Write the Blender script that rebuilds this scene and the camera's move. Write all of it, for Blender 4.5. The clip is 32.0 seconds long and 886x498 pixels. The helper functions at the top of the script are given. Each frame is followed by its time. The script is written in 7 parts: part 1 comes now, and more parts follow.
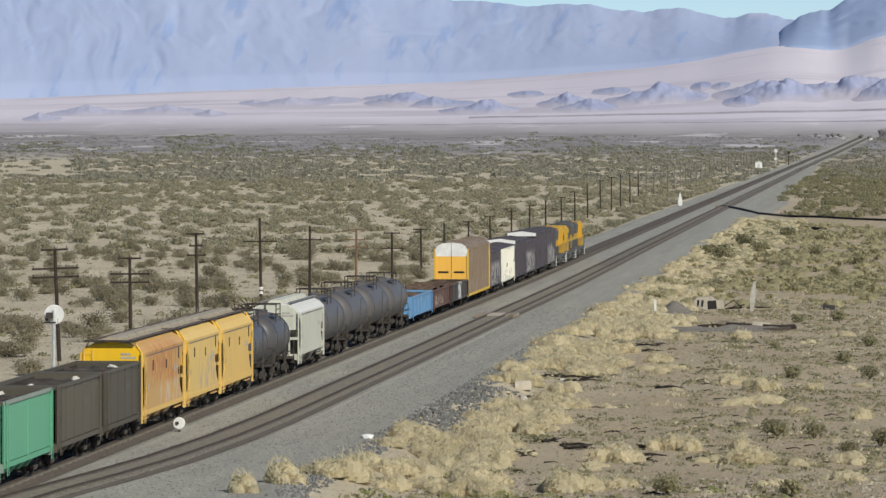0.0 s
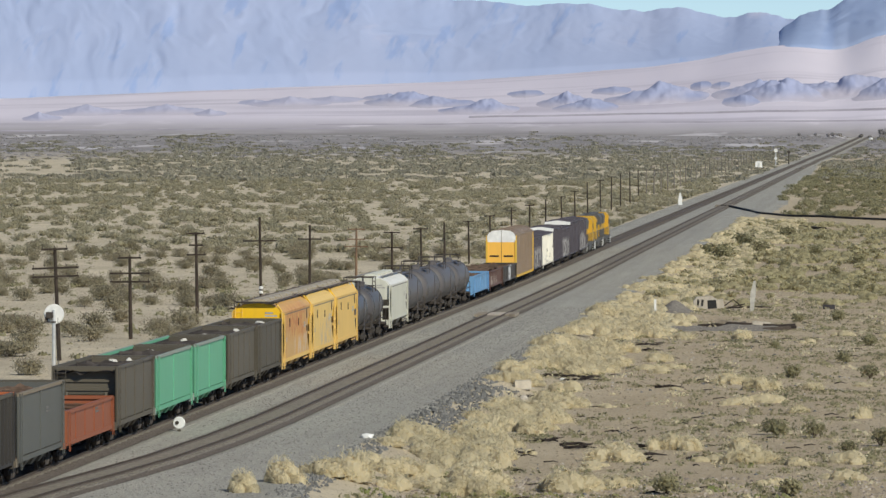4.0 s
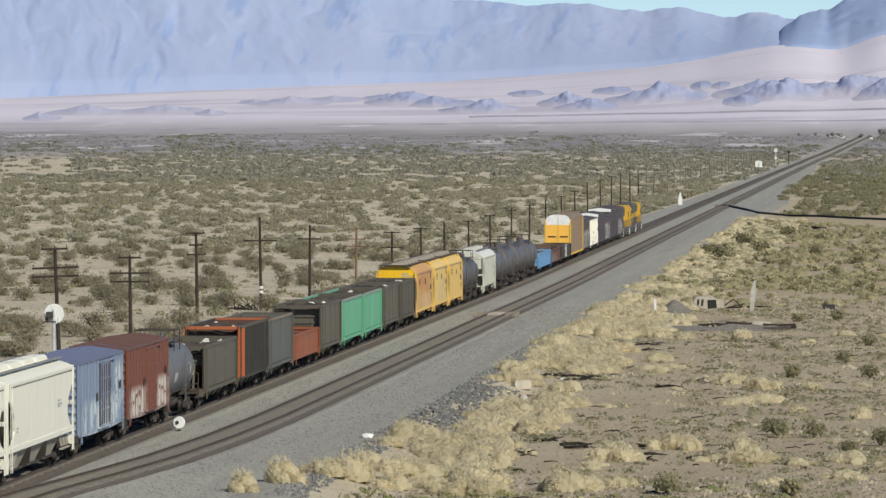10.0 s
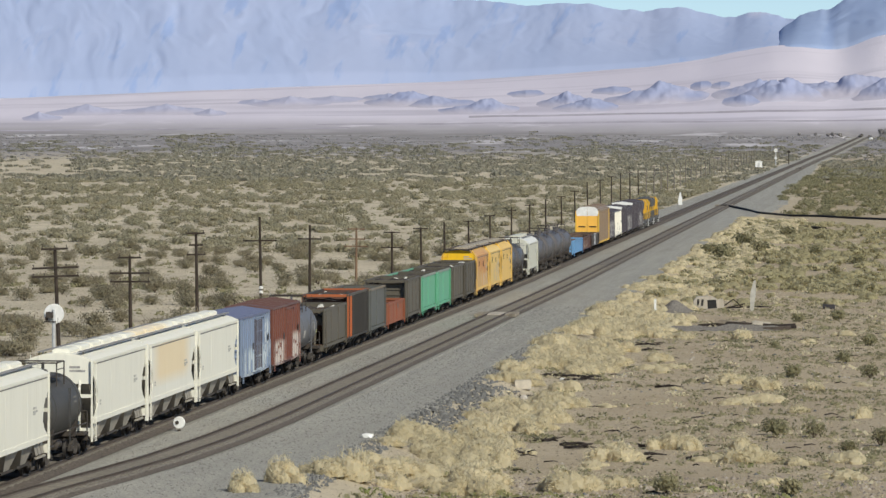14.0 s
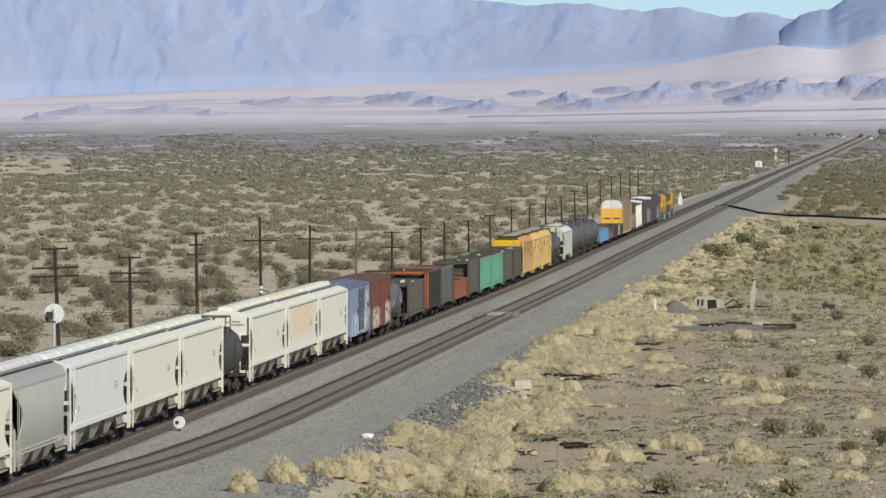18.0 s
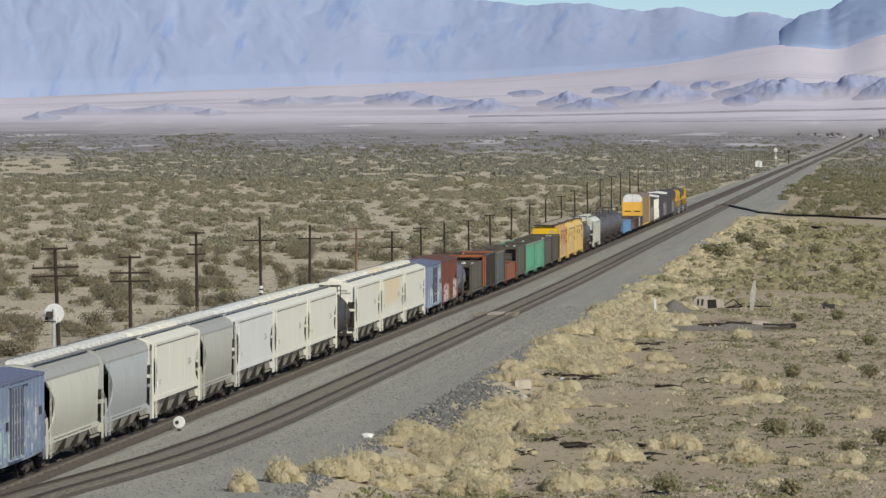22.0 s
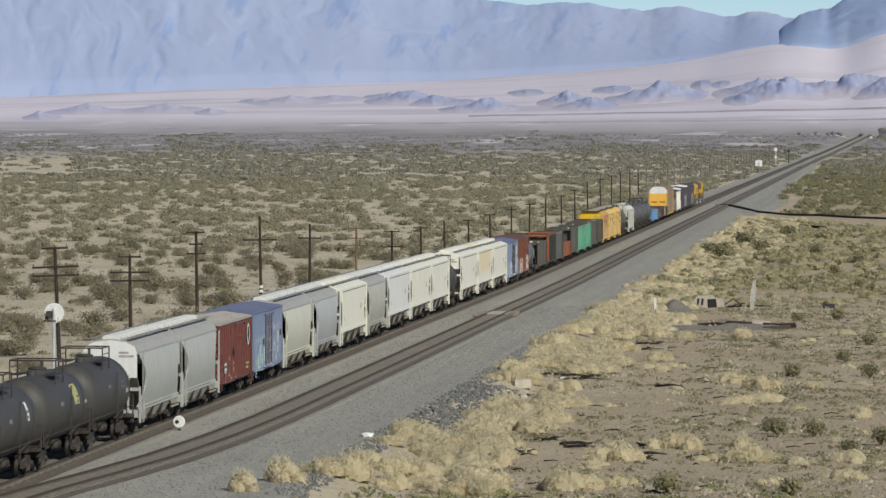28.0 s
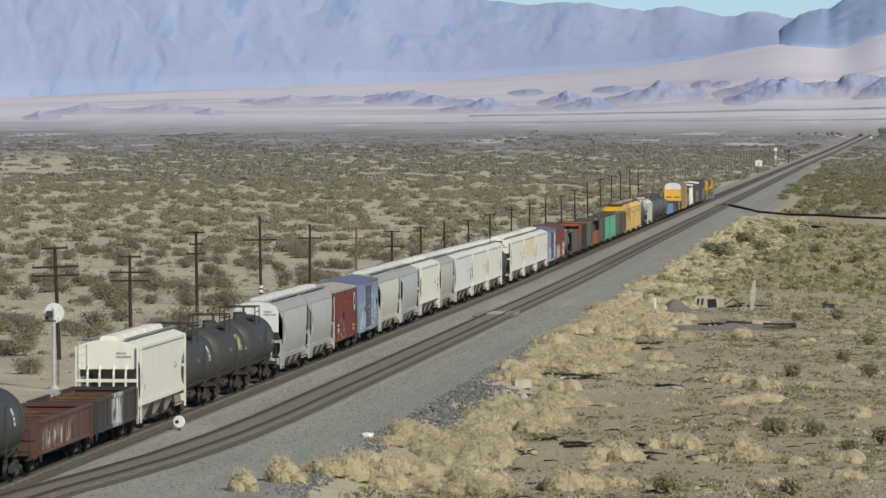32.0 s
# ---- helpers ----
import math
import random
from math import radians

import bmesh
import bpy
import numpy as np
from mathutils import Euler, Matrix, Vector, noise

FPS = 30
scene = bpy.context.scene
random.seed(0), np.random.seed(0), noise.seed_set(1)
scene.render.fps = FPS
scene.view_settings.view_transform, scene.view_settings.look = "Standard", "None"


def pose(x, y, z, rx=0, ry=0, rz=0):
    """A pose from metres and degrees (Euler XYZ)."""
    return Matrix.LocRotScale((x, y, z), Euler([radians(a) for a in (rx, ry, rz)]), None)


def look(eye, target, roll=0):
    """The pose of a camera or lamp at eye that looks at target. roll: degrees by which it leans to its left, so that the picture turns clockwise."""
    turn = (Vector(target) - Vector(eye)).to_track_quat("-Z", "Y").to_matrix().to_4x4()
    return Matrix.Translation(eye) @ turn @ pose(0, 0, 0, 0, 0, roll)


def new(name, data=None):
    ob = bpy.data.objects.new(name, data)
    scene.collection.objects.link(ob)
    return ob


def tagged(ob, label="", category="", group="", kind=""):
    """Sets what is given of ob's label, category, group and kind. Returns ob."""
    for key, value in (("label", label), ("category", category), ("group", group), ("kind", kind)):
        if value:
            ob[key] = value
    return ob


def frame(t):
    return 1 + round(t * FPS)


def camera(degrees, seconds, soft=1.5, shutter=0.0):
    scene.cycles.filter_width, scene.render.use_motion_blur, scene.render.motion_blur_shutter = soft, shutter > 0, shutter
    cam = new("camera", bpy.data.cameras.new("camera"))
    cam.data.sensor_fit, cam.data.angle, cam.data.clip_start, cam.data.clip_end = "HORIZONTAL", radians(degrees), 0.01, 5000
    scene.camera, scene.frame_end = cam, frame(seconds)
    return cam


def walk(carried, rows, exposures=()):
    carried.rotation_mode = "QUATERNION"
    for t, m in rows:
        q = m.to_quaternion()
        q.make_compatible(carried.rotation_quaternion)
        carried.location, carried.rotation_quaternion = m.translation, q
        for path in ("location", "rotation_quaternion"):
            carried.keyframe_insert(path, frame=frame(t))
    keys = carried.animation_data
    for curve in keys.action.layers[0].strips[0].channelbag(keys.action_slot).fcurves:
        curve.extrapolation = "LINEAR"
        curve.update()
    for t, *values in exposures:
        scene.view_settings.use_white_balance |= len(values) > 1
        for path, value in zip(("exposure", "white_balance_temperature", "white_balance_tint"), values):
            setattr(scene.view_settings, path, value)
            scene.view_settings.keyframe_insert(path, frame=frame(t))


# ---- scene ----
SECONDS = 32.0
EYE = Vector((0.0, 0.0, 15.2))
YAW, TILT, FOCAL = 4.8585, 1.3263, 9200.0
cam = camera(9.7417, SECONDS, soft=1.45)


def aim(down):
    """The camera's pose, tilted down by so many degrees."""
    a, b = radians(YAW), radians(down)
    way = Vector((-math.sin(a) * math.cos(b), math.cos(a) * math.cos(b), -math.sin(b)))
    return look(EYE, EYE + way * 100)


walk(cam, [(t, aim(TILT + d)) for t, d in ((0, -0.008), (3, -0.003), (12, 0.0), (21, 0.001), (24, 0.008), (32, 0.009))],
     exposures=[(0, -0.08), (9, -0.02), (17, -0.04), (18.5, -0.08), (20, -0.16), (23, -0.18), (32, -0.2)])

# ---- world, sun ----
SUN_ELEVATION, SUN_AZIMUTH = 36.0, 139.0
world = bpy.data.worlds.new("world")
scene.world = world
world.use_nodes = True
wn = world.node_tree
sky = wn.nodes.new("ShaderNodeTexSky")
sky.sky_type, sky.sun_disc = "NISHITA", False
sky.sun_elevation, sky.sun_rotation = radians(SUN_ELEVATION), radians(SUN_AZIMUTH)
sky.air_density, sky.dust_density, sky.ozone_density, sky.altitude = 0.6, 0.1, 2.5, 600
tint = wn.nodes.new("ShaderNodeMix")
tint.data_type, tint.blend_type = "RGBA", "MULTIPLY"
tint.inputs[0].default_value, tint.inputs[7].default_value = 1.0, (0.93, 0.99, 1.02, 1.0)
wn.links.new(sky.outputs["Color"], tint.inputs[6])
wn.links.new(tint.outputs[2], wn.nodes["Background"].inputs["Color"])
wn.nodes["Background"].inputs["Strength"].default_value = 0.095
sun = new("sun", bpy.data.lights.new("sun", "SUN"))
sun.data.energy, sun.data.angle, sun.data.color = 4.3, radians(0.55), (0.98, 0.945, 0.81)
to_sun = Vector((math.sin(radians(SUN_AZIMUTH)) * math.cos(radians(SUN_ELEVATION)),
                 math.cos(radians(SUN_AZIMUTH)) * math.cos(radians(SUN_ELEVATION)), math.sin(radians(SUN_ELEVATION))))
sun.matrix_world = look(to_sun * 200, (0, 0, 0))


# ---- materials ----
def material(name, rough=0.8, metal=0.0):
    m = bpy.data.materials.new(name)
    m.use_nodes = True
    b = m.node_tree.nodes["Principled BSDF"]
    b.inputs["Roughness"].default_value, b.inputs["Metallic"].default_value = rough, metal
    b.inputs["Specular IOR Level"].default_value = 0.3
    return m, m.node_tree, b


def node(nt, kind, **inputs):
    n = nt.nodes.new(kind)
    for key, value in inputs.items():
        n.inputs[key.replace("_", " ")].default_value = value
    return n


def coords(nt, space, scale):
    """Object or Position coordinates, scaled by axis."""
    if space == "Object":
        src = nt.nodes.new("ShaderNodeTexCoord").outputs["Object"]
    else:
        src = nt.nodes.new("ShaderNodeNewGeometry").outputs["Position"]
    mp = nt.nodes.new("ShaderNodeMapping")
    mp.inputs["Scale"].default_value = scale
    nt.links.new(src, mp.inputs["Vector"])
    return mp.outputs["Vector"]


def noise_mask(nt, vec, scale, lo, hi, detail=4.0, rough=0.55):
    n = node(nt, "ShaderNodeTexNoise", Scale=scale, Detail=detail, Roughness=rough)
    nt.links.new(vec, n.inputs["Vector"])
    r = nt.nodes.new("ShaderNodeMapRange")
    r.interpolation_type = "SMOOTHSTEP"
    r.inputs["From Min"].default_value, r.inputs["From Max"].default_value = lo, hi
    nt.links.new(n.outputs["Fac"], r.inputs["Value"])
    return r.outputs["Result"]


def mix(nt, fac, a, b, how="MIX"):
    n = nt.nodes.new("ShaderNodeMix")
    n.data_type, n.blend_type = "RGBA", how
    for sock, v in ((0, fac), (6, a), (7, b)):
        if isinstance(v, (tuple, list)):
            n.inputs[sock].default_value = (*v, 1.0)
        elif isinstance(v, float):
            n.inputs[sock].default_value = v
        else:
            nt.links.new(v, n.inputs[sock])
    return n.outputs[2]


def times(nt, a, b):
    n = nt.nodes.new("ShaderNodeMath")
    n.operation = "MULTIPLY"
    for i, v in enumerate((a, b)):
        if isinstance(v, float):
            n.inputs[i].default_value = v
        else:
            nt.links.new(v, n.inputs[i])
    return n.outputs[0]


def bump(nt, b, height, strength, distance):
    n = node(nt, "ShaderNodeBump", Strength=strength, Distance=distance)
    nt.links.new(height, n.inputs["Height"])
    nt.links.new(n.outputs["Normal"], b.inputs["Normal"])


def shade(c, k):
    return tuple(min(1.0, v * k) for v in c)


def paint(name, rgb, wear=0.35, rust=(0.16, 0.075, 0.04), rusty=0.25, tags=(), patch=None, rough=0.5):
    """Weathered railcar paint: vertical streaks, blotches, rust, and sprayed tags low on the sides."""
    m, nt, b = material(name, rough)
    streak = noise_mask(nt, coords(nt, "Object", (2.2, 2.2, 0.16)), 1.3, 0.42, 0.75)
    blotch = noise_mask(nt, coords(nt, "Object", (1, 1, 1)), 0.45, 0.35, 0.7)
    grain = noise_mask(nt, coords(nt, "Object", (1, 1, 1)), 6.0, 0.3, 0.8)
    grime = tuple(0.45 * c + 0.55 * g for c, g in zip(shade(rgb, 0.62), (0.17, 0.15, 0.12)))
    col = mix(nt, times(nt, streak, wear), rgb, grime)
    col = mix(nt, times(nt, blotch, wear * 0.55), col, shade(rgb, 0.8))
    col = mix(nt, times(nt, grain, 0.12), col, shade(rgb, 1.15))
    if patch:
        pc, scale, lo = patch
        col = mix(nt, times(nt, noise_mask(nt, coords(nt, "Object", (1, 0.5, 0.7)), scale, lo, lo + 0.14), 0.75), col, pc)
    rustm = noise_mask(nt, coords(nt, "Object", (1.5, 1.5, 0.7)), 1.7, 0.62, 0.74, 6.0, 0.65)
    col = mix(nt, times(nt, rustm, rusty), col, rust)
    for tag_rgb, y0, y1, z0, z1, scale, lo in tags:
        xyz = nt.nodes.new("ShaderNodeSeparateXYZ")
        nt.links.new(coords(nt, "Object", (1, 1, 1)), xyz.inputs[0])
        fac = noise_mask(nt, coords(nt, "Object", (0.0, 1.5, 0.7)), scale * 1.7, lo, lo + 0.04, 4.0, 0.65)
        for out, a, c in (("Y", y0, y1), ("Z", z0, z1)):
            r = nt.nodes.new("ShaderNodeMapRange")
            r.inputs["From Min"].default_value, r.inputs["From Max"].default_value = (a + c) / 2 - abs(c - a) / 2, (a + c) / 2
            r.inputs["To Max"].default_value = 2.5
            r2 = nt.nodes.new("ShaderNodeMapRange")
            r2.inputs["From Min"].default_value, r2.inputs["From Max"].default_value = (a + c) / 2 + abs(c - a) / 2, (a + c) / 2
            r2.inputs["To Max"].default_value = 2.5
            for q in (r, r2):
                nt.links.new(xyz.outputs[out], q.inputs["Value"])
                q.clamp = True
            mn = nt.nodes.new("ShaderNodeMath")
            mn.operation, mn.use_clamp = "MINIMUM", True
            nt.links.new(r.outputs[0], mn.inputs[0]), nt.links.new(r2.outputs[0], mn.inputs[1])
            fac = times(nt, fac, mn.outputs[0])
        col = mix(nt, times(nt, fac, 0.68), col, tag_rgb)
    nt.links.new(col, b.inputs["Base Color"])
    bump(nt, b, blotch, 0.15, 0.02)
    return m


def plain(name, rgb, rough=0.7, metal=0.0, scale=3.0, vary=0.3):
    m, nt, b = material(name, rough, metal)
    k = noise_mask(nt, coords(nt, "Object", (1, 1, 1)), scale, 0.3, 0.75)
    k2 = noise_mask(nt, coords(nt, "Object", (1, 1, 1)), scale * 9, 0.3, 0.75)
    col = mix(nt, times(nt, k, 1.0), shade(rgb, 1 - vary), shade(rgb, 1 + vary * 0.6))
    col = mix(nt, times(nt, k2, vary * 0.6), col, shade(rgb, 0.6))
    nt.links.new(col, b.inputs["Base Color"])
    bump(nt, b, k2, 0.2, 0.02)
    return m


def gravel(name, light, dark, blot, scale=14.0, lanes=0.0):
    """Crushed stone: single stones, wheel lanes and dirtier stretches along the line."""
    m, nt, b = material(name, 0.95)
    p = coords(nt, "Position", (1, 1, 1))
    v = node(nt, "ShaderNodeTexVoronoi", Scale=scale)
    nt.links.new(p, v.inputs["Vector"])
    sep = nt.nodes.new("ShaderNodeSeparateColor")
    nt.links.new(v.outputs["Color"], sep.inputs[0])
    col = mix(nt, sep.outputs[0], dark, light)
    col = mix(nt, times(nt, noise_mask(nt, coords(nt, "Position", (1, 0.06, 1)), 0.7, 0.4, 0.72), 0.55), col, blot)
    col = mix(nt, times(nt, noise_mask(nt, p, 1.1, 0.42, 0.7, 6.0, 0.7), 0.4), col, dark)
    col = mix(nt, times(nt, noise_mask(nt, p, 3.5, 0.5, 0.68, 5.0, 0.75), 0.35), col, light)
    col = mix(nt, times(nt, noise_mask(nt, coords(nt, "Position", (1, 0.35, 1)), 0.5, 0.45, 0.66, 6.0, 0.7), 0.35), col, blot)
    if lanes:
        col = mix(nt, times(nt, noise_mask(nt, coords(nt, "Position", (0.33, 0.002, 0.0)), 1.0, 0.44, 0.6, 2.0), lanes), col, blot)
        col = mix(nt, times(nt, noise_mask(nt, coords(nt, "Position", (0.9, 0.02, 0.0)), 1.0, 0.5, 0.66, 3.0), lanes * 0.6), col, light)
    long = coords(nt, "Position", (1, 0.22, 1))
    col = mix(nt, times(nt, noise_mask(nt, long, 8.0, 0.54, 0.66, 3.0, 0.7), 0.75), col, shade(dark, 0.62))
    col = mix(nt, times(nt, noise_mask(nt, coords(nt, "Position", (1.1, 0.2, 0.9)), 7.0, 0.57, 0.68, 3.0, 0.7), 0.7), col, shade(light, 1.3))
    nt.links.new(col, b.inputs["Base Color"])
    bump(nt, b, v.outputs["Distance"], 0.8, 0.06)
    return m


def leaf_material(name, rgb, dry, spread=0.16):
    m, nt, b = material(name, 0.85)
    rnd = nt.nodes.new("ShaderNodeNewGeometry").outputs["Random Per Island"]
    col = mix(nt, rnd, shade(rgb, 1 - spread), shade(rgb, 1 + spread))
    big = noise_mask(nt, coords(nt, "Position", (1, 1, 1)), 0.11, 0.38, 0.66, 3.0)
    col = mix(nt, times(nt, big, 0.75), col, dry)
    fine = noise_mask(nt, coords(nt, "Position", (1, 1, 1)), 1.3, 0.35, 0.7, 3.0)
    col = mix(nt, times(nt, fine, 0.3), col, shade(rgb, 0.7))
    nt.links.new(col, b.inputs["Base Color"])
    b.inputs["Specular IOR Level"].default_value = 0.1
    thin = nt.nodes.new("ShaderNodeBsdfTranslucent")
    nt.links.new(col, thin.inputs["Color"])
    both = nt.nodes.new("ShaderNodeMixShader")
    both.inputs[0].default_value = 0.55
    nt.links.new(b.outputs[0], both.inputs[1]), nt.links.new(thin.outputs[0], both.inputs[2])
    nt.links.new(both.outputs[0], nt.nodes["Material Output"].inputs["Surface"])
    return m


def desert(name):
    """Sandy ground with pebbles and darker crusts; greyer scrub soil on the far plain and pale wash gravel on the fans,
    both with haze in their colours.
    """
    m, nt, b = material(name, 0.95)
    p = coords(nt, "Position", (1, 1, 1))
    sand = mix(nt, noise_mask(nt, p, 0.06, 0.35, 0.68), (0.525, 0.45, 0.325), (0.66, 0.57, 0.42))
    sand = mix(nt, times(nt, noise_mask(nt, p, 0.8, 0.42, 0.72, 6.0, 0.65), 0.42), sand, (0.35, 0.295, 0.21))
    sand = mix(nt, times(nt, noise_mask(nt, p, 7.0, 0.5, 0.72, 4.0), 0.45), sand, (0.62, 0.56, 0.44))
    sand = mix(nt, times(nt, noise_mask(nt, p, 5.0, 0.62, 0.7, 3.0), 0.7), sand, (0.17, 0.14, 0.10))
    sand = mix(nt, times(nt, noise_mask(nt, coords(nt, "Position", (1, 0.2, 1)), 5.0, 0.55, 0.68, 4.0, 0.7), 0.6), sand, (0.20, 0.165, 0.125))
    sand = mix(nt, times(nt, noise_mask(nt, coords(nt, "Position", (0.9, 0.17, 1)), 4.0, 0.58, 0.7, 4.0, 0.7), 0.5), sand, (0.64, 0.575, 0.46))
    sand = mix(nt, times(nt, noise_mask(nt, coords(nt, "Position", (1, 0.3, 1)), 0.16, 0.45, 0.7, 5.0, 0.65), 0.36), sand, (0.40, 0.32, 0.235))
    # graded dirt on the railway's side of the line
    gp = nt.nodes.new("ShaderNodeSeparateXYZ")
    nt.links.new(p, gp.inputs[0])
    graded = nt.nodes.new("ShaderNodeMapRange")
    graded.inputs["From Min"].default_value, graded.inputs["From Max"].default_value, graded.inputs["To Max"].default_value = -28, -16, 0.6
    nt.links.new(gp.outputs["X"], graded.inputs["Value"])
    sand = mix(nt, graded.outputs[0], sand, (0.375, 0.285, 0.18))
    # mauve in the far plain and fan colours is painted distance haze
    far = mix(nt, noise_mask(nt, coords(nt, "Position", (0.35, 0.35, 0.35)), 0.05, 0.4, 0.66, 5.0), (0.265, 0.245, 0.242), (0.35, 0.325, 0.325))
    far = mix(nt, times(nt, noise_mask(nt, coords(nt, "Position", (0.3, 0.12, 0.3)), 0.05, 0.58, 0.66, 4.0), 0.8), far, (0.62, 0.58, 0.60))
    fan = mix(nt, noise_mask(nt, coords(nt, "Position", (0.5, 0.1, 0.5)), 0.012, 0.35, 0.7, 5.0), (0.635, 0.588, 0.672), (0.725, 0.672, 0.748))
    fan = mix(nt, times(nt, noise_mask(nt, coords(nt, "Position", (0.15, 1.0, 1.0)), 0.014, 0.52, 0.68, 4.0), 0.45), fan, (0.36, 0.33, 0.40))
    xyz = nt.nodes.new("ShaderNodeSeparateXYZ")
    nt.links.new(nt.nodes.new("ShaderNodeNewGeometry").outputs["Position"], xyz.inputs[0])
    wob = nt.nodes.new("ShaderNodeMath")
    wob.operation = "MULTIPLY_ADD"
    wob.inputs[1].default_value = 2.4
    n = node(nt, "ShaderNodeTexNoise", Scale=0.01, Detail=5.0)
    nt.links.new(p, n.inputs["Vector"])
    nt.links.new(n.outputs["Fac"], wob.inputs[0]), nt.links.new(xyz.outputs["Z"], wob.inputs[2])
    col = sand
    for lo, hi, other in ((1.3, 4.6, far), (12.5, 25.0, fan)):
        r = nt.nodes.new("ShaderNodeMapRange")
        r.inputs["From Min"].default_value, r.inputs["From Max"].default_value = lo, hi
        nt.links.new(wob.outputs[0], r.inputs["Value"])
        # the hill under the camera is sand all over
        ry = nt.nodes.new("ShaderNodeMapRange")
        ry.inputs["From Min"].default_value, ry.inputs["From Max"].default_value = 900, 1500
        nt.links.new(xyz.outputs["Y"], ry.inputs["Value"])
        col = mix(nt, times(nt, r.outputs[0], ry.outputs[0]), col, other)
    nt.links.new(col, b.inputs["Base Color"])
    bump(nt, b, noise_mask(nt, p, 2.5, 0.2, 0.8, 8.0, 0.7), 0.8, 0.12)
    return m


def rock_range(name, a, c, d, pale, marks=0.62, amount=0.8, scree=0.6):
    """Rock with haze in its colour: broad tones, slanting dark marks for ravine shade, pale screes."""
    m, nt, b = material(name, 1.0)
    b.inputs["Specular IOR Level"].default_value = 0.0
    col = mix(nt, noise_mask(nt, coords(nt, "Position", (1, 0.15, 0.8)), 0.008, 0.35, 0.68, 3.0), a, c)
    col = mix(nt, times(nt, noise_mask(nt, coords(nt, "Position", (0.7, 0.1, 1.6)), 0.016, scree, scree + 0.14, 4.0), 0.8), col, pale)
    # shade of the ravines, painted as slanting dark marks
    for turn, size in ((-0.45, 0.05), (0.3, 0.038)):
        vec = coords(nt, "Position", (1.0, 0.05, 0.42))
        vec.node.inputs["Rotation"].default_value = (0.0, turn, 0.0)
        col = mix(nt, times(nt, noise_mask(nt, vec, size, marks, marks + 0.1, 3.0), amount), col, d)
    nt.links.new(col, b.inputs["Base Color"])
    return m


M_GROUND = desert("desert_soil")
M_BALLAST = gravel("grey_ballast", (0.405, 0.385, 0.335), (0.245, 0.234, 0.206), (0.28, 0.264, 0.227))
M_ROAD = gravel("road_gravel", (0.46, 0.438, 0.383), (0.31, 0.296, 0.262), (0.29, 0.277, 0.245), 16.0, 0.45)
M_STAINED = gravel("stained_ballast", (0.165, 0.138, 0.115), (0.085, 0.07, 0.059), (0.13, 0.108, 0.092))
M_DULLBED = gravel("dirty_ballast", (0.265, 0.235, 0.197), (0.14, 0.124, 0.104), (0.20, 0.177, 0.148))
M_STONE = plain("dark_riprap", (0.175, 0.173, 0.167), 0.9, 0, 2.0, 0.5)
M_RAIL = plain("rusty_rail", (0.115, 0.09, 0.072), 0.55, 0.3)
M_TIE = plain("creosoted_tie", (0.24, 0.215, 0.18), 0.9)
M_POLE = plain("weathered_pole", (0.055, 0.041, 0.032), 0.9, 0, 1.5, 0.4)
M_DEADWOOD = plain("charred_wood", (0.045, 0.035, 0.03), 0.95, 0, 2.0, 0.5)
M_PLANK = plain("grey_plank", (0.33, 0.28, 0.22), 0.9, 0, 2.0, 0.4)
M_WHITE = plain("white_enamel", (0.80, 0.79, 0.76), 0.45, 0, 2.0, 0.12)
M_SILVER = plain("aluminium_paint", (0.62, 0.62, 0.61), 0.4, 0.35, 2.0, 0.15)
M_STEEL = plain("dark_steel", (0.075, 0.062, 0.052), 0.65, 0.2, 2.0, 0.35)
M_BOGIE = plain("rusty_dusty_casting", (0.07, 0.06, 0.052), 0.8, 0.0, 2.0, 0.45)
M_WHEEL = plain("rolled_wheel_steel", (0.06, 0.054, 0.05), 0.55, 0.4, 2.0, 0.3)
M_BLACK = plain("black_rubber", (0.025, 0.025, 0.025), 0.8)
M_CONCRETE = plain("pale_concrete", (0.55, 0.49, 0.40), 0.9, 0, 2.0, 0.2)
M_CREOSOTE = leaf_material("creosote_leaf", (0.41, 0.38, 0.265), (0.51, 0.46, 0.335))
M_CREOSOTE_NEAR = leaf_material("creosote_twigs", (0.355, 0.32, 0.22), (0.44, 0.39, 0.28))
# far scrub and far tree crowns: distance haze put into the leaf colours
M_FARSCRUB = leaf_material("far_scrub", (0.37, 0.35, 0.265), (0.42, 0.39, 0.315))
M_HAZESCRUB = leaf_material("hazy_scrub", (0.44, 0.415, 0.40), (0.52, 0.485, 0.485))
M_STRAW = leaf_material("dry_straw", (0.81, 0.725, 0.515), (0.70, 0.622, 0.43), 0.10)
M_OLIVE = leaf_material("olive_straw", (0.50, 0.455, 0.28), (0.59, 0.53, 0.345))
M_GREEN = leaf_material("green_bush", (0.345, 0.325, 0.195), (0.44, 0.40, 0.25))
M_TWIG = plain("dry_twig", (0.16, 0.12, 0.09), 0.9)
# blue of the ranges is distance haze put into the rock colour
M_RANGE = rock_range("range_haze_blue", (0.365, 0.43, 0.62), (0.40, 0.455, 0.635), (0.245, 0.345, 0.60), (0.50, 0.51, 0.65), 0.6, 0.55, 0.64)
M_RANGE_NEAR = rock_range("spur_haze_blue", (0.315, 0.395, 0.59), (0.355, 0.425, 0.60), (0.28, 0.365, 0.58), (0.38, 0.43, 0.585), 0.6, 0.6, 0.64)
# lavender is haze put into the hill colour, stronger in the second
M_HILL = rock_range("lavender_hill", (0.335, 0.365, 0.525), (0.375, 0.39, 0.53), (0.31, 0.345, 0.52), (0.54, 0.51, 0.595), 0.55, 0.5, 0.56)
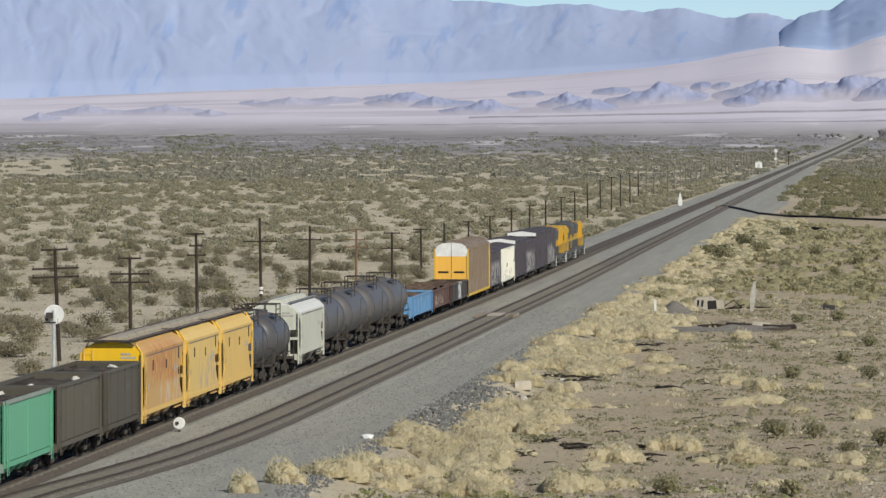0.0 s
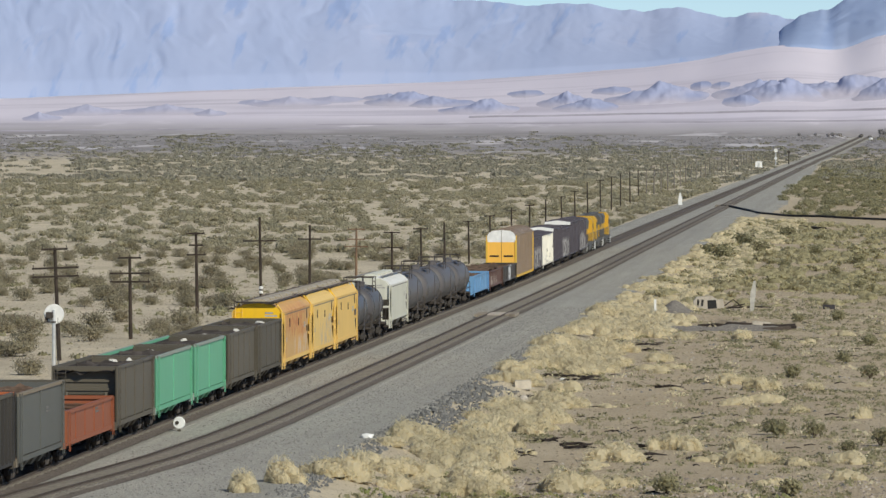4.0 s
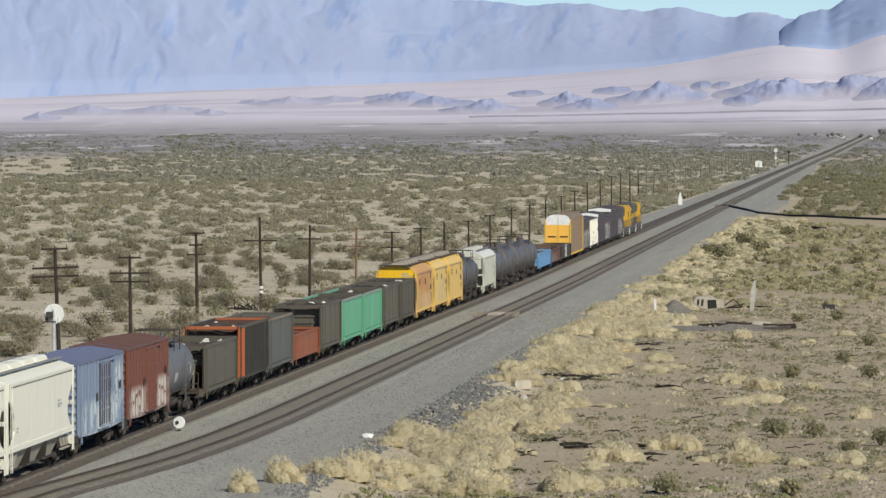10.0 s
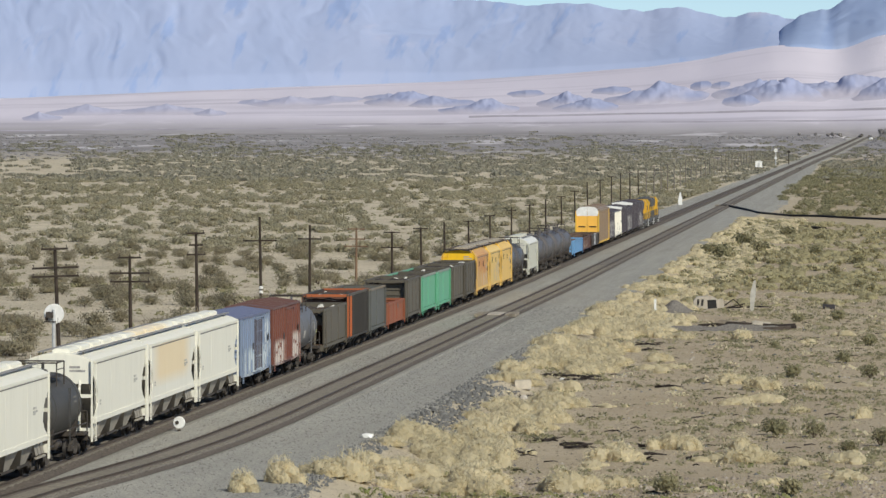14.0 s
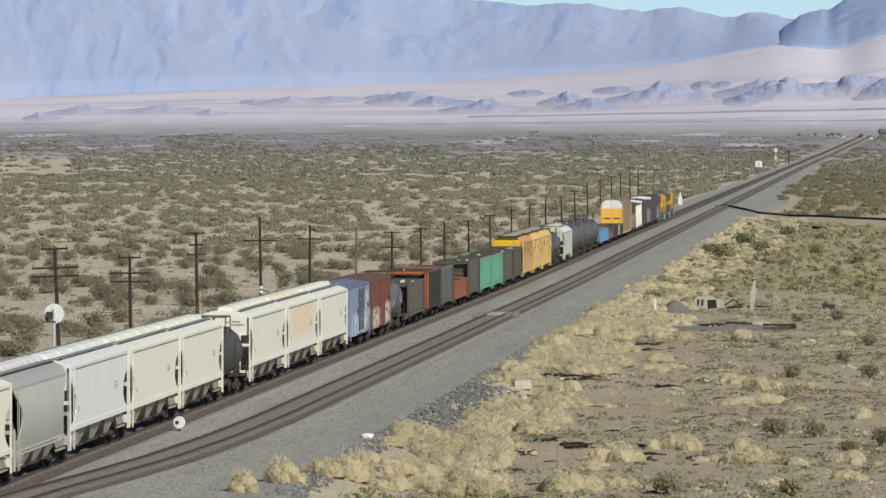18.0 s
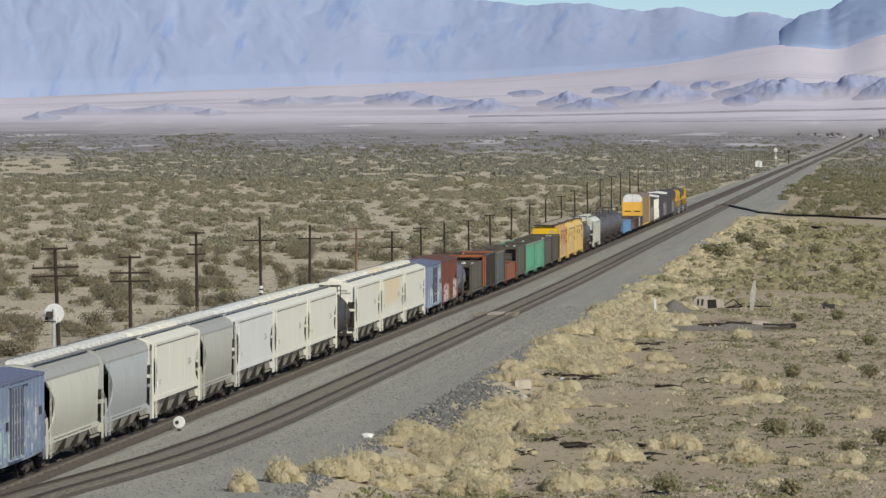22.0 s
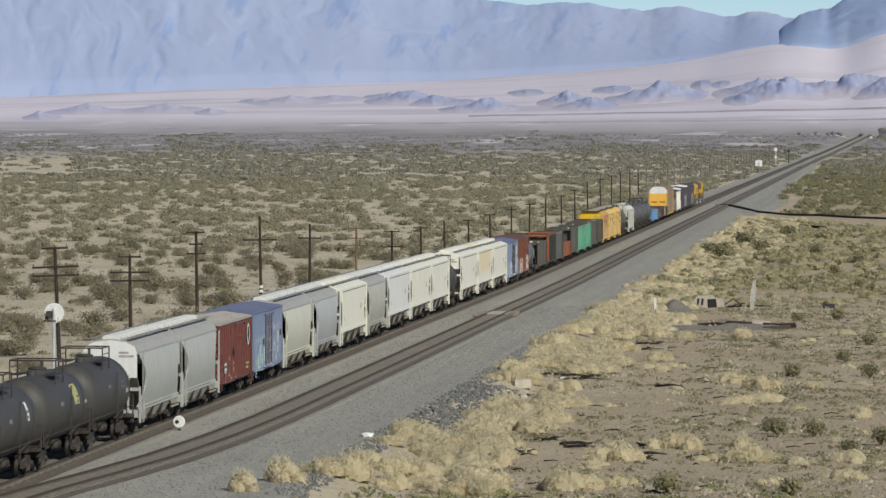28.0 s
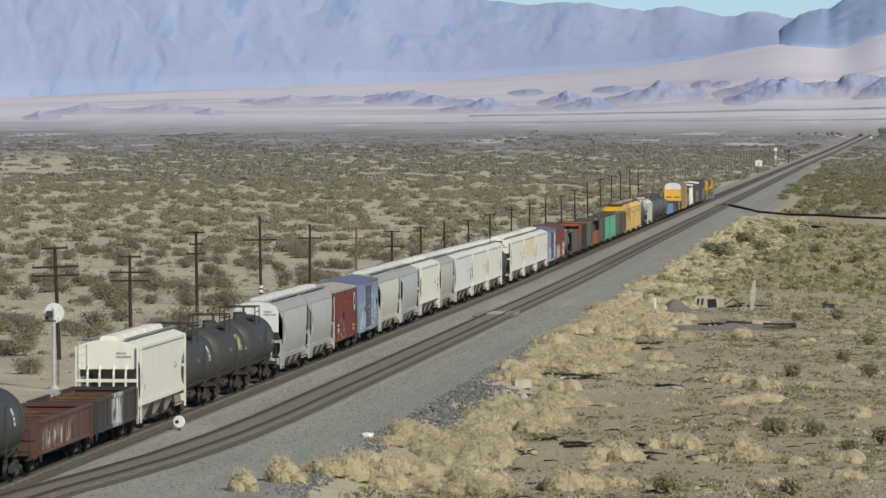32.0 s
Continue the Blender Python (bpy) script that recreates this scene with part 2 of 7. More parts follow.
M_HILL_HAZY = rock_range("hazy_lavender_hill", (0.42, 0.425, 0.56), (0.45, 0.445, 0.565), (0.37, 0.39, 0.54), (0.54, 0.51, 0.595), 0.55, 0.5, 0.56)


def fade_foot(m, foot_tone, lo, hi):
    """Paints the haze at the foot of the rock: paler towards the bottom, further up in some places than in others."""
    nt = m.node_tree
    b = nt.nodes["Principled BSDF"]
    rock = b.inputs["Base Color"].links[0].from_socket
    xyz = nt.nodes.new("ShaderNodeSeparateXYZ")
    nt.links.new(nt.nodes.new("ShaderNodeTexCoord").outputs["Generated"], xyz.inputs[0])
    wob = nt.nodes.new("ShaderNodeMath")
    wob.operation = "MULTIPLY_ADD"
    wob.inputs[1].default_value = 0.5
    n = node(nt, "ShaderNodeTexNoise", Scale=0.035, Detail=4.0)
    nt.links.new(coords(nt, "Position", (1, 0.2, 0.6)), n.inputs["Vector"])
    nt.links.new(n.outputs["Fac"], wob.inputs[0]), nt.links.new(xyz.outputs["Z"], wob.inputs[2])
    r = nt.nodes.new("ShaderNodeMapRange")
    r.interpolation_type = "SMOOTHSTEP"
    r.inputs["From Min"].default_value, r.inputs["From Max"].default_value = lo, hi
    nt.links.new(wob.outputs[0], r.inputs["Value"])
    nt.links.new(mix(nt, r.outputs["Result"], foot_tone, rock), b.inputs["Base Color"])


fade_foot(M_HILL, (0.50, 0.468, 0.545), 0.56, 0.95)
fade_foot(M_HILL_HAZY, (0.52, 0.485, 0.56), 0.5, 0.95)


# ---- mesh building ----
class Shape:
    """Gathers solids of one part."""

    def __init__(self):
        self.v, self.f = [], []

    def add(self, verts, faces):
        k = len(self.v)
        self.v += [tuple(p) for p in verts]
        self.f += [tuple(i + k for i in q) for q in faces]
        return self

    def box(self, x0, x1, y0, y1, z0, z1):
        p = [(x, y, z) for x in (x0, x1) for y in (y0, y1) for z in (z0, z1)]
        return self.add(p, [(0, 1, 3, 2), (4, 6, 7, 5), (0, 4, 5, 1), (2, 3, 7, 6), (0, 2, 6, 4), (1, 5, 7, 3)])

    def slab(self, ring, axis, a, b):
        """A closed outline drawn out along an axis. axis 1: ring is (x, z); axis 0: ring is (y, z)."""
        n = len(ring)
        p = []
        for d in (a, b):
            p += [((d, u, w) if axis == 0 else (u, d, w)) for u, w in ring]
        f = [tuple(range(n)), tuple(range(2 * n - 1, n - 1, -1))]
        f += [(i, i + n, (i + 1) % n + n, (i + 1) % n) for i in range(n)]
        return self.add(p, f)

    def rod(self, a, b, r, r2=None, n=6):
        a, b = Vector(a), Vector(b)
        q = (b - a).to_track_quat("Z", "Y")
        r2 = r if r2 is None else r2
        p = []
        for c, rad in ((a, r), (b, r2)):
            p += [c + q @ Vector((rad * math.cos(6.2832 * i / n), rad * math.sin(6.2832 * i / n), 0)) for i in range(n)]
        f = [tuple(range(n - 1, -1, -1)), tuple(range(n, 2 * n))] + [(i, (i + 1) % n, (i + 1) % n + n, i + n) for i in range(n)]
        return self.add(p, f)

    def lathe(self, c, axis, rows, n=20):
        """Rings (distance along the axis, radius) round a centre; axis 0, 1 or 2."""
        p, f = [], []
        for d, r in rows:
            for i in range(n):
                u, w = r * math.cos(6.2832 * i / n), r * math.sin(6.2832 * i / n)
                p.append(Vector(c) + Vector(((d, u, w), (u, d, w), (u, w, d))[axis]))
        for k in range(len(rows) - 1):
            f += [(k * n + i, k * n + (i + 1) % n, (k + 1) * n + (i + 1) % n, (k + 1) * n + i) for i in range(n)]
        f += [tuple(range(n)), tuple(range(len(rows) * n - 1, (len(rows) - 1) * n - 1, -1))]
        return self.add(p, f)

    def mesh(self, name, mat, smooth=False):
        me = bpy.data.meshes.new(name)
        me.from_pydata(self.v, [], self.f)
        bm = bmesh.new()
        bm.from_mesh(me)
        bmesh.ops.recalc_face_normals(bm, faces=bm.faces)
        bm.to_mesh(me)
        bm.free()
        me.materials.append(mat)
        if smooth:
            me.polygons.foreach_set("use_smooth", [True] * len(me.polygons))
            me.set_sharp_from_angle(angle=radians(40))
        return me


def part(name, shape, mat, parent, label="", smooth=False):
    """Links a shape, or a finished mesh, as one mesh object under a thing or a part."""
    ob = new(name, shape if isinstance(shape, bpy.types.Mesh) else shape.mesh(name, mat, smooth))
    ob.parent = parent
    return tagged(ob, label)


def thing(name, label, category, group="", at=None):
    ob = new(name)
    ob.empty_display_size = 0.5
    if at is not None:
        ob.matrix_basis = at
    return tagged(ob, label, category, group)


def smooth01(a, b, t):
    t = np.clip((t - a) / (b - a), 0, 1)
    return t * t * (3 - 2 * t)


# ---- the line: straight on plan, a shallow sag, rising where the valley floor ends ----
RAIL_Z = [(-500, -0.45), (220, -0.47), (250, -0.52), (270, -0.56), (310, -0.63), (350, -0.70), (440, -0.83), (500, -0.98), (560, -1.06), (620, -1.02), (700, -0.95), (790, -0.92),
          (900, -0.87), (1200, -0.75), (1400, -0.68), (1700, -0.55), (2200, -0.4), (2350, -0.2), (2700, 1.9), (3100, 5.0), (3600, 9.9), (3700, 11.0)]
BED_Z = [(-500, -0.8), (220, -0.83), (265, -0.95), (320, -1.12), (380, -1.2), (450, -1.28), (570, -1.48), (700, -1.38), (870, -1.3),
         (1000, -1.2), (1400, -1.08), (2100, -0.85), (2350, -0.6), (2700, 1.5), (3100, 4.5), (3600, 9.3), (3700, 10.4)]
BEND = [(-500, 0), (2250, 0), (2450, 1.6), (2700, 5.6), (3100, 12.3), (3600, 22.4), (3700, 24.6)]
RISE = [(2200, 0), (2400, 0.4), (2700, 2.5), (3100, 6.0), (3600, 11.6), (3650, 12.2), (4300, 12.2)]
SIDING_X = [(-500, -39.6), (140, -39.6), (180, -38.9), (205, -37.8), (225, -36.6), (235, -35.7), (248, -34.75), (265, -34.1), (285, -33.8), (400, -33.7), (3700, -33.6)]
LEFT_Z = [(-600, -1.0), (360, -1.0), (440, -1.2), (523, -2.0), (611, -3.2), (725, -3.7), (890, -3.1), (1017, -2.2), (1200, -1.7),
          (2000, -0.8), (2600, -0.3), (4300, -0.3)]
RIGHT_Z = [(-600, -1.9), (600, -2.0), (900, -1.9), (1100, -1.3), (1500, -0.6), (2600, -0.3), (4300, -0.3)]
MAIN_X = -39.6
FOOT_Y = [(-600, 170), (0, 174), (400, 158), (800, 143), (1000, 130), (1150, 117), (1240, 105), (1300, 92), (1370, 80), (1420, 80), (1475, 86), (1500, 82), (1525, 70), (1550, 60), (1568, 56), (2100, 50)]


def smoothed(table, step, wide):
    """The same table, its corners rounded."""
    xs = np.arange(table[0][0], table[-1][0], step)
    ys = np.interp(xs, [a for a, _ in table], [b for _, b in table])
    k = int(wide / step)
    core = np.hanning(2 * k + 3)[1:-1]
    ys = np.convolve(np.pad(ys, k, mode="edge"), core / core.sum(), mode="valid")
    return list(zip(xs, ys))


FOOT_Y = smoothed(FOOT_Y, 5, 30)


def rail_z(y):
    return np.interp(y, [a for a, _ in RAIL_Z], [b for _, b in RAIL_Z])


def main_x(y):
    return MAIN_X + np.interp(y, [a for a, _ in BEND], [b for _, b in BEND])


def siding_x(y):
    return np.interp(y, [a for a, _ in SIDING_X], [b for _, b in SIDING_X]) + np.interp(y, [a for a, _ in BEND], [b for _, b in BEND])


def azimuth_at(x, y):
    th = np.arctan2(-x, np.maximum(y, 1e-3)) - radians(YAW)
    return 784 - FOCAL * np.tan(np.clip(th, -0.25, 0.25))


def wave(x, y, s, k):
    """Cheap smooth ripple, several sines."""
    return (np.sin(x / s + 1.3 * k) * np.cos(y / s * 0.83 + k) + 0.5 * np.sin(x / s * 2.1 + y / s * 1.7 + 2.1 * k)
            + 0.3 * np.cos(x / s * 3.7 - y / s * 2.9 + k)) / 1.8


def ground_z(x, y):
    """Height of the natural ground; numpy arrays."""
    x, y = np.asarray(x, float), np.asarray(y, float)
    r = np.hypot(x, y)
    foot = np.interp(azimuth_at(x, y), [a for a, _ in FOOT_Y], [b for _, b in FOOT_Y])
    climb = np.interp(r, [a for a, _ in RISE], [b for _, b in RISE])
    climb = climb + np.clip((r - 3620) / 680, 0, 1) * ((228 - foot) * 4300 / FOCAL + 15.2 - 12.2)
    climb = np.where(y > 0, climb, 0)
    left = np.interp(y, [a for a, _ in LEFT_Z], [b for _, b in LEFT_Z]) + 0.35 * wave(x, y, 31.0, 1.0) + climb
    right = np.interp(y, [a for a, _ in RIGHT_Z], [b for _, b in RIGHT_Z]) + 0.22 * wave(x, y, 19.0, 2.0) + 0.1 * wave(x, y, 4.7, 3.0) + climb
    bed = np.where(y < 3640, np.interp(y, [a for a, _ in BED_Z], [b for _, b in BED_Z]), left)
    mx = main_x(y)
    z = np.where(x < mx + 5, left + (bed - left) * smooth01(mx - 11.5, mx - 4.6, x),
                 bed + (right - bed) * smooth01(mx + 13.2, mx + 17.5, x))
    # the bluff from which the film is taken
    d = np.sqrt((x - 8) ** 2 + ((y + 12) * 0.707) ** 2)
    z = z + 15.4 * (1 - smooth01(14, 75, d)) * smooth01(-29, -13, x)
    return z


def ground_at(x, y):
    return float(ground_z(x, y))


def grid_object(name, X, Y, Z, mat, label, category="", kind="structure", smooth=True):
    n, m = X.shape
    me = bpy.data.meshes.new(name)
    me.vertices.add(n * m)
    me.vertices.foreach_set("co", np.stack([X, Y, Z], -1).astype(np.float32).ravel())
    i = np.arange(n * m).reshape(n, m)
    q = np.stack([i[:-1, :-1], i[:-1, 1:], i[1:, 1:], i[1:, :-1]], -1).reshape(-1, 4)
    me.loops.add(q.size)
    me.loops.foreach_set("vertex_index", q.ravel().astype(np.int32))
    me.polygons.add(len(q))
    me.polygons.foreach_set("loop_start", (np.arange(len(q)) * 4).astype(np.int32))
    me.polygons.foreach_set("use_smooth", np.full(len(q), smooth))
    me.update(calc_edges=True)
    me.validate()
    me.materials.append(mat)
    return tagged(new(name, me), label, category, "", kind)


# ---- ground: one sheet round the camera out to the fans ----
angles = np.radians(np.concatenate([np.arange(-180, -4, 4.0), np.linspace(-3, 14, 520), np.arange(16, 181, 4.0)]))
radii = np.concatenate([np.geomspace(0.004, 190, 64), np.geomspace(195, 900, 330), np.geomspace(905, 4300, 170)])
A, R = np.meshgrid(angles, radii)
GX, GY = 0.9 - np.sin(A) * R, -1.2 + np.cos(A) * R
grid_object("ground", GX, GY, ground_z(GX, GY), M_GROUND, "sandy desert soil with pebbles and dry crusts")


def ribbon(name, mat, label, ys, left, right, lift, crown=0.0, cols=3):
    """A strip of made ground along the line."""
    ys = np.asarray(ys, float)
    t = np.linspace(0, 1, cols)[None, :]
    lx, rx = np.asarray(left(ys))[:, None], np.asarray(right(ys))[:, None]
    X = lx + (rx - lx) * t
    Y = np.repeat(ys[:, None], cols, 1)
    Z = lift(X, Y)
    return grid_object(name, X[:, ::-1], Y, Z[:, ::-1], mat, label)


line_y = np.concatenate([np.arange(-420, 200, 20.0), np.arange(200, 900, 2.0), np.geomspace(905, 3600, 120)])
jag = lambda y, k: 0.55 * np.sin(y / 7.0 + k) * np.sin(y / 17.3 + 2 * k) + 0.25 * np.sin(y / 2.3 + 3 * k)
ribbon("road", M_ROAD, "pale grey gravel service road beside the siding", line_y,
       lambda y: main_x(y) - 5.4 + 0.3 * jag(y, 2), lambda y: main_x(y) + 13.6 - 4.2 * smooth01(1800, 2500, y) + jag(y, 1) + 5.0 * np.exp(-((y - 1120) / 120) ** 2),
       lambda X, Y: ground_z(X, Y) + 0.05, cols=24)


def track(name, x_of, ys, bed_mat, label):
    """Ballast prism, darker between the ties, two rails; one thing of the setting."""
    base = tagged(new(name), label, "", "", "structure")

    def sweep(section, nm, mat):
        rows = []
        for y in ys:
            rows.append([(x_of(y) + u, y, rail_z(y) + w) for u, w in section])
        sh = Shape()
        k = len(section)
        verts = [p for r in rows for p in r]
        faces = [(i * k + j, i * k + j + 1, (i + 1) * k + j + 1, (i + 1) * k + j) for i in range(len(rows) - 1) for j in range(k - 1)]
        sh.add(verts, faces)
        ob = part(nm, sh, mat, base)
        return ob

    sweep([(-2.9, -0.75), (-1.9, -0.34), (1.9, -0.34), (2.9, -0.75)], "ballast_shoulder", M_BALLAST)
    sweep([(-1.45, -0.37), (-1.2, -0.17), (-0.85, -0.12), (0.85, -0.12), (1.2, -0.17), (1.45, -0.37)], "ballast_crib", bed_mat)
    for sgn in (-1, 1):
        c = sgn * 0.7525
        out = 0.85
        sweep([(c - 0.30, -0.16), (c - 0.1, -0.09), (c + 0.12, -0.09), (c + 0.34, -0.16), (c + out, -0.31)] if sgn > 0 else [(c - 0.4, -0.3), (c - 0.22, -0.15), (c - 0.1, -0.09), (c + 0.12, -0.09), (c + 0.26, -0.13)],
              "oily_strip", M_STAINED)
        sweep([(c - 0.07, -0.2), (c - 0.02, -0.15), (c - 0.036, -0.03), (c - 0.036, 0), (c + 0.036, 0), (c + 0.036, -0.03), (c + 0.02, -0.15), (c + 0.07, -0.2)],
              "rail", M_RAIL)
    ties = Shape()
    y = 200.0
    while y < 620:
        w = 0.11 + 0.02 * math.sin(y * 7)
        cx = x_of(y) + 0.06 * math.sin(y * 3.1)
        ties.box(cx - 1.1, cx + 1.1, y - w, y + w, rail_z(y) - 0.36, rail_z(y) - 0.11)
        y += 0.53
    ob = part("ties", ties, M_TIE, base, "dark creosoted wooden ties")
    tagged(ob, kind="stuff")
    return base


track_y = list(np.arange(-420, 200, 20.0)) + list(np.arange(200, 900, 6.0)) + list(np.geomspace(905, 3600, 90))
track("track_main", main_x, track_y, M_STAINED, "main line track with dark oil-stained ballast and rusty rails")
track("track_siding", siding_x, [y for y in track_y if y > 150], M_DULLBED, "siding track with dirty ballast and rusty rails")


# ---- mountains and low hills at the end of the valley ----
def bearing_dir(px):
    th = np.arctan((784 - px) / FOCAL) + radians(YAW)
    return -np.sin(th), np.cos(th)


def sight_height(y, r):
    return 15.2 + (228 - y) * r / FOCAL


def fbm(u, v, seed, octaves=5):
    out = np.zeros(u.shape)
    for i in range(u.shape[0]):
        for j in range(u.shape[1]):
            out[i, j] = noise.fractal(Vector((u[i, j], v[i, j], seed)), 0.9, 2.1, octaves)
    return out


def mountain(name, mat, x0, x1, top, foot, r0, r1, seed, label, cols=300, rows=60, rough=1.0):
    px = np.linspace(x0, x1, cols)
    v = np.linspace(0, 1, rows)
    P, Vv = np.meshgrid(px, v)
    warp = fbm(P / 260.0, Vv * 1.1, seed, 4)
    spur = 1 - np.abs(fbm(P / 120.0 + 0.9 * warp + 0.9 * Vv, Vv * 1.6 + 0.6 * warp, seed + 7.3, 4)) * 1.5
    fine = fbm(P / 24.0, Vv * 3.0, seed + 3.1, 3)
    T = np.interp(P, [a for a, _ in top], [b for _, b in top])
    F = np.interp(P, [a for a, _ in foot], [b for _, b in foot])
    F = F + 12 * (1 - np.clip(Vv * 12, 0, 1))
    span = (F - T)
    shape = Vv ** 0.85
    env = np.sin(np.pi * np.clip(Vv, 0, 1)) ** 0.7
    Ypx = F - span * shape - env * rough * span * (0.26 * (spur - 0.62) + 0.05 * fine)
    Ypx -= (1 - env) * Vv * 2.6 * fine
    Rr = r0 + (r1 - r0) * Vv - env * 60 * (spur - 0.6) * rough
    dx, dy = bearing_dir(P)
    Z = sight_height(Ypx, Rr)
    return grid_object(name, dx * Rr, dy * Rr, Z, mat, label)


RIDGE = [(-700, -90), (300, -80), (640, -45), (740, -18), (800, 0), (880, 3), (930, 10), (1000, 6), (1050, 8), (1075, 14), (1100, 18), (1150, 20), (1175, 15), (1200, 12), (1225, 17), (1250, 25), (1280, 31), (1300, 30),
         (1320, 24), (1345, 22), (1365, 25), (1390, 34), (1430, 36)]
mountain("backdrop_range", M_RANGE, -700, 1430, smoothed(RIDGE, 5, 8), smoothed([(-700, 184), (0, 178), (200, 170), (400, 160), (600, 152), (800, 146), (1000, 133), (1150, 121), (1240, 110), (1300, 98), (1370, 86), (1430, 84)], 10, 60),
         4290, 4700, 2.0, "desert mountain range, blue haze and ravine shade in its colour", 560, 90, 0.05)
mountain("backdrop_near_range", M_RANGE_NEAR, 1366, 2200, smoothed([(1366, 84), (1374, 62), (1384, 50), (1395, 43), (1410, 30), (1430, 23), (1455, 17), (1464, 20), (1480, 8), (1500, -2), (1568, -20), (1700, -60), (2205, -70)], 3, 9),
         [(1366, 92), (1400, 86), (1440, 88), (1475, 94), (1500, 90), (1525, 78), (1550, 68), (1568, 64), (2200, 60)], 4270, 4480, 5.0, "mountain spur, darker haze blue in its colour", 220, 60, 0.06)


def low_hill(px, py, w, h, lean, seed, mat):
    """A rocky hill with a sharp crest that sinks into the fan; lean shifts its summit along it."""
    P, Vv = np.meshgrid(np.linspace(px - w * 0.8, px + w * 0.8, 80), np.linspace(-1, 1, 40))
    base_r = 3620 + 680 * np.clip((236 - py) / (236 - float(np.interp(px, [a for a, _ in FOOT_Y], [b for _, b in FOOT_Y]))), 0.05, 0.85)
    Rr = base_r + 60 * Vv
    dx, dy = bearing_dir(P)
    u = (P - px) / (w * 0.64)
    crest = np.clip(1 - np.abs(u - lean) / np.where(u > lean, 1 - lean + 0.12, 1 + lean + 0.12), 0, 1) ** 1.15
    rough = fbm(P / 24.0 + 0.8 * Vv, Vv * 2.4, seed, 5)
    flank = np.where(Vv < 0, np.clip(1 - np.abs(Vv), 0, 1) ** 1.35, 1 - np.abs(Vv) * 1.1)
    up = crest * flank * (1 + 0.34 * rough) + 0.05 * fbm(P / 10.0, Vv * 5.0, seed + 5, 3) * crest * np.clip(1 - np.abs(Vv), 0, 1)
    up = np.where(crest <= 0.01, -0.3, up)
    X, Y = dx * Rr, dy * Rr
    rim = smooth01(0.85, 1.0, np.maximum(np.abs(Vv), np.abs(P - px) / (w * 0.8)))
    Z = ground_z(X, Y) - 0.5 + (up * (1 - rim) - 0.4 * rim) * h * 0.84 * base_r / FOCAL
    return grid_object("backdrop_hill", X, Y, Z, mat, "low rocky desert hill on the fan")


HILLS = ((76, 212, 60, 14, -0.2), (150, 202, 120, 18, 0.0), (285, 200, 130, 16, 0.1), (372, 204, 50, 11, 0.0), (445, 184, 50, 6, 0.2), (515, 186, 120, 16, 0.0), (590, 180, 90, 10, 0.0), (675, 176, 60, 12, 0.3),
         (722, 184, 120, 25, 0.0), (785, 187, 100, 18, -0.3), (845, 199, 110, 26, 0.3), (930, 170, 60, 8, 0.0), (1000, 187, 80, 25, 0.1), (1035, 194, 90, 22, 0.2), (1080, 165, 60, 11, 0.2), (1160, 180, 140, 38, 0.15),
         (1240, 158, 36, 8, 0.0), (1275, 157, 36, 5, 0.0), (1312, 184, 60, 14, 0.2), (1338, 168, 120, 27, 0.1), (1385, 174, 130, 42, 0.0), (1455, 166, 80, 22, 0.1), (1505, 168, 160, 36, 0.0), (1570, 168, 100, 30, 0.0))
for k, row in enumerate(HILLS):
    low_hill(*row, 20.0 + k, M_HILL_HAZY if row[0] < 640 else M_HILL)


def fan_line(name, mat, x0, x1, row0, row1, thick, label):
    """A low bank that runs across the fan from bearing to bearing, where it is seen at those heights."""
    px = np.linspace(x0, x1, 140)
    rows = np.interp(px, [x0, x1], [row0, row1]) + 0.4 * np.sin(px / 37.0)
    rr = np.linspace(3450, 4290, 900)
    dx, dy = bearing_dir(px)
    lo, hi = [], []
    for i in range(len(px)):
        seen = 228 - (ground_z(dx[i] * rr, dy[i] * rr) - 15.2) * FOCAL / rr
        r = float(np.interp(-rows[i], -seen, rr))
        lo.append(r), hi.append(r + 14)
    R = np.stack([np.array(lo), (np.array(lo) + np.array(hi)) / 2, np.array(hi)], 1)
    X, Y = dx[:, None] * R, dy[:, None] * R
    Z = ground_z(X, Y) + np.array([-0.2, thick, -0.2])[None, :]
    return grid_object(name, X, Y, Z, mat, label)


# banks in mauve, the haze over the fan put into their colour
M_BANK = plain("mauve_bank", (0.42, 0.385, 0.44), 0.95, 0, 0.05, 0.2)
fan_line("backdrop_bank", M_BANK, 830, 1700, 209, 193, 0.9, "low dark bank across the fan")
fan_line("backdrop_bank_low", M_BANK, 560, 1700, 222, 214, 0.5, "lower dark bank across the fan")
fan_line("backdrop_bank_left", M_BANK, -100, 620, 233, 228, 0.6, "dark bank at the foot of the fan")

# ---- the train: parts shared by all cars ----
SPEED = 15.6
GIRTH, LOFT = 1.035, 1.072
TRAIN = []


def wheel_mesh(r=0.457):
    sh = Shape()
    sh.lathe((0, 0, 0), 0, [(-0.07, r * 0.3), (-0.07, r * 0.55), (-0.02, r * 0.6), (-0.02, r * 0.82), (-0.07, r * 0.86), (-0.07, r + 0.025), (-0.04, r + 0.025), (-0.03, r), (0.07, r - 0.01),
                            (0.07, r * 0.86), (0.03, r * 0.8), (0.03, r * 0.4), (0.1, r * 0.3)], 18)
    return sh.mesh("wheel", M_WHEEL, True)


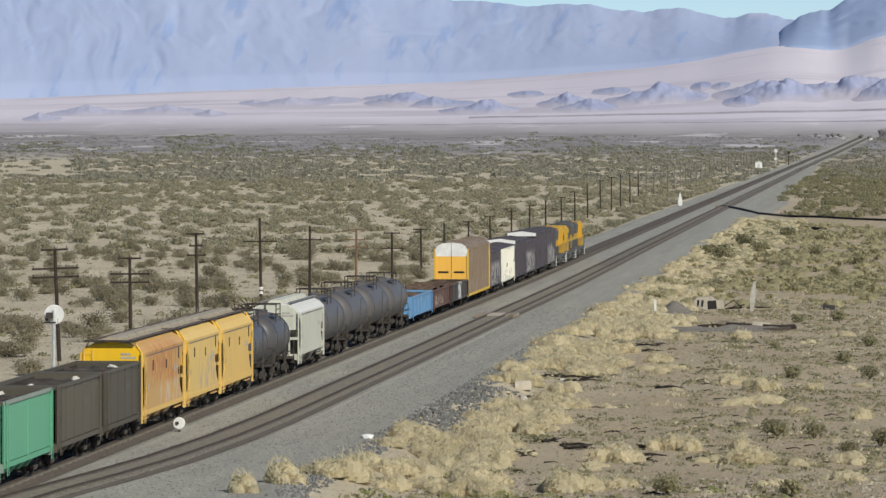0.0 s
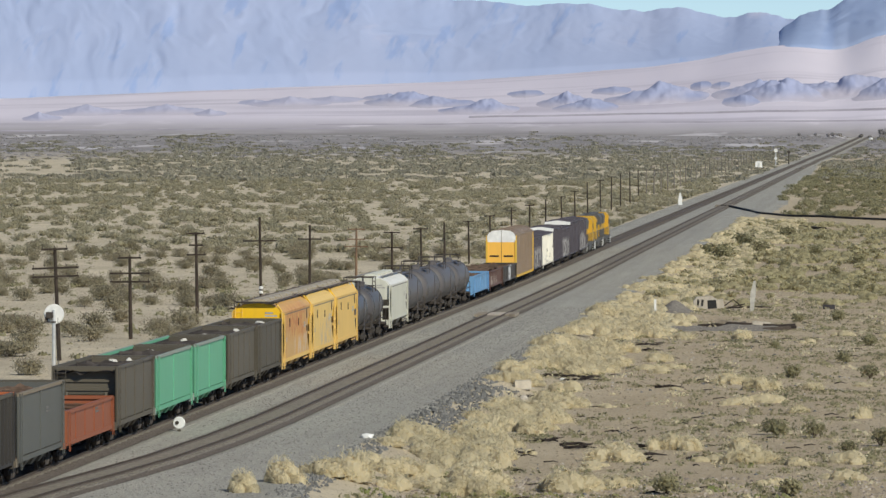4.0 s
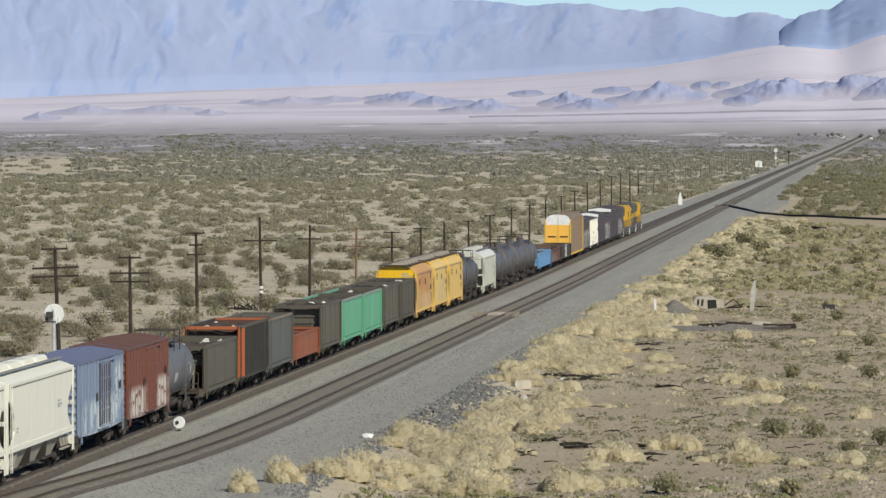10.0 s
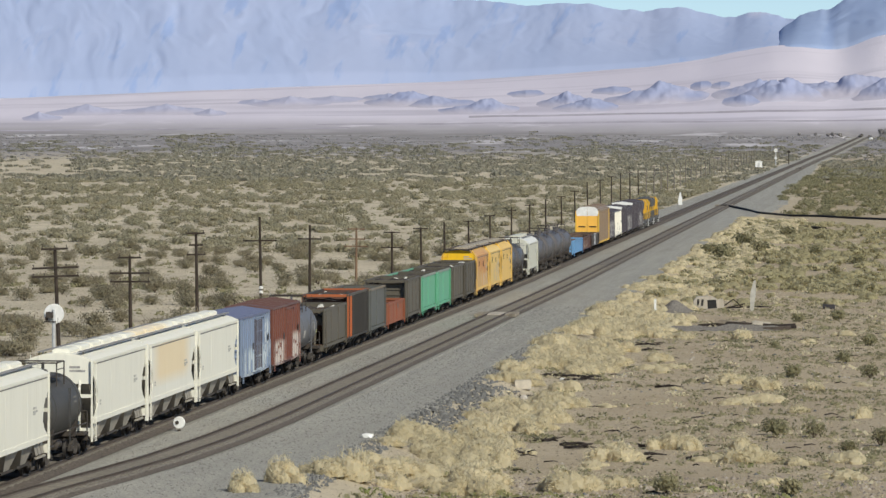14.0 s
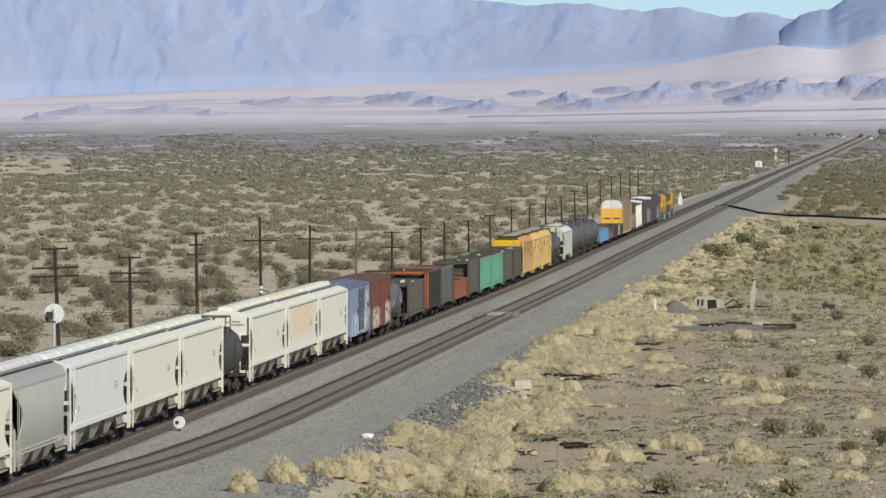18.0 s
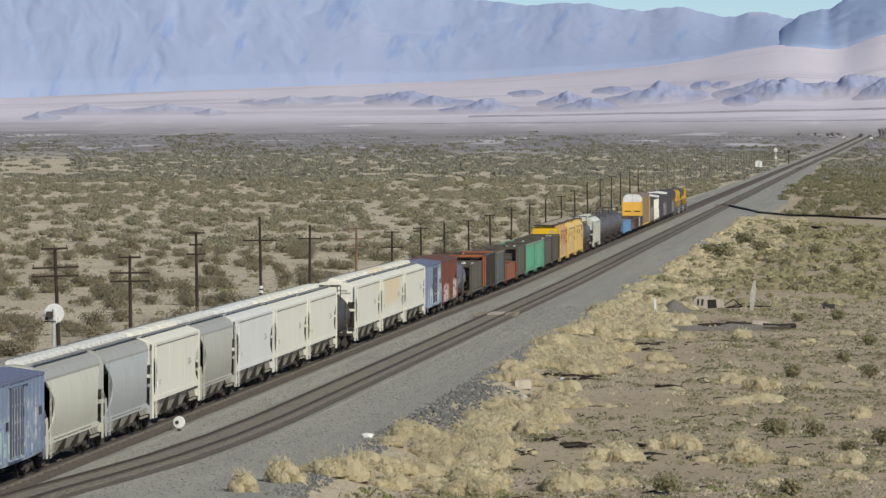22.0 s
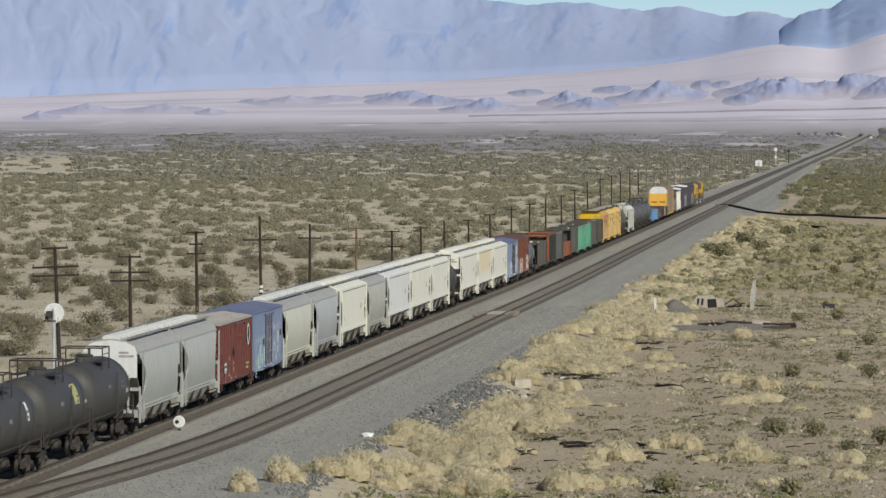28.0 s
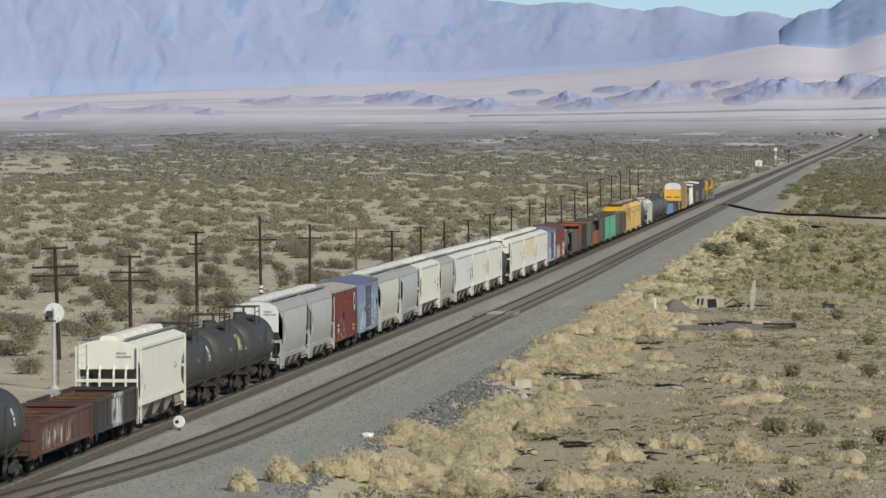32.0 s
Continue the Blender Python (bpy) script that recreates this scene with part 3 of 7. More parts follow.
def bogie_mesh(axles=2, base=1.73):
    """Cast side frames with spring groups and journal boxes, bolster and axles."""
    sh = Shape()
    half = base / 2 * (axles - 1)
    for sx in (-1, 1):
        x = sx * 1.0
        ring = [(-half - 0.3, 0.36), (-half - 0.28, 0.62), (-half + 0.2, 0.66), (-0.42, 0.86), (0.42, 0.86), (half - 0.2, 0.66), (half + 0.28, 0.62), (half + 0.3, 0.36),
                (half - 0.15, 0.34), (0.45, 0.2), (-0.45, 0.2), (-half + 0.15, 0.34)]
        sh.slab(ring, 0, x - 0.09, x + 0.09)
        for k in range(-2, 3):
            sh.rod((x + sx * 0.07, k * 0.13, 0.24), (x + sx * 0.07, k * 0.13, 0.56), 0.06)
        for i in range(axles):
            yy = -half + i * base
            sh.rod((x - 0.05, yy, 0.457), (x + sx * 0.17, yy, 0.457), 0.13, n=8)
    sh.box(-1.15, 1.15, -0.22, 0.22, 0.5, 0.8)
    for i in range(axles):
        yy = -half + i * base
        sh.rod((-0.8, yy, 0.457), (0.8, yy, 0.457), 0.085, n=8)
    return sh.mesh("bogie", M_BOGIE)


WHEEL, BOGIE, BOGIE_LOCO = wheel_mesh(), bogie_mesh(), bogie_mesh(3, 1.75)
COUPLER = Shape().box(-0.1, 0.1, -0.55, 0.1, 0.75, 0.98).box(-0.17, 0.17, -0.75, -0.5, 0.72, 1.02).box(-0.3, 0.3, 0.1, 0.16, 0.62, 1.1).mesh("coupler", M_STEEL)


def running_gear(car, half, inset=2.0, axles=2, base=1.73):
    """Bogies with their wheels, couplers at both ends."""
    for s in (-1, 1):
        b = part("bogie", BOGIE if axles == 2 else BOGIE_LOCO, None, car)
        b.location = (0, s * (half - inset), 0)
        for i in range(axles):
            for sx in (-1, 1):
                w = part("wheel", WHEEL, None, b)
                w.matrix_basis = pose(sx * 0.76, (i - (axles - 1) / 2) * base, 0.457, 0, 0, 0 if sx > 0 else 180)
        c = part("coupler", COUPLER, None, car)
        c.matrix_basis = pose(0, s * half, 0, 0, 0, 0 if s < 0 else 180)


def car(name, label, rear, front, category):
    ob = thing(name, label, category, "cars of the freight train")
    ob.scale = (1.01, 1.0, 1.0) if rear > 400 else (GIRTH, 1.0, 1.03) if rear > 330 else (GIRTH, 1.0, LOFT)
    TRAIN.append((ob, (rear + front) / 2))
    return ob, (front - rear) / 2


def ladder(owner, mat, x, y, z0, z1, across="x", width=0.42, name="ladder"):
    sh = Shape()
    for s in (-0.5, 0.5):
        p = (x + s * width, y) if across == "x" else (x, y + s * width)
        sh.rod((*p, z0), (*p, z1), 0.018, n=4)
    z = z0 + 0.2
    while z < z1:
        a = (x - width / 2, y, z) if across == "x" else (x, y - width / 2, z)
        b = (x + width / 2, y, z) if across == "x" else (x, y + width / 2, z)
        sh.rod(a, b, 0.012, n=4)
        z += 0.38
    return part(name, sh, mat, owner)


def brake_gear(owner, y):
    """Wheel and rod of the hand brake, air reservoir under the frame."""
    sh = Shape().rod((0.3, y, 1.5), (0.3, y - 0.12, 1.5), 0.02).lathe((0.3, y - 0.12, 1.5), 1, [(0, 0.24), (0.03, 0.24)], 12)
    part("brake_wheel", sh, M_STEEL, owner)
    part("air_reservoir", Shape().lathe((0.85, 0, 0.85), 1, [(-0.6, 0.1), (-0.55, 0.2), (0.55, 0.2), (0.6, 0.1)], 10), M_STEEL, owner, smooth=True)


def lettering(owner, x, y0, z, rows, mat, thick=0.006):
    """Unreadable stencilling as plain bars on a side."""
    for k, (length, tall) in enumerate(rows):
        part("marking", Shape().box(x, x + thick, y0, y0 + length, z - k * tall * 1.7, z - k * tall * 1.7 + tall), mat, owner)


def end_lettering(owner, y, x0, z, rows, mat):
    for k, (length, tall) in enumerate(rows):
        part("marking", Shape().box(x0, x0 + length, y - 0.006, y, z - k * tall * 1.7, z - k * tall * 1.7 + tall), mat, owner)


M_STENCIL = plain("faded_stencil", (0.42, 0.40, 0.37), 0.8)
M_STENCIL_PALE = plain("worn_stencil", (0.56, 0.54, 0.49), 0.8)
M_STENCIL_G = plain("dusty_stencil", (0.2, 0.19, 0.175), 0.8)
M_STENCIL_W = plain("white_stencil", (0.7, 0.7, 0.68), 0.8)
M_WORNBOARD = plain("rusty_running_board", (0.16, 0.125, 0.10), 0.8, 0.1, 3.0, 0.4)
M_GRATE = plain("galvanised_grating", (0.30, 0.29, 0.28), 0.8, 0.0, 4.0, 0.4)


def covered_hopper(label, rear, front, mat, roof_mat, style="ribless", height=4.65, trim=None, bays=3, dark_roof=False, end_mat=None, bot=1.30):
    """Covered hopper: side sheets cut back at the ends, roof with hatches and running boards, end plates over slope sheets, outlet chutes."""
    ob, half = car("covered_hopper_car", label, rear, front, "hopper car")
    trim = trim or mat
    end_mat = end_mat or mat
    if style == "ribless" and not dark_roof and bays == 3:
        bot = 1.58
    pb = 3.2 if bot > 1.5 else 2.75
    e, eave = half - 0.2, height - (0.46 if bot > 1.5 else 0.72)
    under = P_YELLOW_TAG if dark_roof else P_UNDER
    cut = [(e, eave), (e, 3.55), (e - 0.75, 3.3), (e - 1.45, 2.8), (e - 1.6, 0.55 * bot + 1.4), (e - 1.1, 0.8 * bot + 0.64), (e - 0.1, bot)]
    ring = cut + [(-y, z) for y, z in reversed(cut)]
    W = 1.56
    if style == "round":
        prof = []
        for i in range(11):
            t = i / 10
            z = bot + (eave - bot) * t
            prof.append((1.14 + 0.46 * math.sin(math.pi * min(1, 0.12 + t * 0.70)) ** 0.8, z))
        for s, nm in ((1, "side_sheet"), (-1, "side_sheet")):
            sh = Shape()
            ends = [e - 0.12 - 1.6 * math.sin(math.pi * i / 10) ** 1.0 * (1 if i < 9 else 0.5) for i in range(11)]
            v = [(s * x, y, z) for (x, z), en in zip(prof, ends) for y in (-en, en)]
            v += [(s * (x - 0.07), y, z) for (x, z), en in zip(prof, ends) for y in (-en, en)]
            f = []
            for i in range(10):
                f.append((2 * i, 2 * i + 1, 2 * i + 3, 2 * i + 2))
                f.append((22 + 2 * i, 22 + 2 * i + 1, 22 + 2 * i + 3, 22 + 2 * i + 2))
                for j in (0, 1):
                    f.append((2 * i + j, 2 * i + 2 + j, 22 + 2 * i + 2 + j, 22 + 2 * i + j))
            part(nm, sh.add(v, f), mat, ob, smooth=True)
    else:
        for s in (-1, 1):
            sh = Shape().slab(ring, 0, s * (W - 0.07), s * W)
            part("side_sheet", sh, mat, ob)
            k = 2 if style == "ribless" else 6
            for i in range(1, k + 1):
                yy = -e + 2 * e * i / (k + 1)
                if style == "ribbed":
                    part("side_post", Shape().box(s * W, s * (W + 0.07), yy - 0.06, yy + 0.06, bot + 0.1, eave), mat, ob)
                else:
                    part("weld_seam", Shape().box(s * W, s * (W + 0.004), yy - 0.02, yy + 0.02, bot + 0.25, eave), mat, ob)
        # thin dark strip a little below each eave
        for s in (-1, 1):
            part("eave_line", Shape().box(min(s * W, s * (W + 0.012)), max(s * W, s * (W + 0.012)), -e + 0.5, e - 0.4, eave - 0.14, eave - 0.09), M_STENCIL_G, ob)
    # roof
    rw = W + 0.02 if style != "round" else 1.44
    knee = height - (0.27 if bot > 1.5 else 0.36)
    roof = [(-rw, eave - 0.05), (-rw, eave + 0.06), (-1.3, knee), (-0.85, height - 0.14), (0, height - 0.04), (0.85, height - 0.14), (1.3, knee), (rw, eave + 0.06), (rw, eave - 0.05)]
    part("roof", Shape().slab(roof, 1, -e - 0.05, e + 0.05), mat if dark_roof else roof_mat, ob)
    if dark_roof:
        part("roof_deck", Shape().slab([(-0.95, height - 0.16), (-0.8, height - 0.09), (0, height - 0.01), (0.8, height - 0.09), (0.95, height - 0.16), (0, height - 0.3)], 1, -e - 0.06, e + 0.06), roof_mat, ob, "weathered grey roof deck")
        for s in (-1, 1):
            for x in (-W, W):
                part("grab_hoop", Shape().rod((x, s * (e + 0.06), eave - 0.6), (x, s * (e + 0.06), eave), 0.04, n=5).rod((x, s * (e + 0.06), eave), (x * 0.72, s * (e + 0.06), height - 0.1), 0.04, n=5), end_mat, ob)
            part("end_walk", Shape().box(-1.3, 1.3, min(s * e, s * (e + 0.42)), max(s * e, s * (e + 0.42)), height - 0.1, height - 0.02), M_STEEL, ob, "dark end running board")
    for s in (-1, 1):
        xs = W if style != "round" else 1.38
        part("side_sill", Shape().box(s * (xs - 0.1), s * (xs + 0.03), -e, e, bot - 0.16, bot + 0.05), trim, ob)
        # hatches in a row along the crown, running boards beside them
        part("running_board", Shape().box(s * 0.84, s * 1.06, -e - 0.1, e + 0.1, height - 0.04, height + 0.0)
             .box(s * 0.92, s * 0.97, -e * 0.9, -e * 0.88, height - 0.28, height).box(s * 0.92, s * 0.97, e * 0.88, e * 0.9, height - 0.28, height), M_GRATE if not dark_roof else M_WORNBOARD, ob)
    n = 5 if style != "round" else 9
    for i in range(n):
        yy = -e + 2 * e * (i + 0.5) / n
        part("hatch", Shape().slab([(-0.42, height - 0.1), (-0.42, height + 0.04), (-0.3, height + 0.12), (0.3, height + 0.12), (0.42, height + 0.04), (0.42, height - 0.1)], 1, yy - e / n * (0.8 if n == 5 else 0.55), yy + e / n * (0.8 if n == 5 else 0.55)), roof_mat if dark_roof else (P_HOPROOF if style == "round" else mat), ob)
    for s in (-1, 1):
        ye = s * (e + 0.02)
        wp_ = W - 0.08 if style != "round" else 1.36
        plate = [(-wp_, pb), (-wp_, eave), (-1.25, knee - 0.06), (-0.8, height - 0.2), (0, height - 0.1), (0.8, height - 0.2), (1.25, knee - 0.06), (wp_, eave), (wp_, pb)]
        part("end_plate", Shape().slab(plate, 1, ye - 0.05, ye + 0.05), end_mat, ob)
        # dark plates added inside the cut ends to stand for their deep shade
        for x in (-1, 1):
            part("shade_plate", Shape().slab([(s * (e - 2.4), 1.5), (s * (e - 0.9), 1.5), (s * (e - 0.06), 3.6), (s * (e - 2.4), 3.6)], 0, x * (W - 0.75), x * (W - 0.71)), M_BOGIE, ob)
        part("slope_sheet", Shape().slab([(ye - s * 0.1, pb + 0.03), (ye - s * 0.17, pb + 0.03), (ye - s * 3.0, 1.12), (ye - s * 2.9, 1.06)], 0, -W + 0.22, W - 0.22), under, ob)
        part("end_sill", Shape().box(-W, W, s * (half - 0.3), s * half, 0.85, 1.22).box(-0.35, 0.35, s * (half - 3.2), s * half, 0.72, 1.1), trim, ob)
        part("end_rail", Shape().box(-W, W, s * half - 0.06, s * half, pb - 0.62, pb - 0.46), trim, ob)
        for x in (-W + 0.03, W - 0.03):
            part("corner_post", Shape().box(x - 0.05, x + 0.05, s * half - 0.05, s * half + 0.03, 0.6, 2.2).box(x - 0.04, x + 0.04, s * half - 0.04, s * half + 0.02, 2.2, eave + 0.1 if style != "round" else 2.35), trim, ob)
        for x in (-0.95, -0.35, 0.35, 0.95):
            part("end_brace", Shape().slab([(s * half - 0.08, 1.1), (s * half, 1.1), (s * half, pb - 0.05), (ye, pb + 0.25), (ye, pb + 0.05), (s * half - 0.08, pb - 0.25)], 0, x - 0.05, x + 0.05), trim, ob)
        for x in (-1, 1):
            for k in range(3):
                part("slope_strut", Shape().slab([(s * (e - 0.2 - 0.85 * k), 0.86), (s * (e - 0.93 - 0.85 * k), 0.86), (s * (e - 1.75 - 0.85 * k), bot - 0.1), (s * (e - 1.02 - 0.85 * k), bot - 0.1)], 0, x * (W - 0.3), x * (W - 0.16)), under, ob)
            part("step_bar", Shape().box(min(x * (W - 0.22), x * (W - 0.1)), max(x * (W - 0.22), x * (W - 0.1)), min(s * (e - 0.2), s * (e - 2.6)), max(s * (e - 0.2), s * (e - 2.6)), 0.72, 0.8), under, ob)
        ladder(ob, trim, -1.15, s * (half - 0.02), 1.1, eave + 0.3)
        ladder(ob, trim, W + 0.06, s * (half - 0.55), 0.6, eave, "y")
    # outlet chutes
    for i in range(bays):
        yc = (i - (bays - 1) / 2) * (2 * half - 6.6) / max(bays - 0.4, 1)
        w = (2 * half - 6.6) / bays * 0.52
        sh = Shape()
        lo = [(-1.05, yc - 0.5, 0.46), (1.05, yc - 0.5, 0.46), (1.05, yc + 0.5, 0.46), (-1.05, yc + 0.5, 0.46)]
        hi = [(-W + 0.12, yc - w, bot), (W - 0.12, yc - w, bot), (W - 0.12, yc + w, bot), (-W + 0.12, yc + w, bot)]
        sh.add(lo + hi, [(0, 1, 2, 3), (0, 1, 5, 4), (1, 2, 6, 5), (2, 3, 7, 6), (3, 0, 4, 7)])
        part("outlet_chute", sh.box(-0.75, 0.75, yc - 0.12, yc + 0.12, 0.34, 0.44), under, ob)
        for sx in (-1, 1):
            part("gate_beam", Shape().box(sx * 1.05, sx * 1.15, yc - w * 0.8, yc + w * 0.8, 0.5, 0.6), M_BOGIE, ob)
    if dark_roof:
        for yy, zz, tall in ((-0.55, 3.0, 0.5), (0.1, 2.9, 0.45), (0.72, 3.2, 0.6), (0.72, 2.4, 0.35)):
            part("bracket", Shape().box(W, W + 0.05, e * yy, e * yy + 0.1, zz, zz + tall), M_STEEL, ob)
    brake_gear(ob, -half + 0.02)
    running_gear(ob, half, 1.75)
    lettering(ob, W + 0.014, e * 0.5, 2.9, [(0.9, 0.09), (1.2, 0.09), (0.7, 0.07)], M_STENCIL_PALE)
    lettering(ob, W + 0.014, -e * 0.78, 2.3, [(0.5, 0.08), (0.4, 0.08)], M_STENCIL_PALE)
    end_lettering(ob, -(e + 0.02) - 0.055, 0.45, height - 0.75, [(0.5, 0.1), (0.75, 0.1)], M_STENCIL)
    return ob


def tank_car(label, rear, front, mat, r=1.45, zc=2.45, mark=None, band=None):
    """Tank car: shell with dished heads, bands, manway with railed platform, ladders, frame."""
    ob, half = car("tank_car", label, rear, front, "tank car")
    e = half - 0.95
    rows = [(-e + 0.8 - 0.8 * math.cos(math.radians(q)), r * math.sin(math.radians(q))) for q in (2, 16, 30, 44, 57, 68, 78, 90)]
    rows = rows + [(-d, q) for d, q in reversed(rows)]
    part("tank_shell", Shape().lathe((0, 0, zc), 1, rows, 36), mat, ob, smooth=True)
    for y in (-e + 1.5, e - 1.5):
        part("strap_band", Shape().lathe((0, y, zc), 1, [(-0.06, r), (-0.06, r + 0.025), (0.06, r + 0.025), (0.06, r)], 36), band or mat, ob, smooth=True)
        part("saddle", Shape().slab([(-1.2, 1.0), (-1.3, zc - r * 0.5), (-0.9, zc - r * 0.85), (0.9, zc - r * 0.85), (1.3, zc - r * 0.5), (1.2, 1.0)], 1, y - 0.14, y + 0.14), M_STEEL, ob)
    top = zc + r
    part("manway", Shape().lathe((0, 0, top), 2, [(-0.15, 0.36), (0.2, 0.36), (0.22, 0.4), (0.28, 0.4), (0.32, 0.2)], 16).rod((0.2, 0.3, top + 0.3), (0.2, 0.3, top + 0.6), 0.07), mat, ob, smooth=True)
    for y in (-1.6, 1.7):
        part("valve_housing", Shape().lathe((0, y, top), 2, [(-0.1, 0.2), (0.18, 0.2), (0.24, 0.12)], 10), mat, ob, smooth=True)
    for s in (-1, 1):
        part("platform", Shape().box(s * 0.6, s * 1.05, -1.15, 1.15, top - 0.02, top + 0.03), M_STEEL, ob)
    for s in (-1, 1):
        sh = Shape()
        for y in (-1.1, 1.1):
            sh.rod((s * 1.05, y, top - 0.4), (s * 1.05, y, top + 0.62), 0.035, n=5)
        sh.rod((s * 1.05, -1.1, top + 0.62), (s * 1.05, 1.1, top + 0.62), 0.035, n=5)
        sh.rod((-1.05, s * 1.1, top + 0.62), (1.05, s * 1.1, top + 0.62), 0.035, n=5)
        sh.rod((s * 1.05, -1.1, top + 0.32), (s * 1.05, 1.1, top + 0.32), 0.025, n=5)
        part("platform_rail", sh, M_STEEL, ob)
        ladder(ob, mat, s * (r + 0.08), 0, 0.9, top - 0.5, "y", 0.42)
        part("side_rail", Shape().rod((s * 1.42, -half + 0.3, 1.5), (s * 1.42, half - 0.3, 1.5), 0.03, n=5).rod((s * 1.42, -half + 0.3, 1.0), (s * 1.42, -half + 0.3, 1.5), 0.03, n=5)
             .rod((s * 1.42, half - 0.3, 1.0), (s * 1.42, half - 0.3, 1.5), 0.03, n=5), M_STEEL, ob)
        ye = s * half
        part("end_platform", Shape().box(-1.45, 1.45, min(ye, ye - s * 1.4), max(ye, ye - s * 1.4), 0.98, 1.08).box(-1.45, 1.45, min(ye, ye - s * 0.15), max(ye, ye - s * 0.15), 0.7, 1.1), M_STEEL, ob)
        rl = Shape()
        for x in (-1.4, 1.4):
            rl.rod((x, ye - s * 0.05, 1.0), (x, ye - s * 0.05, 2.0), 0.03, n=5)
        part("end_handrail", rl.rod((-1.4, ye - s * 0.05, 2.0), (1.4, ye - s * 0.05, 2.0), 0.03, n=5), M_STEEL, ob)
    part("centre_sill", Shape().box(-0.3, 0.3, -half + 0.1, half - 0.1, 0.72, 1.02), M_STEEL, ob)
    part("bottom_valve", Shape().lathe((0, 0.3, zc - r), 2, [(-0.45, 0.14), (-0.3, 0.3), (0.1, 0.34)], 10), M_STEEL, ob)
    if mark:
        for y0, z0, wy, wz, *ink in mark:
            a0, a1 = z0, z0 + wz
            sh = Shape()
            v, n = [], 8
            for i in range(n + 1):
                a = a0 + (a1 - a0) * i / n
                for q in (r + 0.006, r + 0.012):
                    v += [(q * math.cos(a), y0, zc + q * math.sin(a)), (q * math.cos(a), y0 + wy, zc + q * math.sin(a))]
            f = []
            for i in range(n):
                k = 4 * i
                f += [(k + 2, k + 3, k + 7, k + 6)]
            part("marking", sh.add(v, f), ink[0] if ink else M_YMARK, ob, "pale painted marking" if ink else "yellow painted marking")
    lettering_tank(ob, r, zc, e)
    brake_gear(ob, -half + 0.02)
    running_gear(ob, half, 1.7)
    return ob


def lettering_tank(ob, r, zc, e):
    for y0, ln, a in ((e * 0.4, 0.8, 0.25), (e * 0.4, 0.6, 0.1)):
        q = r + 0.01
        part("marking", Shape().box(q * math.cos(a) - 0.02, q * math.cos(a) + 0.008, y0, y0 + ln, zc + q * math.sin(a), zc + q * math.sin(a) + 0.09), M_STENCIL_G, ob)


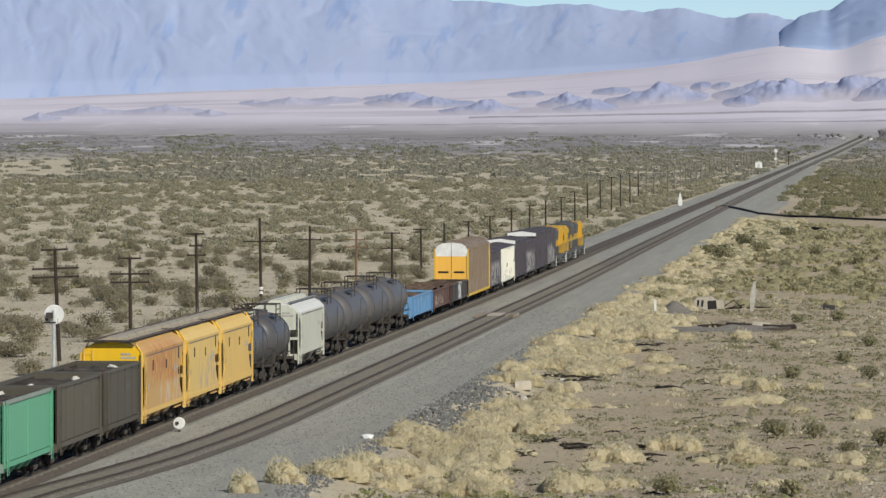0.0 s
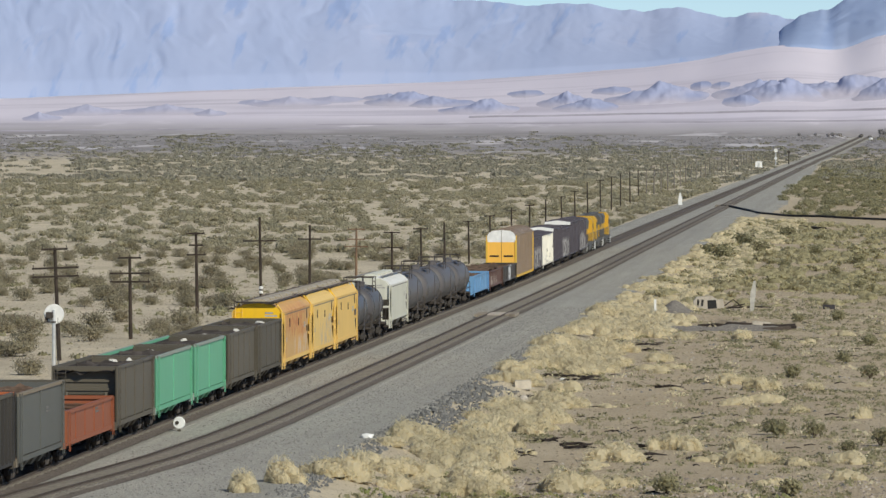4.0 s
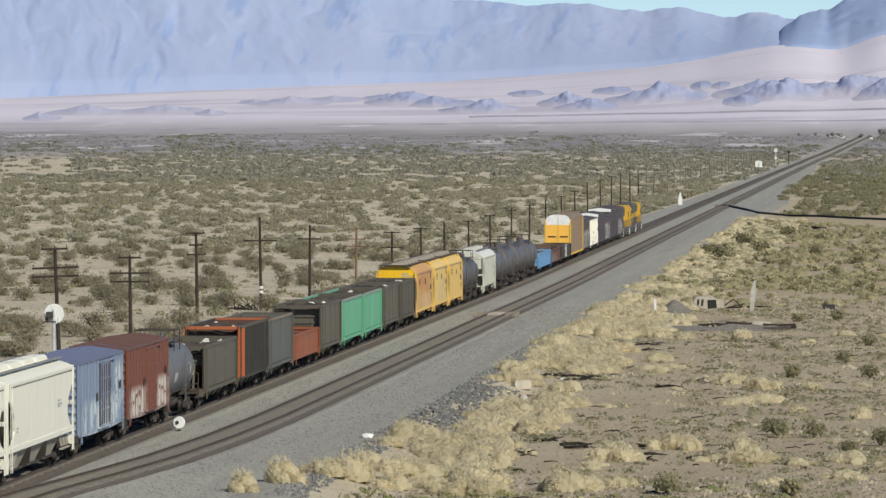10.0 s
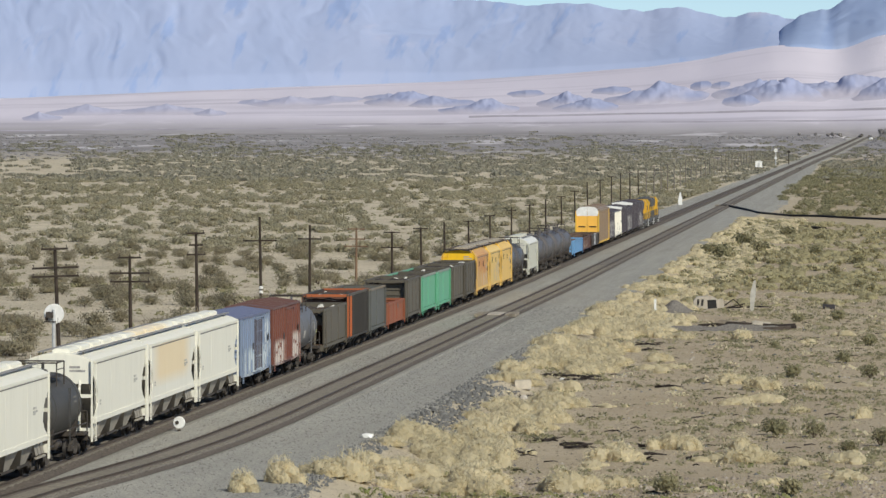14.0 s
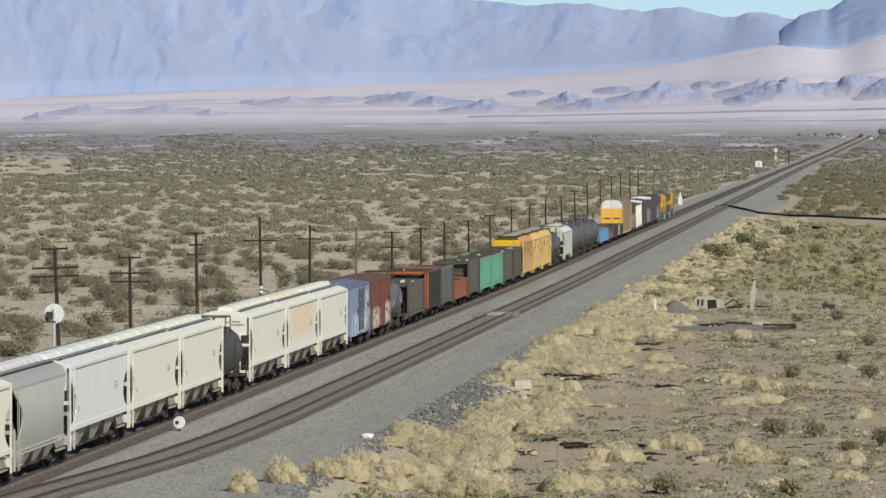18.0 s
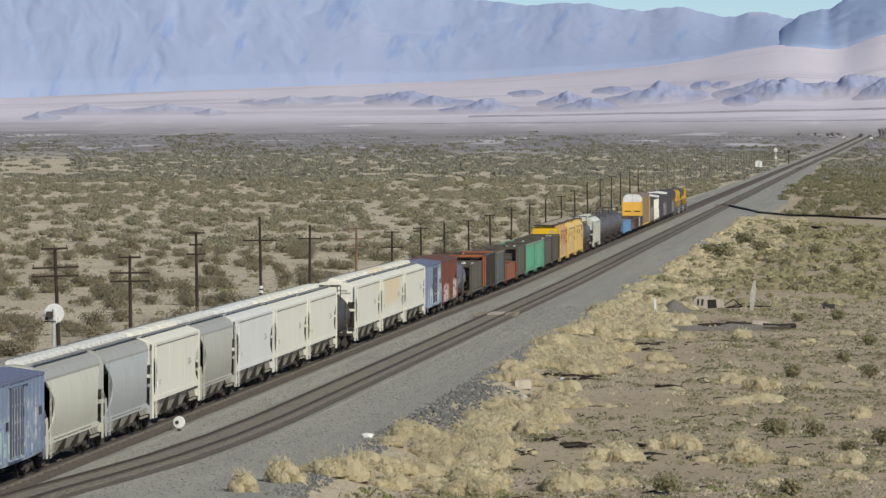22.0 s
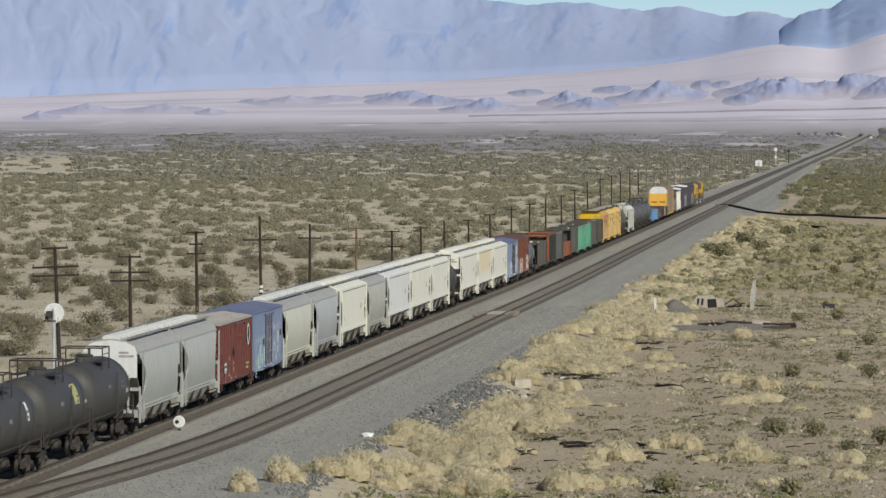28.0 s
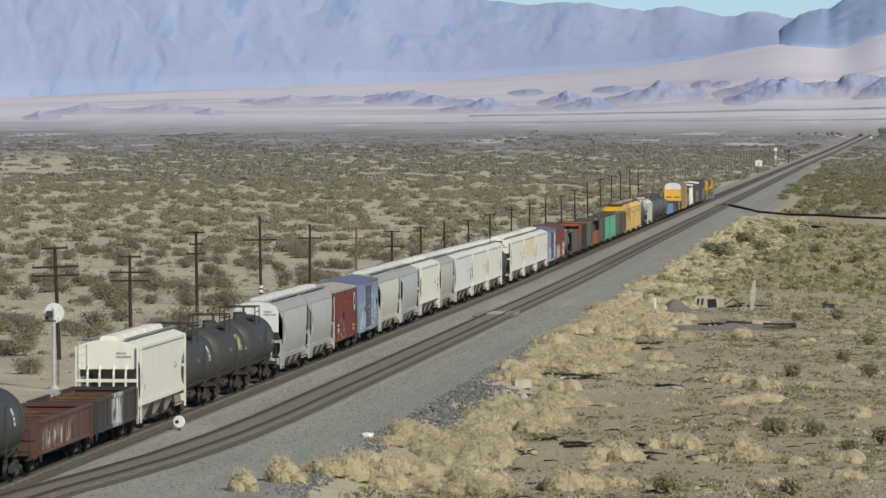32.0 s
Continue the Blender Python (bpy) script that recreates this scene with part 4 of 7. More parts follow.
def boxcar(label, rear, front, mat, roof_mat, height=4.65, door_at=0.1, door_w=3.0, door_mat=None, end_mat=None, double=False, fascia=None, rod_mat=None):
    """Boxcar: ribbed side panels, sliding door with rods and tracks, corrugated ends, panelled roof, ladders."""
    ob, half = car("boxcar", label, rear, front, "boxcar")
    e, W, bot = half - 0.25, 1.5, 1.08
    eave = height - 0.25
    part("body", Shape().slab([(-W, bot), (-W, eave), (W, eave), (W, bot)], 1, -e, e), mat, ob)
    roof = [(-W - 0.06, eave - 0.06), (-W - 0.06, eave + 0.04), (0, height), (W + 0.06, eave + 0.04), (W + 0.06, eave - 0.06)]
    part("roof", Shape().slab(roof, 1, -e - 0.06, e + 0.06), roof_mat, ob)
    n = 12
    for i in range(1, n):
        y = -e + 2 * e * i / n
        part("roof_rib", Shape().slab([(-W - 0.04, eave + 0.04), (-W - 0.04, eave + 0.1), (0, height + 0.06), (W + 0.04, eave + 0.1), (W + 0.04, eave + 0.04), (0, height)], 1, y - 0.04, y + 0.04), roof_mat, ob)
    if fascia:
        part("end_fascia", Shape().slab([(-W - 0.05, eave - 0.3), (-W - 0.05, eave + 0.04), (0, height - 0.01), (W + 0.05, eave + 0.04), (W + 0.05, eave - 0.3)], 1, -e - 0.14, -e - 0.07), fascia, ob, "white top band on the end")
    dc = door_at * half
    for s in (-1, 1):
        x0, x1 = s * W, s * (W + 0.09)
        for i in range(15):
            y = -e + 0.1 + (2 * e - 0.2) * i / 14
            if abs(y - dc) > door_w / 2 + 0.1:
                part("side_post", Shape().box(x0, s * (W + 0.055), y - 0.05, y + 0.05, bot, eave - 0.06), mat, ob)
        door = part("door", Shape().box(x0, x1, dc - door_w / 2, dc + door_w / 2, bot + 0.08, eave - 0.22), door_mat or mat, ob)
        for yy in ((-0.36, -0.12, 0.12, 0.36) if double else (-0.3, 0.0, 0.3)):
            part("lock_rod", Shape().box(x1, s * (W + 0.14), dc + yy * door_w - 0.03, dc + yy * door_w + 0.03, bot + 0.15, eave - 0.3), rod_mat or door_mat or mat, door)
        for zz in (1.9, 2.6, 3.3):
            part("door_rib", Shape().box(x1, s * (W + 0.115), dc - door_w * 0.47, dc + door_w * 0.47, zz - 0.04, zz + 0.04), door_mat or mat, door)
        part("door_track", Shape().box(x0, s * (W + 0.13), dc - door_w * 0.6, dc + door_w * 1.1 if dc < e * 0.3 else dc + door_w * 0.55, eave - 0.22, eave - 0.12), mat, ob)
        for yy, zz in ((dc + door_w * 0.62, 2.75), (dc - door_w * 0.78, 2.35), (e - 1.1, 2.6)):
            part("placard_board", Shape().box(s * (W + 0.055), s * (W + 0.08), yy - 0.2, yy + 0.2, zz, zz + 0.36), M_STEEL, ob, "dark placard board")
        for yy in (dc - door_w / 2 - 0.06, dc + door_w / 2 + 0.06):
            part("door_post", Shape().box(x0, s * (W + 0.12), yy - 0.06, yy + 0.06, bot, eave - 0.1), rod_mat or mat, ob)
        part("lower_track", Shape().box(x0, s * (W + 0.13), dc - door_w * 0.6, dc + door_w * 0.6, bot - 0.02, bot + 0.07), mat, ob)
        part("side_sill", Shape().slab([(-e, bot), (e, bot), (e, 0.98), (door_w, 0.9), (-door_w, 0.9), (-e, 0.98)], 0, s * (W - 0.1), s * (W - 0.02)), mat, ob)
        for z in np.linspace(bot + 0.25, eave - 0.25, 8):
            part("end_corrugation", Shape().slab([(s * e, z - 0.13), (s * (e + 0.1), z), (s * e, z + 0.13)], 0, -W + 0.1, W - 0.1), end_mat or mat, ob)
        for x in (-W, W):
            part("corner_post", Shape().box(x - 0.06, x + 0.03 if x > 0 else x + 0.06, s * e - 0.05, s * (e + 0.02) + 0.05, bot, eave), mat, ob)
        ladder(ob, mat, W + 0.09, s * (e - 0.4), 0.65, 2.6, "y")
        ladder(ob, mat, -W + 0.35, s * (half - 0.05), 0.65, 2.6)
        part("end_sill", Shape().box(-W, W, s * (half - 0.35), s * half, 0.75, 1.08), M_STEEL, ob)
    part("underframe", Shape().box(-0.3, 0.3, -half + 0.2, half - 0.2, 0.72, 1.05), M_STEEL, ob)
    brake_gear(ob, -half + 0.0)
    running_gear(ob, half, 2.1)
    return ob


def lump_mesh(seed):
    r = random.Random(seed)
    sh = Shape().lathe((0, 0, 0), 2, [(-0.7, 0.3), (-0.3, 0.9), (0.2, 1.0), (0.6, 0.5)], 8)
    sh.v = [(x * r.uniform(0.6, 1.3), y * r.uniform(0.6, 1.3), z * r.uniform(0.6, 1.2)) for x, y, z in sh.v]
    return sh.mesh("pale_lump", plain("pale_debris", (0.62, 0.60, 0.55), 0.9))


LUMPS = [lump_mesh(k) for k in range(3)]


def open_car(label, rear, front, mat, height=3.4, kind="gondola", ribs=10, chord_mat=None, inner=None, load=None, rib_mat=None, end_mat=None, posts=True, name="gondola_car", rib_depth=0.035, hot_posts=None, lumps=0):
    """Open-topped car: side panels with posts and top chord, end panels, floor or slope sheets, load."""
    ob, half = car(name, label, rear, front, "gondola car" if kind == "gondola" else "hopper car")
    e, W = half - 0.3, 1.53
    bot = 1.0 if kind == "gondola" else 1.05
    inner = inner or M_RUSTIN
    for s in (-1, 1):
        if kind == "gondola":
            part("side_panel", Shape().box(s * (W - 0.06), s * W, -e, e, bot, height), mat, ob)
        else:
            ring = [(-e, height), (e, height), (e, 1.9), (e - 0.9, 1.55), (e - 2.2, bot), (-e + 2.2, bot), (-e + 0.9, 1.55), (-e, 1.9)]
            ring = [(-e, height), (e, height), (e, 1.15), (-e, 1.15)] if posts else ring
            part("side_panel", Shape().slab(ring, 0, s * (W - 0.06), s * W), mat, ob)
        part("top_chord", Shape().box(s * (W - (0.08 if kind == "gondola" else 0.03)), s * (W + 0.07), -e - 0.02, e + 0.02, height - 0.12, height + 0.03), chord_mat or mat, ob)
        part("side_sill", Shape().box(s * (W - 0.05), s * (W + 0.05), -e, e, bot - 0.14, bot + 0.06), mat, ob)
        for i in range(ribs + 1):
            y = -e + 2 * e * i / ribs
            pm = hot_posts if hot_posts and i in (0, 1, 2) else (rib_mat or mat)
            part("side_post", Shape().box(s * W, s * (W + (rib_depth if 0 < i < ribs else 0.08)), y - 0.05, y + 0.05, bot, height - 0.1), pm, ob)
        if hot_posts:
            part("end_bay_panel", Shape().box(s * W, s * (W + 0.02), -e, -e + 2 * e * 2.2 / ribs, bot, height - 0.12), hot_posts, ob, "bright orange end bay")
        part("liner", Shape().box(s * (W - 0.09), s * (W - 0.065), -e + 0.06, e - 0.06, bot + 0.12, height - 0.13), inner, ob)
        ye = s * e
        if kind == "gondola":
            part("end_panel", Shape().box(-W, W, ye - 0.05, ye + 0.05, bot, height - 0.02), end_mat or mat, ob)
        else:
            part("end_panel", Shape().box(-W + 0.06, W - 0.06, ye - s * 0.55 - 0.04, ye - s * 0.55 + 0.04, 2.35, height - 0.05), end_mat or (P_COAL if mat is P_GREEN else mat), ob)
            part("slope_sheet", Shape().slab([(ye - s * 0.5, 2.4), (ye - s * 0.6, 2.4), (ye - s * 3.2, 1.1), (ye - s * 3.1, 1.05)], 0, -W + 0.07, W - 0.07), inner, ob)
            for x in (-0.95, 0.95):
                part("end_brace", Shape().slab([(ye, 1.1), (ye - s * 0.12, 1.1), (ye - s * 0.62, 2.5), (ye - s * 0.5, 2.5)], 0, x - 0.06, x + 0.06), end_mat or mat, ob)
        for z in ((1.6, 2.2, 2.8) if kind == "gondola" else (2.6, 3.0)):
            if z < height - 0.3:
                yo = ye if kind == "gondola" else ye - s * 0.55
                part("end_rib", Shape().box(-W + 0.05, W - 0.05, min(yo, yo + s * 0.12), max(yo, yo + s * 0.12), z - 0.07, z + 0.07), end_mat or mat, ob)
        part("end_chord", Shape().box(-W - 0.08, W + 0.08, min(ye, ye - s * 0.14), max(ye, ye - s * 0.14) + 0.02, height - 0.13, height + 0.035), (chord_mat or mat) if kind == "gondola" else (hot_posts or P_CHORD), ob)
        part("end_sill", Shape().box(-W, W, s * (half - 0.35), s * half, 0.75, 1.1), chord_mat or mat, ob)
        ladder(ob, mat, W + 0.13, s * (e - 0.35), 0.6, height, "y")
        ladder(ob, mat, -1.1, s * (half - 0.06), 0.7, height)
    part("floor", Shape().box(-W + 0.06, W - 0.06, -e, e, bot + 0.02, bot + 0.1), inner, ob)
    for y in np.linspace(-e, e, 6)[1:-1]:
        part("cross_brace", Shape().rod((-W + 0.05, y, height - 0.25), (W - 0.05, y, height - 0.25), 0.05, n=5), inner, ob)
    if kind != "gondola":
        for i in range(4):
            yc = (i - 1.5) * (half * 0.33)
            w = half * 0.14
            lo = [(-0.95, yc - 0.3, 0.45), (0.95, yc - 0.3, 0.45), (0.95, yc + 0.3, 0.45), (-0.95, yc + 0.3, 0.45)]
            hi = [(-W + 0.1, yc - w, 1.1), (W - 0.1, yc - w, 1.1), (W - 0.1, yc + w, 1.1), (-W + 0.1, yc + w, 1.1)]
            part("outlet_chute", Shape().add(lo + hi, [(0, 1, 2, 3), (0, 1, 5, 4), (1, 2, 6, 5), (2, 3, 7, 6), (3, 0, 4, 7)]), mat, ob)
    if load:
        level, lmat = load
        level = level if kind == "gondola" else height - 0.32
        rng = np.random.default_rng(int(abs(rear)) + 5)
        nx, ny = 8, 40
        X, Y = np.meshgrid(np.linspace(-W + 0.07, W - 0.07, nx), np.linspace(-e + 0.06, e - 0.06, ny))
        Z = level + rng.normal(0, 0.09, X.shape) + 0.12 * np.sin(Y * 0.9)
        heap = grid_object("load", X, Y, Z, lmat, "heaped load", kind="", smooth=False)
        heap.parent = ob
    rl = random.Random(int(rear * 10))
    for i in range(lumps):
        lump = part("pale_lump", LUMPS[i % 3], None, ob)
        lump.matrix_basis = pose(rl.uniform(-1.1, 1.1), rl.uniform(-e * 0.9, e * 0.9), height - 0.28, rl.uniform(0, 90), rl.uniform(0, 90), 0) @ Matrix.Scale(rl.uniform(0.1, 0.28), 4)
    part("underframe", Shape().box(-0.3, 0.3, -half + 0.2, half - 0.2, 0.7, bot), M_STEEL, ob)
    brake_gear(ob, -half + 0.02)
    running_gear(ob, half, 1.75)
    if mat is not P_GREEN:
        lettering(ob, W + 0.012, e * 0.25, (bot + height) / 2 + 0.35, [(0.8, 0.09), (1.1, 0.09)], M_STENCIL_G)
    return ob


def autorack(label, rear, front):
    """Enclosed auto carrier: perforated side panels between posts, arched roof, two-leaf end doors."""
    ob, half = car("autorack_car", label, rear, front, "autorack")
    e, W, bot, eave, h = half - 0.35, 1.5, 1.05, 5.15, 5.78
    part("deck", Shape().box(-W, W, -half + 0.1, half - 0.1, 0.8, 1.08), M_RACK_YELLOW, ob)
    for s in (-1, 1):
        n = 14
        part("side_liner", Shape().box(s * (W - 0.05), s * (W - 0.02), -e, e, bot, eave), M_RACK, ob)
        for i in range(n):
            y0, y1 = -e + 2 * e * i / n, -e + 2 * e * (i + 1) / n
            for z0, z1 in ((bot, 2.35), (2.42, 3.7), (3.77, eave)):
                part("side_panel", Shape().box(s * (W - 0.02), s * W, y0 + 0.07, y1 - 0.07, z0 + 0.03, z1 - 0.03), M_RACK, ob)
        for i in range(n + 1):
            y = -e + 2 * e * i / n
            part("side_post", Shape().box(s * (W - 0.02), s * (W + 0.07), y - 0.07, y + 0.07, bot, eave + 0.05), M_RACK_POST if 0 < i < n else M_RACK_YELLOW, ob)
        part("roof_rail", Shape().box(s * (W - 0.05), s * (W + 0.05), -e, e, eave - 0.03, eave + 0.1), M_RACK_POST, ob)
    prof = [(-W, eave), (-W + 0.02, eave + 0.15)] + [(-1.3 * math.cos(math.pi * i / 8), eave + 0.22 + (h - eave - 0.22) * math.sin(math.pi * i / 8)) for i in range(9)] + [(W - 0.02, eave + 0.15), (W, eave)]
    part("roof", Shape().slab(prof, 1, -e, e), M_RACK, ob, "corrugated grey-brown roof")
    for i in range(16):
        y = -e + 2 * e * i / 15
        part("roof_rib", Shape().slab([(x * 1.01, z + 0.03) for x, z in prof], 1, y - 0.04, y + 0.04), M_RACK, ob)
    for s in (-1, 1):
        for sx in (-1, 1):
            outline = [(sx * 0.02, bot)] + [(sx * (W - 0.04), bot), (sx * (W - 0.04), 4.5), (sx * 0.02, 4.5)]
            d = part("end_door", Shape().slab(outline, 1, s * (e + 0.02), s * (e + 0.08)), M_RACK_ORANGE, ob, "orange lower door leaf")
            up = [(sx * 0.02, 4.5), (sx * (W - 0.04), 4.5), (sx * (W - 0.04), eave), (sx * 1.28, eave + 0.3), (sx * 0.9, h - 0.1), (sx * 0.02, h - 0.02)]
            part("upper_leaf", Shape().slab(up, 1, s * (e + 0.02), s * (e + 0.08)), M_WHITE, ob, "white upper door leaf")
            part("step_slot", Shape().box(sx * 0.25, sx * 1.2, min(s * (e + 0.07), s * (e + 0.11)), max(s * (e + 0.07), s * (e + 0.11)), 2.98, 3.14), M_BLACK, d)
            part("hinge_post", Shape().box(sx * W - 0.09, sx * W + 0.09, s * e - 0.05, s * (e + 0.15), bot - 0.2, 4.7), M_RACK_YELLOW, ob)
    running_gear(ob, half, 2.6)
    brake_gear(ob, -half + 0.05)
    return ob


def locomotive(label, rear, front, turned=False):
    """Six-axle diesel: long hood with radiators and fans, cab, short hood, walkways with handrails, tank, three-axle bogies."""
    ob, half = car("locomotive", label, rear, front, "locomotive")
    k = -1 if turned else 1
    Y = lambda a, b: (min(a * k, b * k), max(a * k, b * k))
    part("frame", Shape().box(-1.5, 1.5, -half + 0.5, half - 0.5, 1.15, 1.55), M_LOCO_GREY, ob)
    y0, y1 = Y(-half + 1.2, half - 5.4)
    part("long_hood", Shape().slab([(-0.95, 1.55), (-0.95, 4.2), (-0.75, 4.45), (0.75, 4.45), (0.95, 4.2), (0.95, 1.55)], 1, y0, y1), M_LOCO, ob)
    y0, y1 = Y(-half + 1.0, -half + 6.0)
    part("radiator", Shape().slab([(-1.4, 3.3), (-1.45, 4.3), (-1.2, 4.62), (1.2, 4.62), (1.45, 4.3), (1.4, 3.3)], 1, y0, y1), M_LOCO_GREY, ob)
    for d in (2.0, 3.5, 5.0):
        part("roof_fan", Shape().lathe((0, (-half + d) * k, 4.62), 2, [(0, 0.6), (0.12, 0.6), (0.16, 0.5)], 14), M_LOCO_GREY, ob)
    part("lower_hood", Shape().box(-0.97, 0.97, -half + 1.25, half - 1.1, 1.56, 2.45), M_LOCO_GREY, ob)
    y0, y1 = Y(half - 5.4, half - 2.9)
    cab = part("cab", Shape().slab([(-1.5, 1.55), (-1.5, 4.1), (-1.1, 4.6), (1.1, 4.6), (1.5, 4.1), (1.5, 1.55)], 1, y0, y1), M_LOCO, ob)
    for sx in (-1, 1):
        for a in (0.25, 1.35):
            q0, q1 = Y(half - 5.4 + a, half - 5.4 + a + 0.85)
            part("window", Shape().box(sx * 1.48, sx * 1.515, q0, q1, 3.0, 3.75), M_GLASS, cab)
    y0, y1 = Y(half - 2.9, half - 1.0)
    part("short_hood", Shape().slab([(-0.9, 1.55), (-0.9, 2.9), (-0.6, 3.2), (0.6, 3.2), (0.9, 2.9), (0.9, 1.55)], 1, y0, y1), M_LOCO, ob)
    part("roof_deck", Shape().box(-0.9, 0.9, min(-(half - 1.3) * k, (half - 5.4) * k), max(-(half - 1.3) * k, (half - 5.4) * k), 4.44, 4.5), M_LOCO_GREY, ob)
    part("exhaust", Shape().box(-0.35, 0.35, 0.4 * k - 0.5, 0.4 * k + 0.5, 4.45, 4.75), M_LOCO_GREY, ob)
    for sx in (-1, 1):
        part("side_stripe", Shape().box(sx * 0.95, sx * 0.965, -half * 0.7, half * 0.4, 1.62, 1.72), M_RED, ob, "red painted stripe")
        part("walkway_sill", Shape().box(sx * 1.5, sx * 1.54, -half + 0.6, half - 0.6, 1.3, 1.56), M_LOCO_GREY, ob)
        sh = Shape()
        for i in range(9):
            y = -half + 0.9 + (2 * half - 1.8) * i / 8
            sh.rod((sx * 1.5, y, 1.5), (sx * 1.5, y, 2.6), 0.025, n=4)
        part("handrail", sh.rod((sx * 1.5, -half + 0.9, 2.6), (sx * 1.5, half - 0.9, 2.6), 0.025, n=4), M_LOCO_GREY, ob)
        for s in (-1, 1):
            st = Shape()
            for i in range(4):
                st.box(sx * 1.2, sx * 1.52, s * (half - 0.55) - 0.15, s * (half - 0.55) + 0.15, 0.4 + 0.3 * i, 0.45 + 0.3 * i)
            part("steps", st.box(sx * 1.5, sx * 1.53, s * (half - 0.55) - 0.25, s * (half - 0.55) + 0.25, 0.35, 1.5), M_WHITE, ob, "white step well")
    part("fuel_tank", Shape().slab([(-1.4, 0.5), (-1.5, 0.8), (-1.5, 1.15), (1.5, 1.15), (1.5, 0.8), (1.4, 0.5)], 1, -2.6, 2.6), M_LOCO_GREY, ob)
    for s in (-1, 1):
        part("pilot", Shape().box(-1.45, 1.45, s * (half - 0.45) - 0.06, s * (half - 0.45) + 0.06, 0.25, 1.5), M_LOCO_GREY, ob)
    running_gear(ob, half, 4.0, 3, 1.75)
    return ob


M_YMARK = plain("yellow_marking", (0.46, 0.44, 0.2), 0.7, 0, 3.0, 0.4)
M_GLASS = plain("dark_window_glass", (0.02, 0.022, 0.025), 0.12)
M_RED = plain("red_stripe", (0.45, 0.04, 0.03), 0.6)
M_RUSTIN = plain("rusted_interior", (0.13, 0.075, 0.05), 0.9, 0, 1.2, 0.5)
M_DARKIN = plain("sooty_interior", (0.065, 0.055, 0.05), 0.9, 0, 1.2, 0.5)
M_OCHRE = plain("ochre_rust_interior", (0.155, 0.088, 0.05), 0.9, 0, 1.2, 0.5)
M_SCRAP = plain("scrap_load", (0.13, 0.085, 0.06), 0.9, 0, 1.5, 0.6)
M_LOCO = paint("armour_yellow", (0.56, 0.33, 0.035), 0.25, rusty=0.1)
M_LOCO_GREY = paint("loco_grey", (0.09, 0.088, 0.085), 0.4, rusty=0.1)
M_RACK = paint("rack_galvanised", (0.225, 0.165, 0.12), 0.5, rusty=0.45, patch=((0.31, 0.26, 0.22), 0.6, 0.5))
M_RACK_POST = paint("rack_post", (0.28, 0.205, 0.14), 0.4)
M_RACK_YELLOW = paint("rack_yellow", (0.72, 0.45, 0.06), 0.25)
M_RACK_ORANGE = paint("rack_orange_door", (0.88, 0.48, 0.085), 0.12, rusty=0.05)
P_YELLOW = paint("faded_yellow", (0.76, 0.50, 0.15), 0.22, rusty=0.12)
P_YELLOW_TAG = paint("faded_yellow_tagged", (0.64, 0.37, 0.12), 0.3, rusty=0.3, tags=[((0.46, 0.13, 0.05), -6.9, 6.5, 2.0, 4.4, 0.9, 0.47), ((0.62, 0.53, 0.44), -2, 7, 1.0, 2.4, 0.7, 0.5)], patch=((0.56, 0.36, 0.15), 0.5, 0.48))
P_YELLOW_GREY = paint("faded_yellow_patched", (0.76, 0.52, 0.17), 0.22, rusty=0.1, tags=[((0.38, 0.35, 0.33), -3, 6.8, 0.8, 3.1, 0.8, 0.5)])
P_YELLOW_ROOF = paint("weathered_grey_roof", (0.40, 0.34, 0.25), 0.5, rusty=0.5)
P_YELLOW_END = paint("bright_yellow_end", (0.84, 0.50, 0.02), 0.12, rusty=0.05)
P_UNDER = paint("grimy_hopper_bottom", (0.36, 0.325, 0.27), 0.5, rusty=0.3)
P_CREAM = paint("cream", (0.60, 0.588, 0.495), 0.25, rusty=0.1)
P_CREAM_WARM = paint("warm_cream", (0.80, 0.775, 0.67), 0.13, rusty=0.08)
P_CREAM_RUST = paint("cream_rust_stained", (0.80, 0.775, 0.68), 0.13, rusty=0.12, tags=[((0.82, 0.62, 0.34), -8.0, 7.5, 2.0, 5.2, 0.4, 0.22)])
P_WHITE = paint("white", (0.76, 0.75, 0.72), 0.18, rusty=0.06)
P_GREY = paint("light_grey", (0.48, 0.465, 0.405), 0.3, rusty=0.12)
P_BLUEGREY = paint("blue_grey", (0.455, 0.47, 0.465), 0.3, rusty=0.15)
P_PALEGREY = paint("pale_grey", (0.455, 0.462, 0.435), 0.35, rusty=0.15, tags=[((0.15, 0.14, 0.13), -2, 7, 1.3, 2.8, 1.2, 0.6)])
P_HOPROOF = paint("pale_roof", (0.72, 0.71, 0.67), 0.3, rusty=0.1)
P_DUSTROOF = paint("dusty_grey_roof", (0.40, 0.39, 0.365), 0.4, rusty=0.15)
P_BLACK = paint("tank_black", (0.06, 0.057, 0.053), 0.45, rusty=0.15, rough=0.55)
P_SLATE = paint("tank_slate", (0.115, 0.105, 0.105), 0.4, rusty=0.2, rough=0.46)
P_GLOSS = paint("tank_glossy_slate", (0.09, 0.084, 0.086), 0.3, rusty=0.15, rough=0.4)
P_TANKGREY = paint("tank_grey", (0.135, 0.135, 0.145), 0.45, rusty=0.2, rough=0.5)
P_COAL = paint("sooty_brown_black", (0.092, 0.08, 0.06), 0.45, rusty=0.3)
P_JET = paint("jet_black", (0.045, 0.042, 0.04), 0.35, rusty=0.2)
P_COAL2 = paint("worn_dark_brown", (0.115, 0.10, 0.075), 0.5, rusty=0.35)
P_GREEN = paint("mint_green", (0.14, 0.41, 0.255), 0.14, rusty=0.06)
P_MINTEDGE = paint("chalky_mint", (0.29, 0.33, 0.29), 0.4, rusty=0.3)
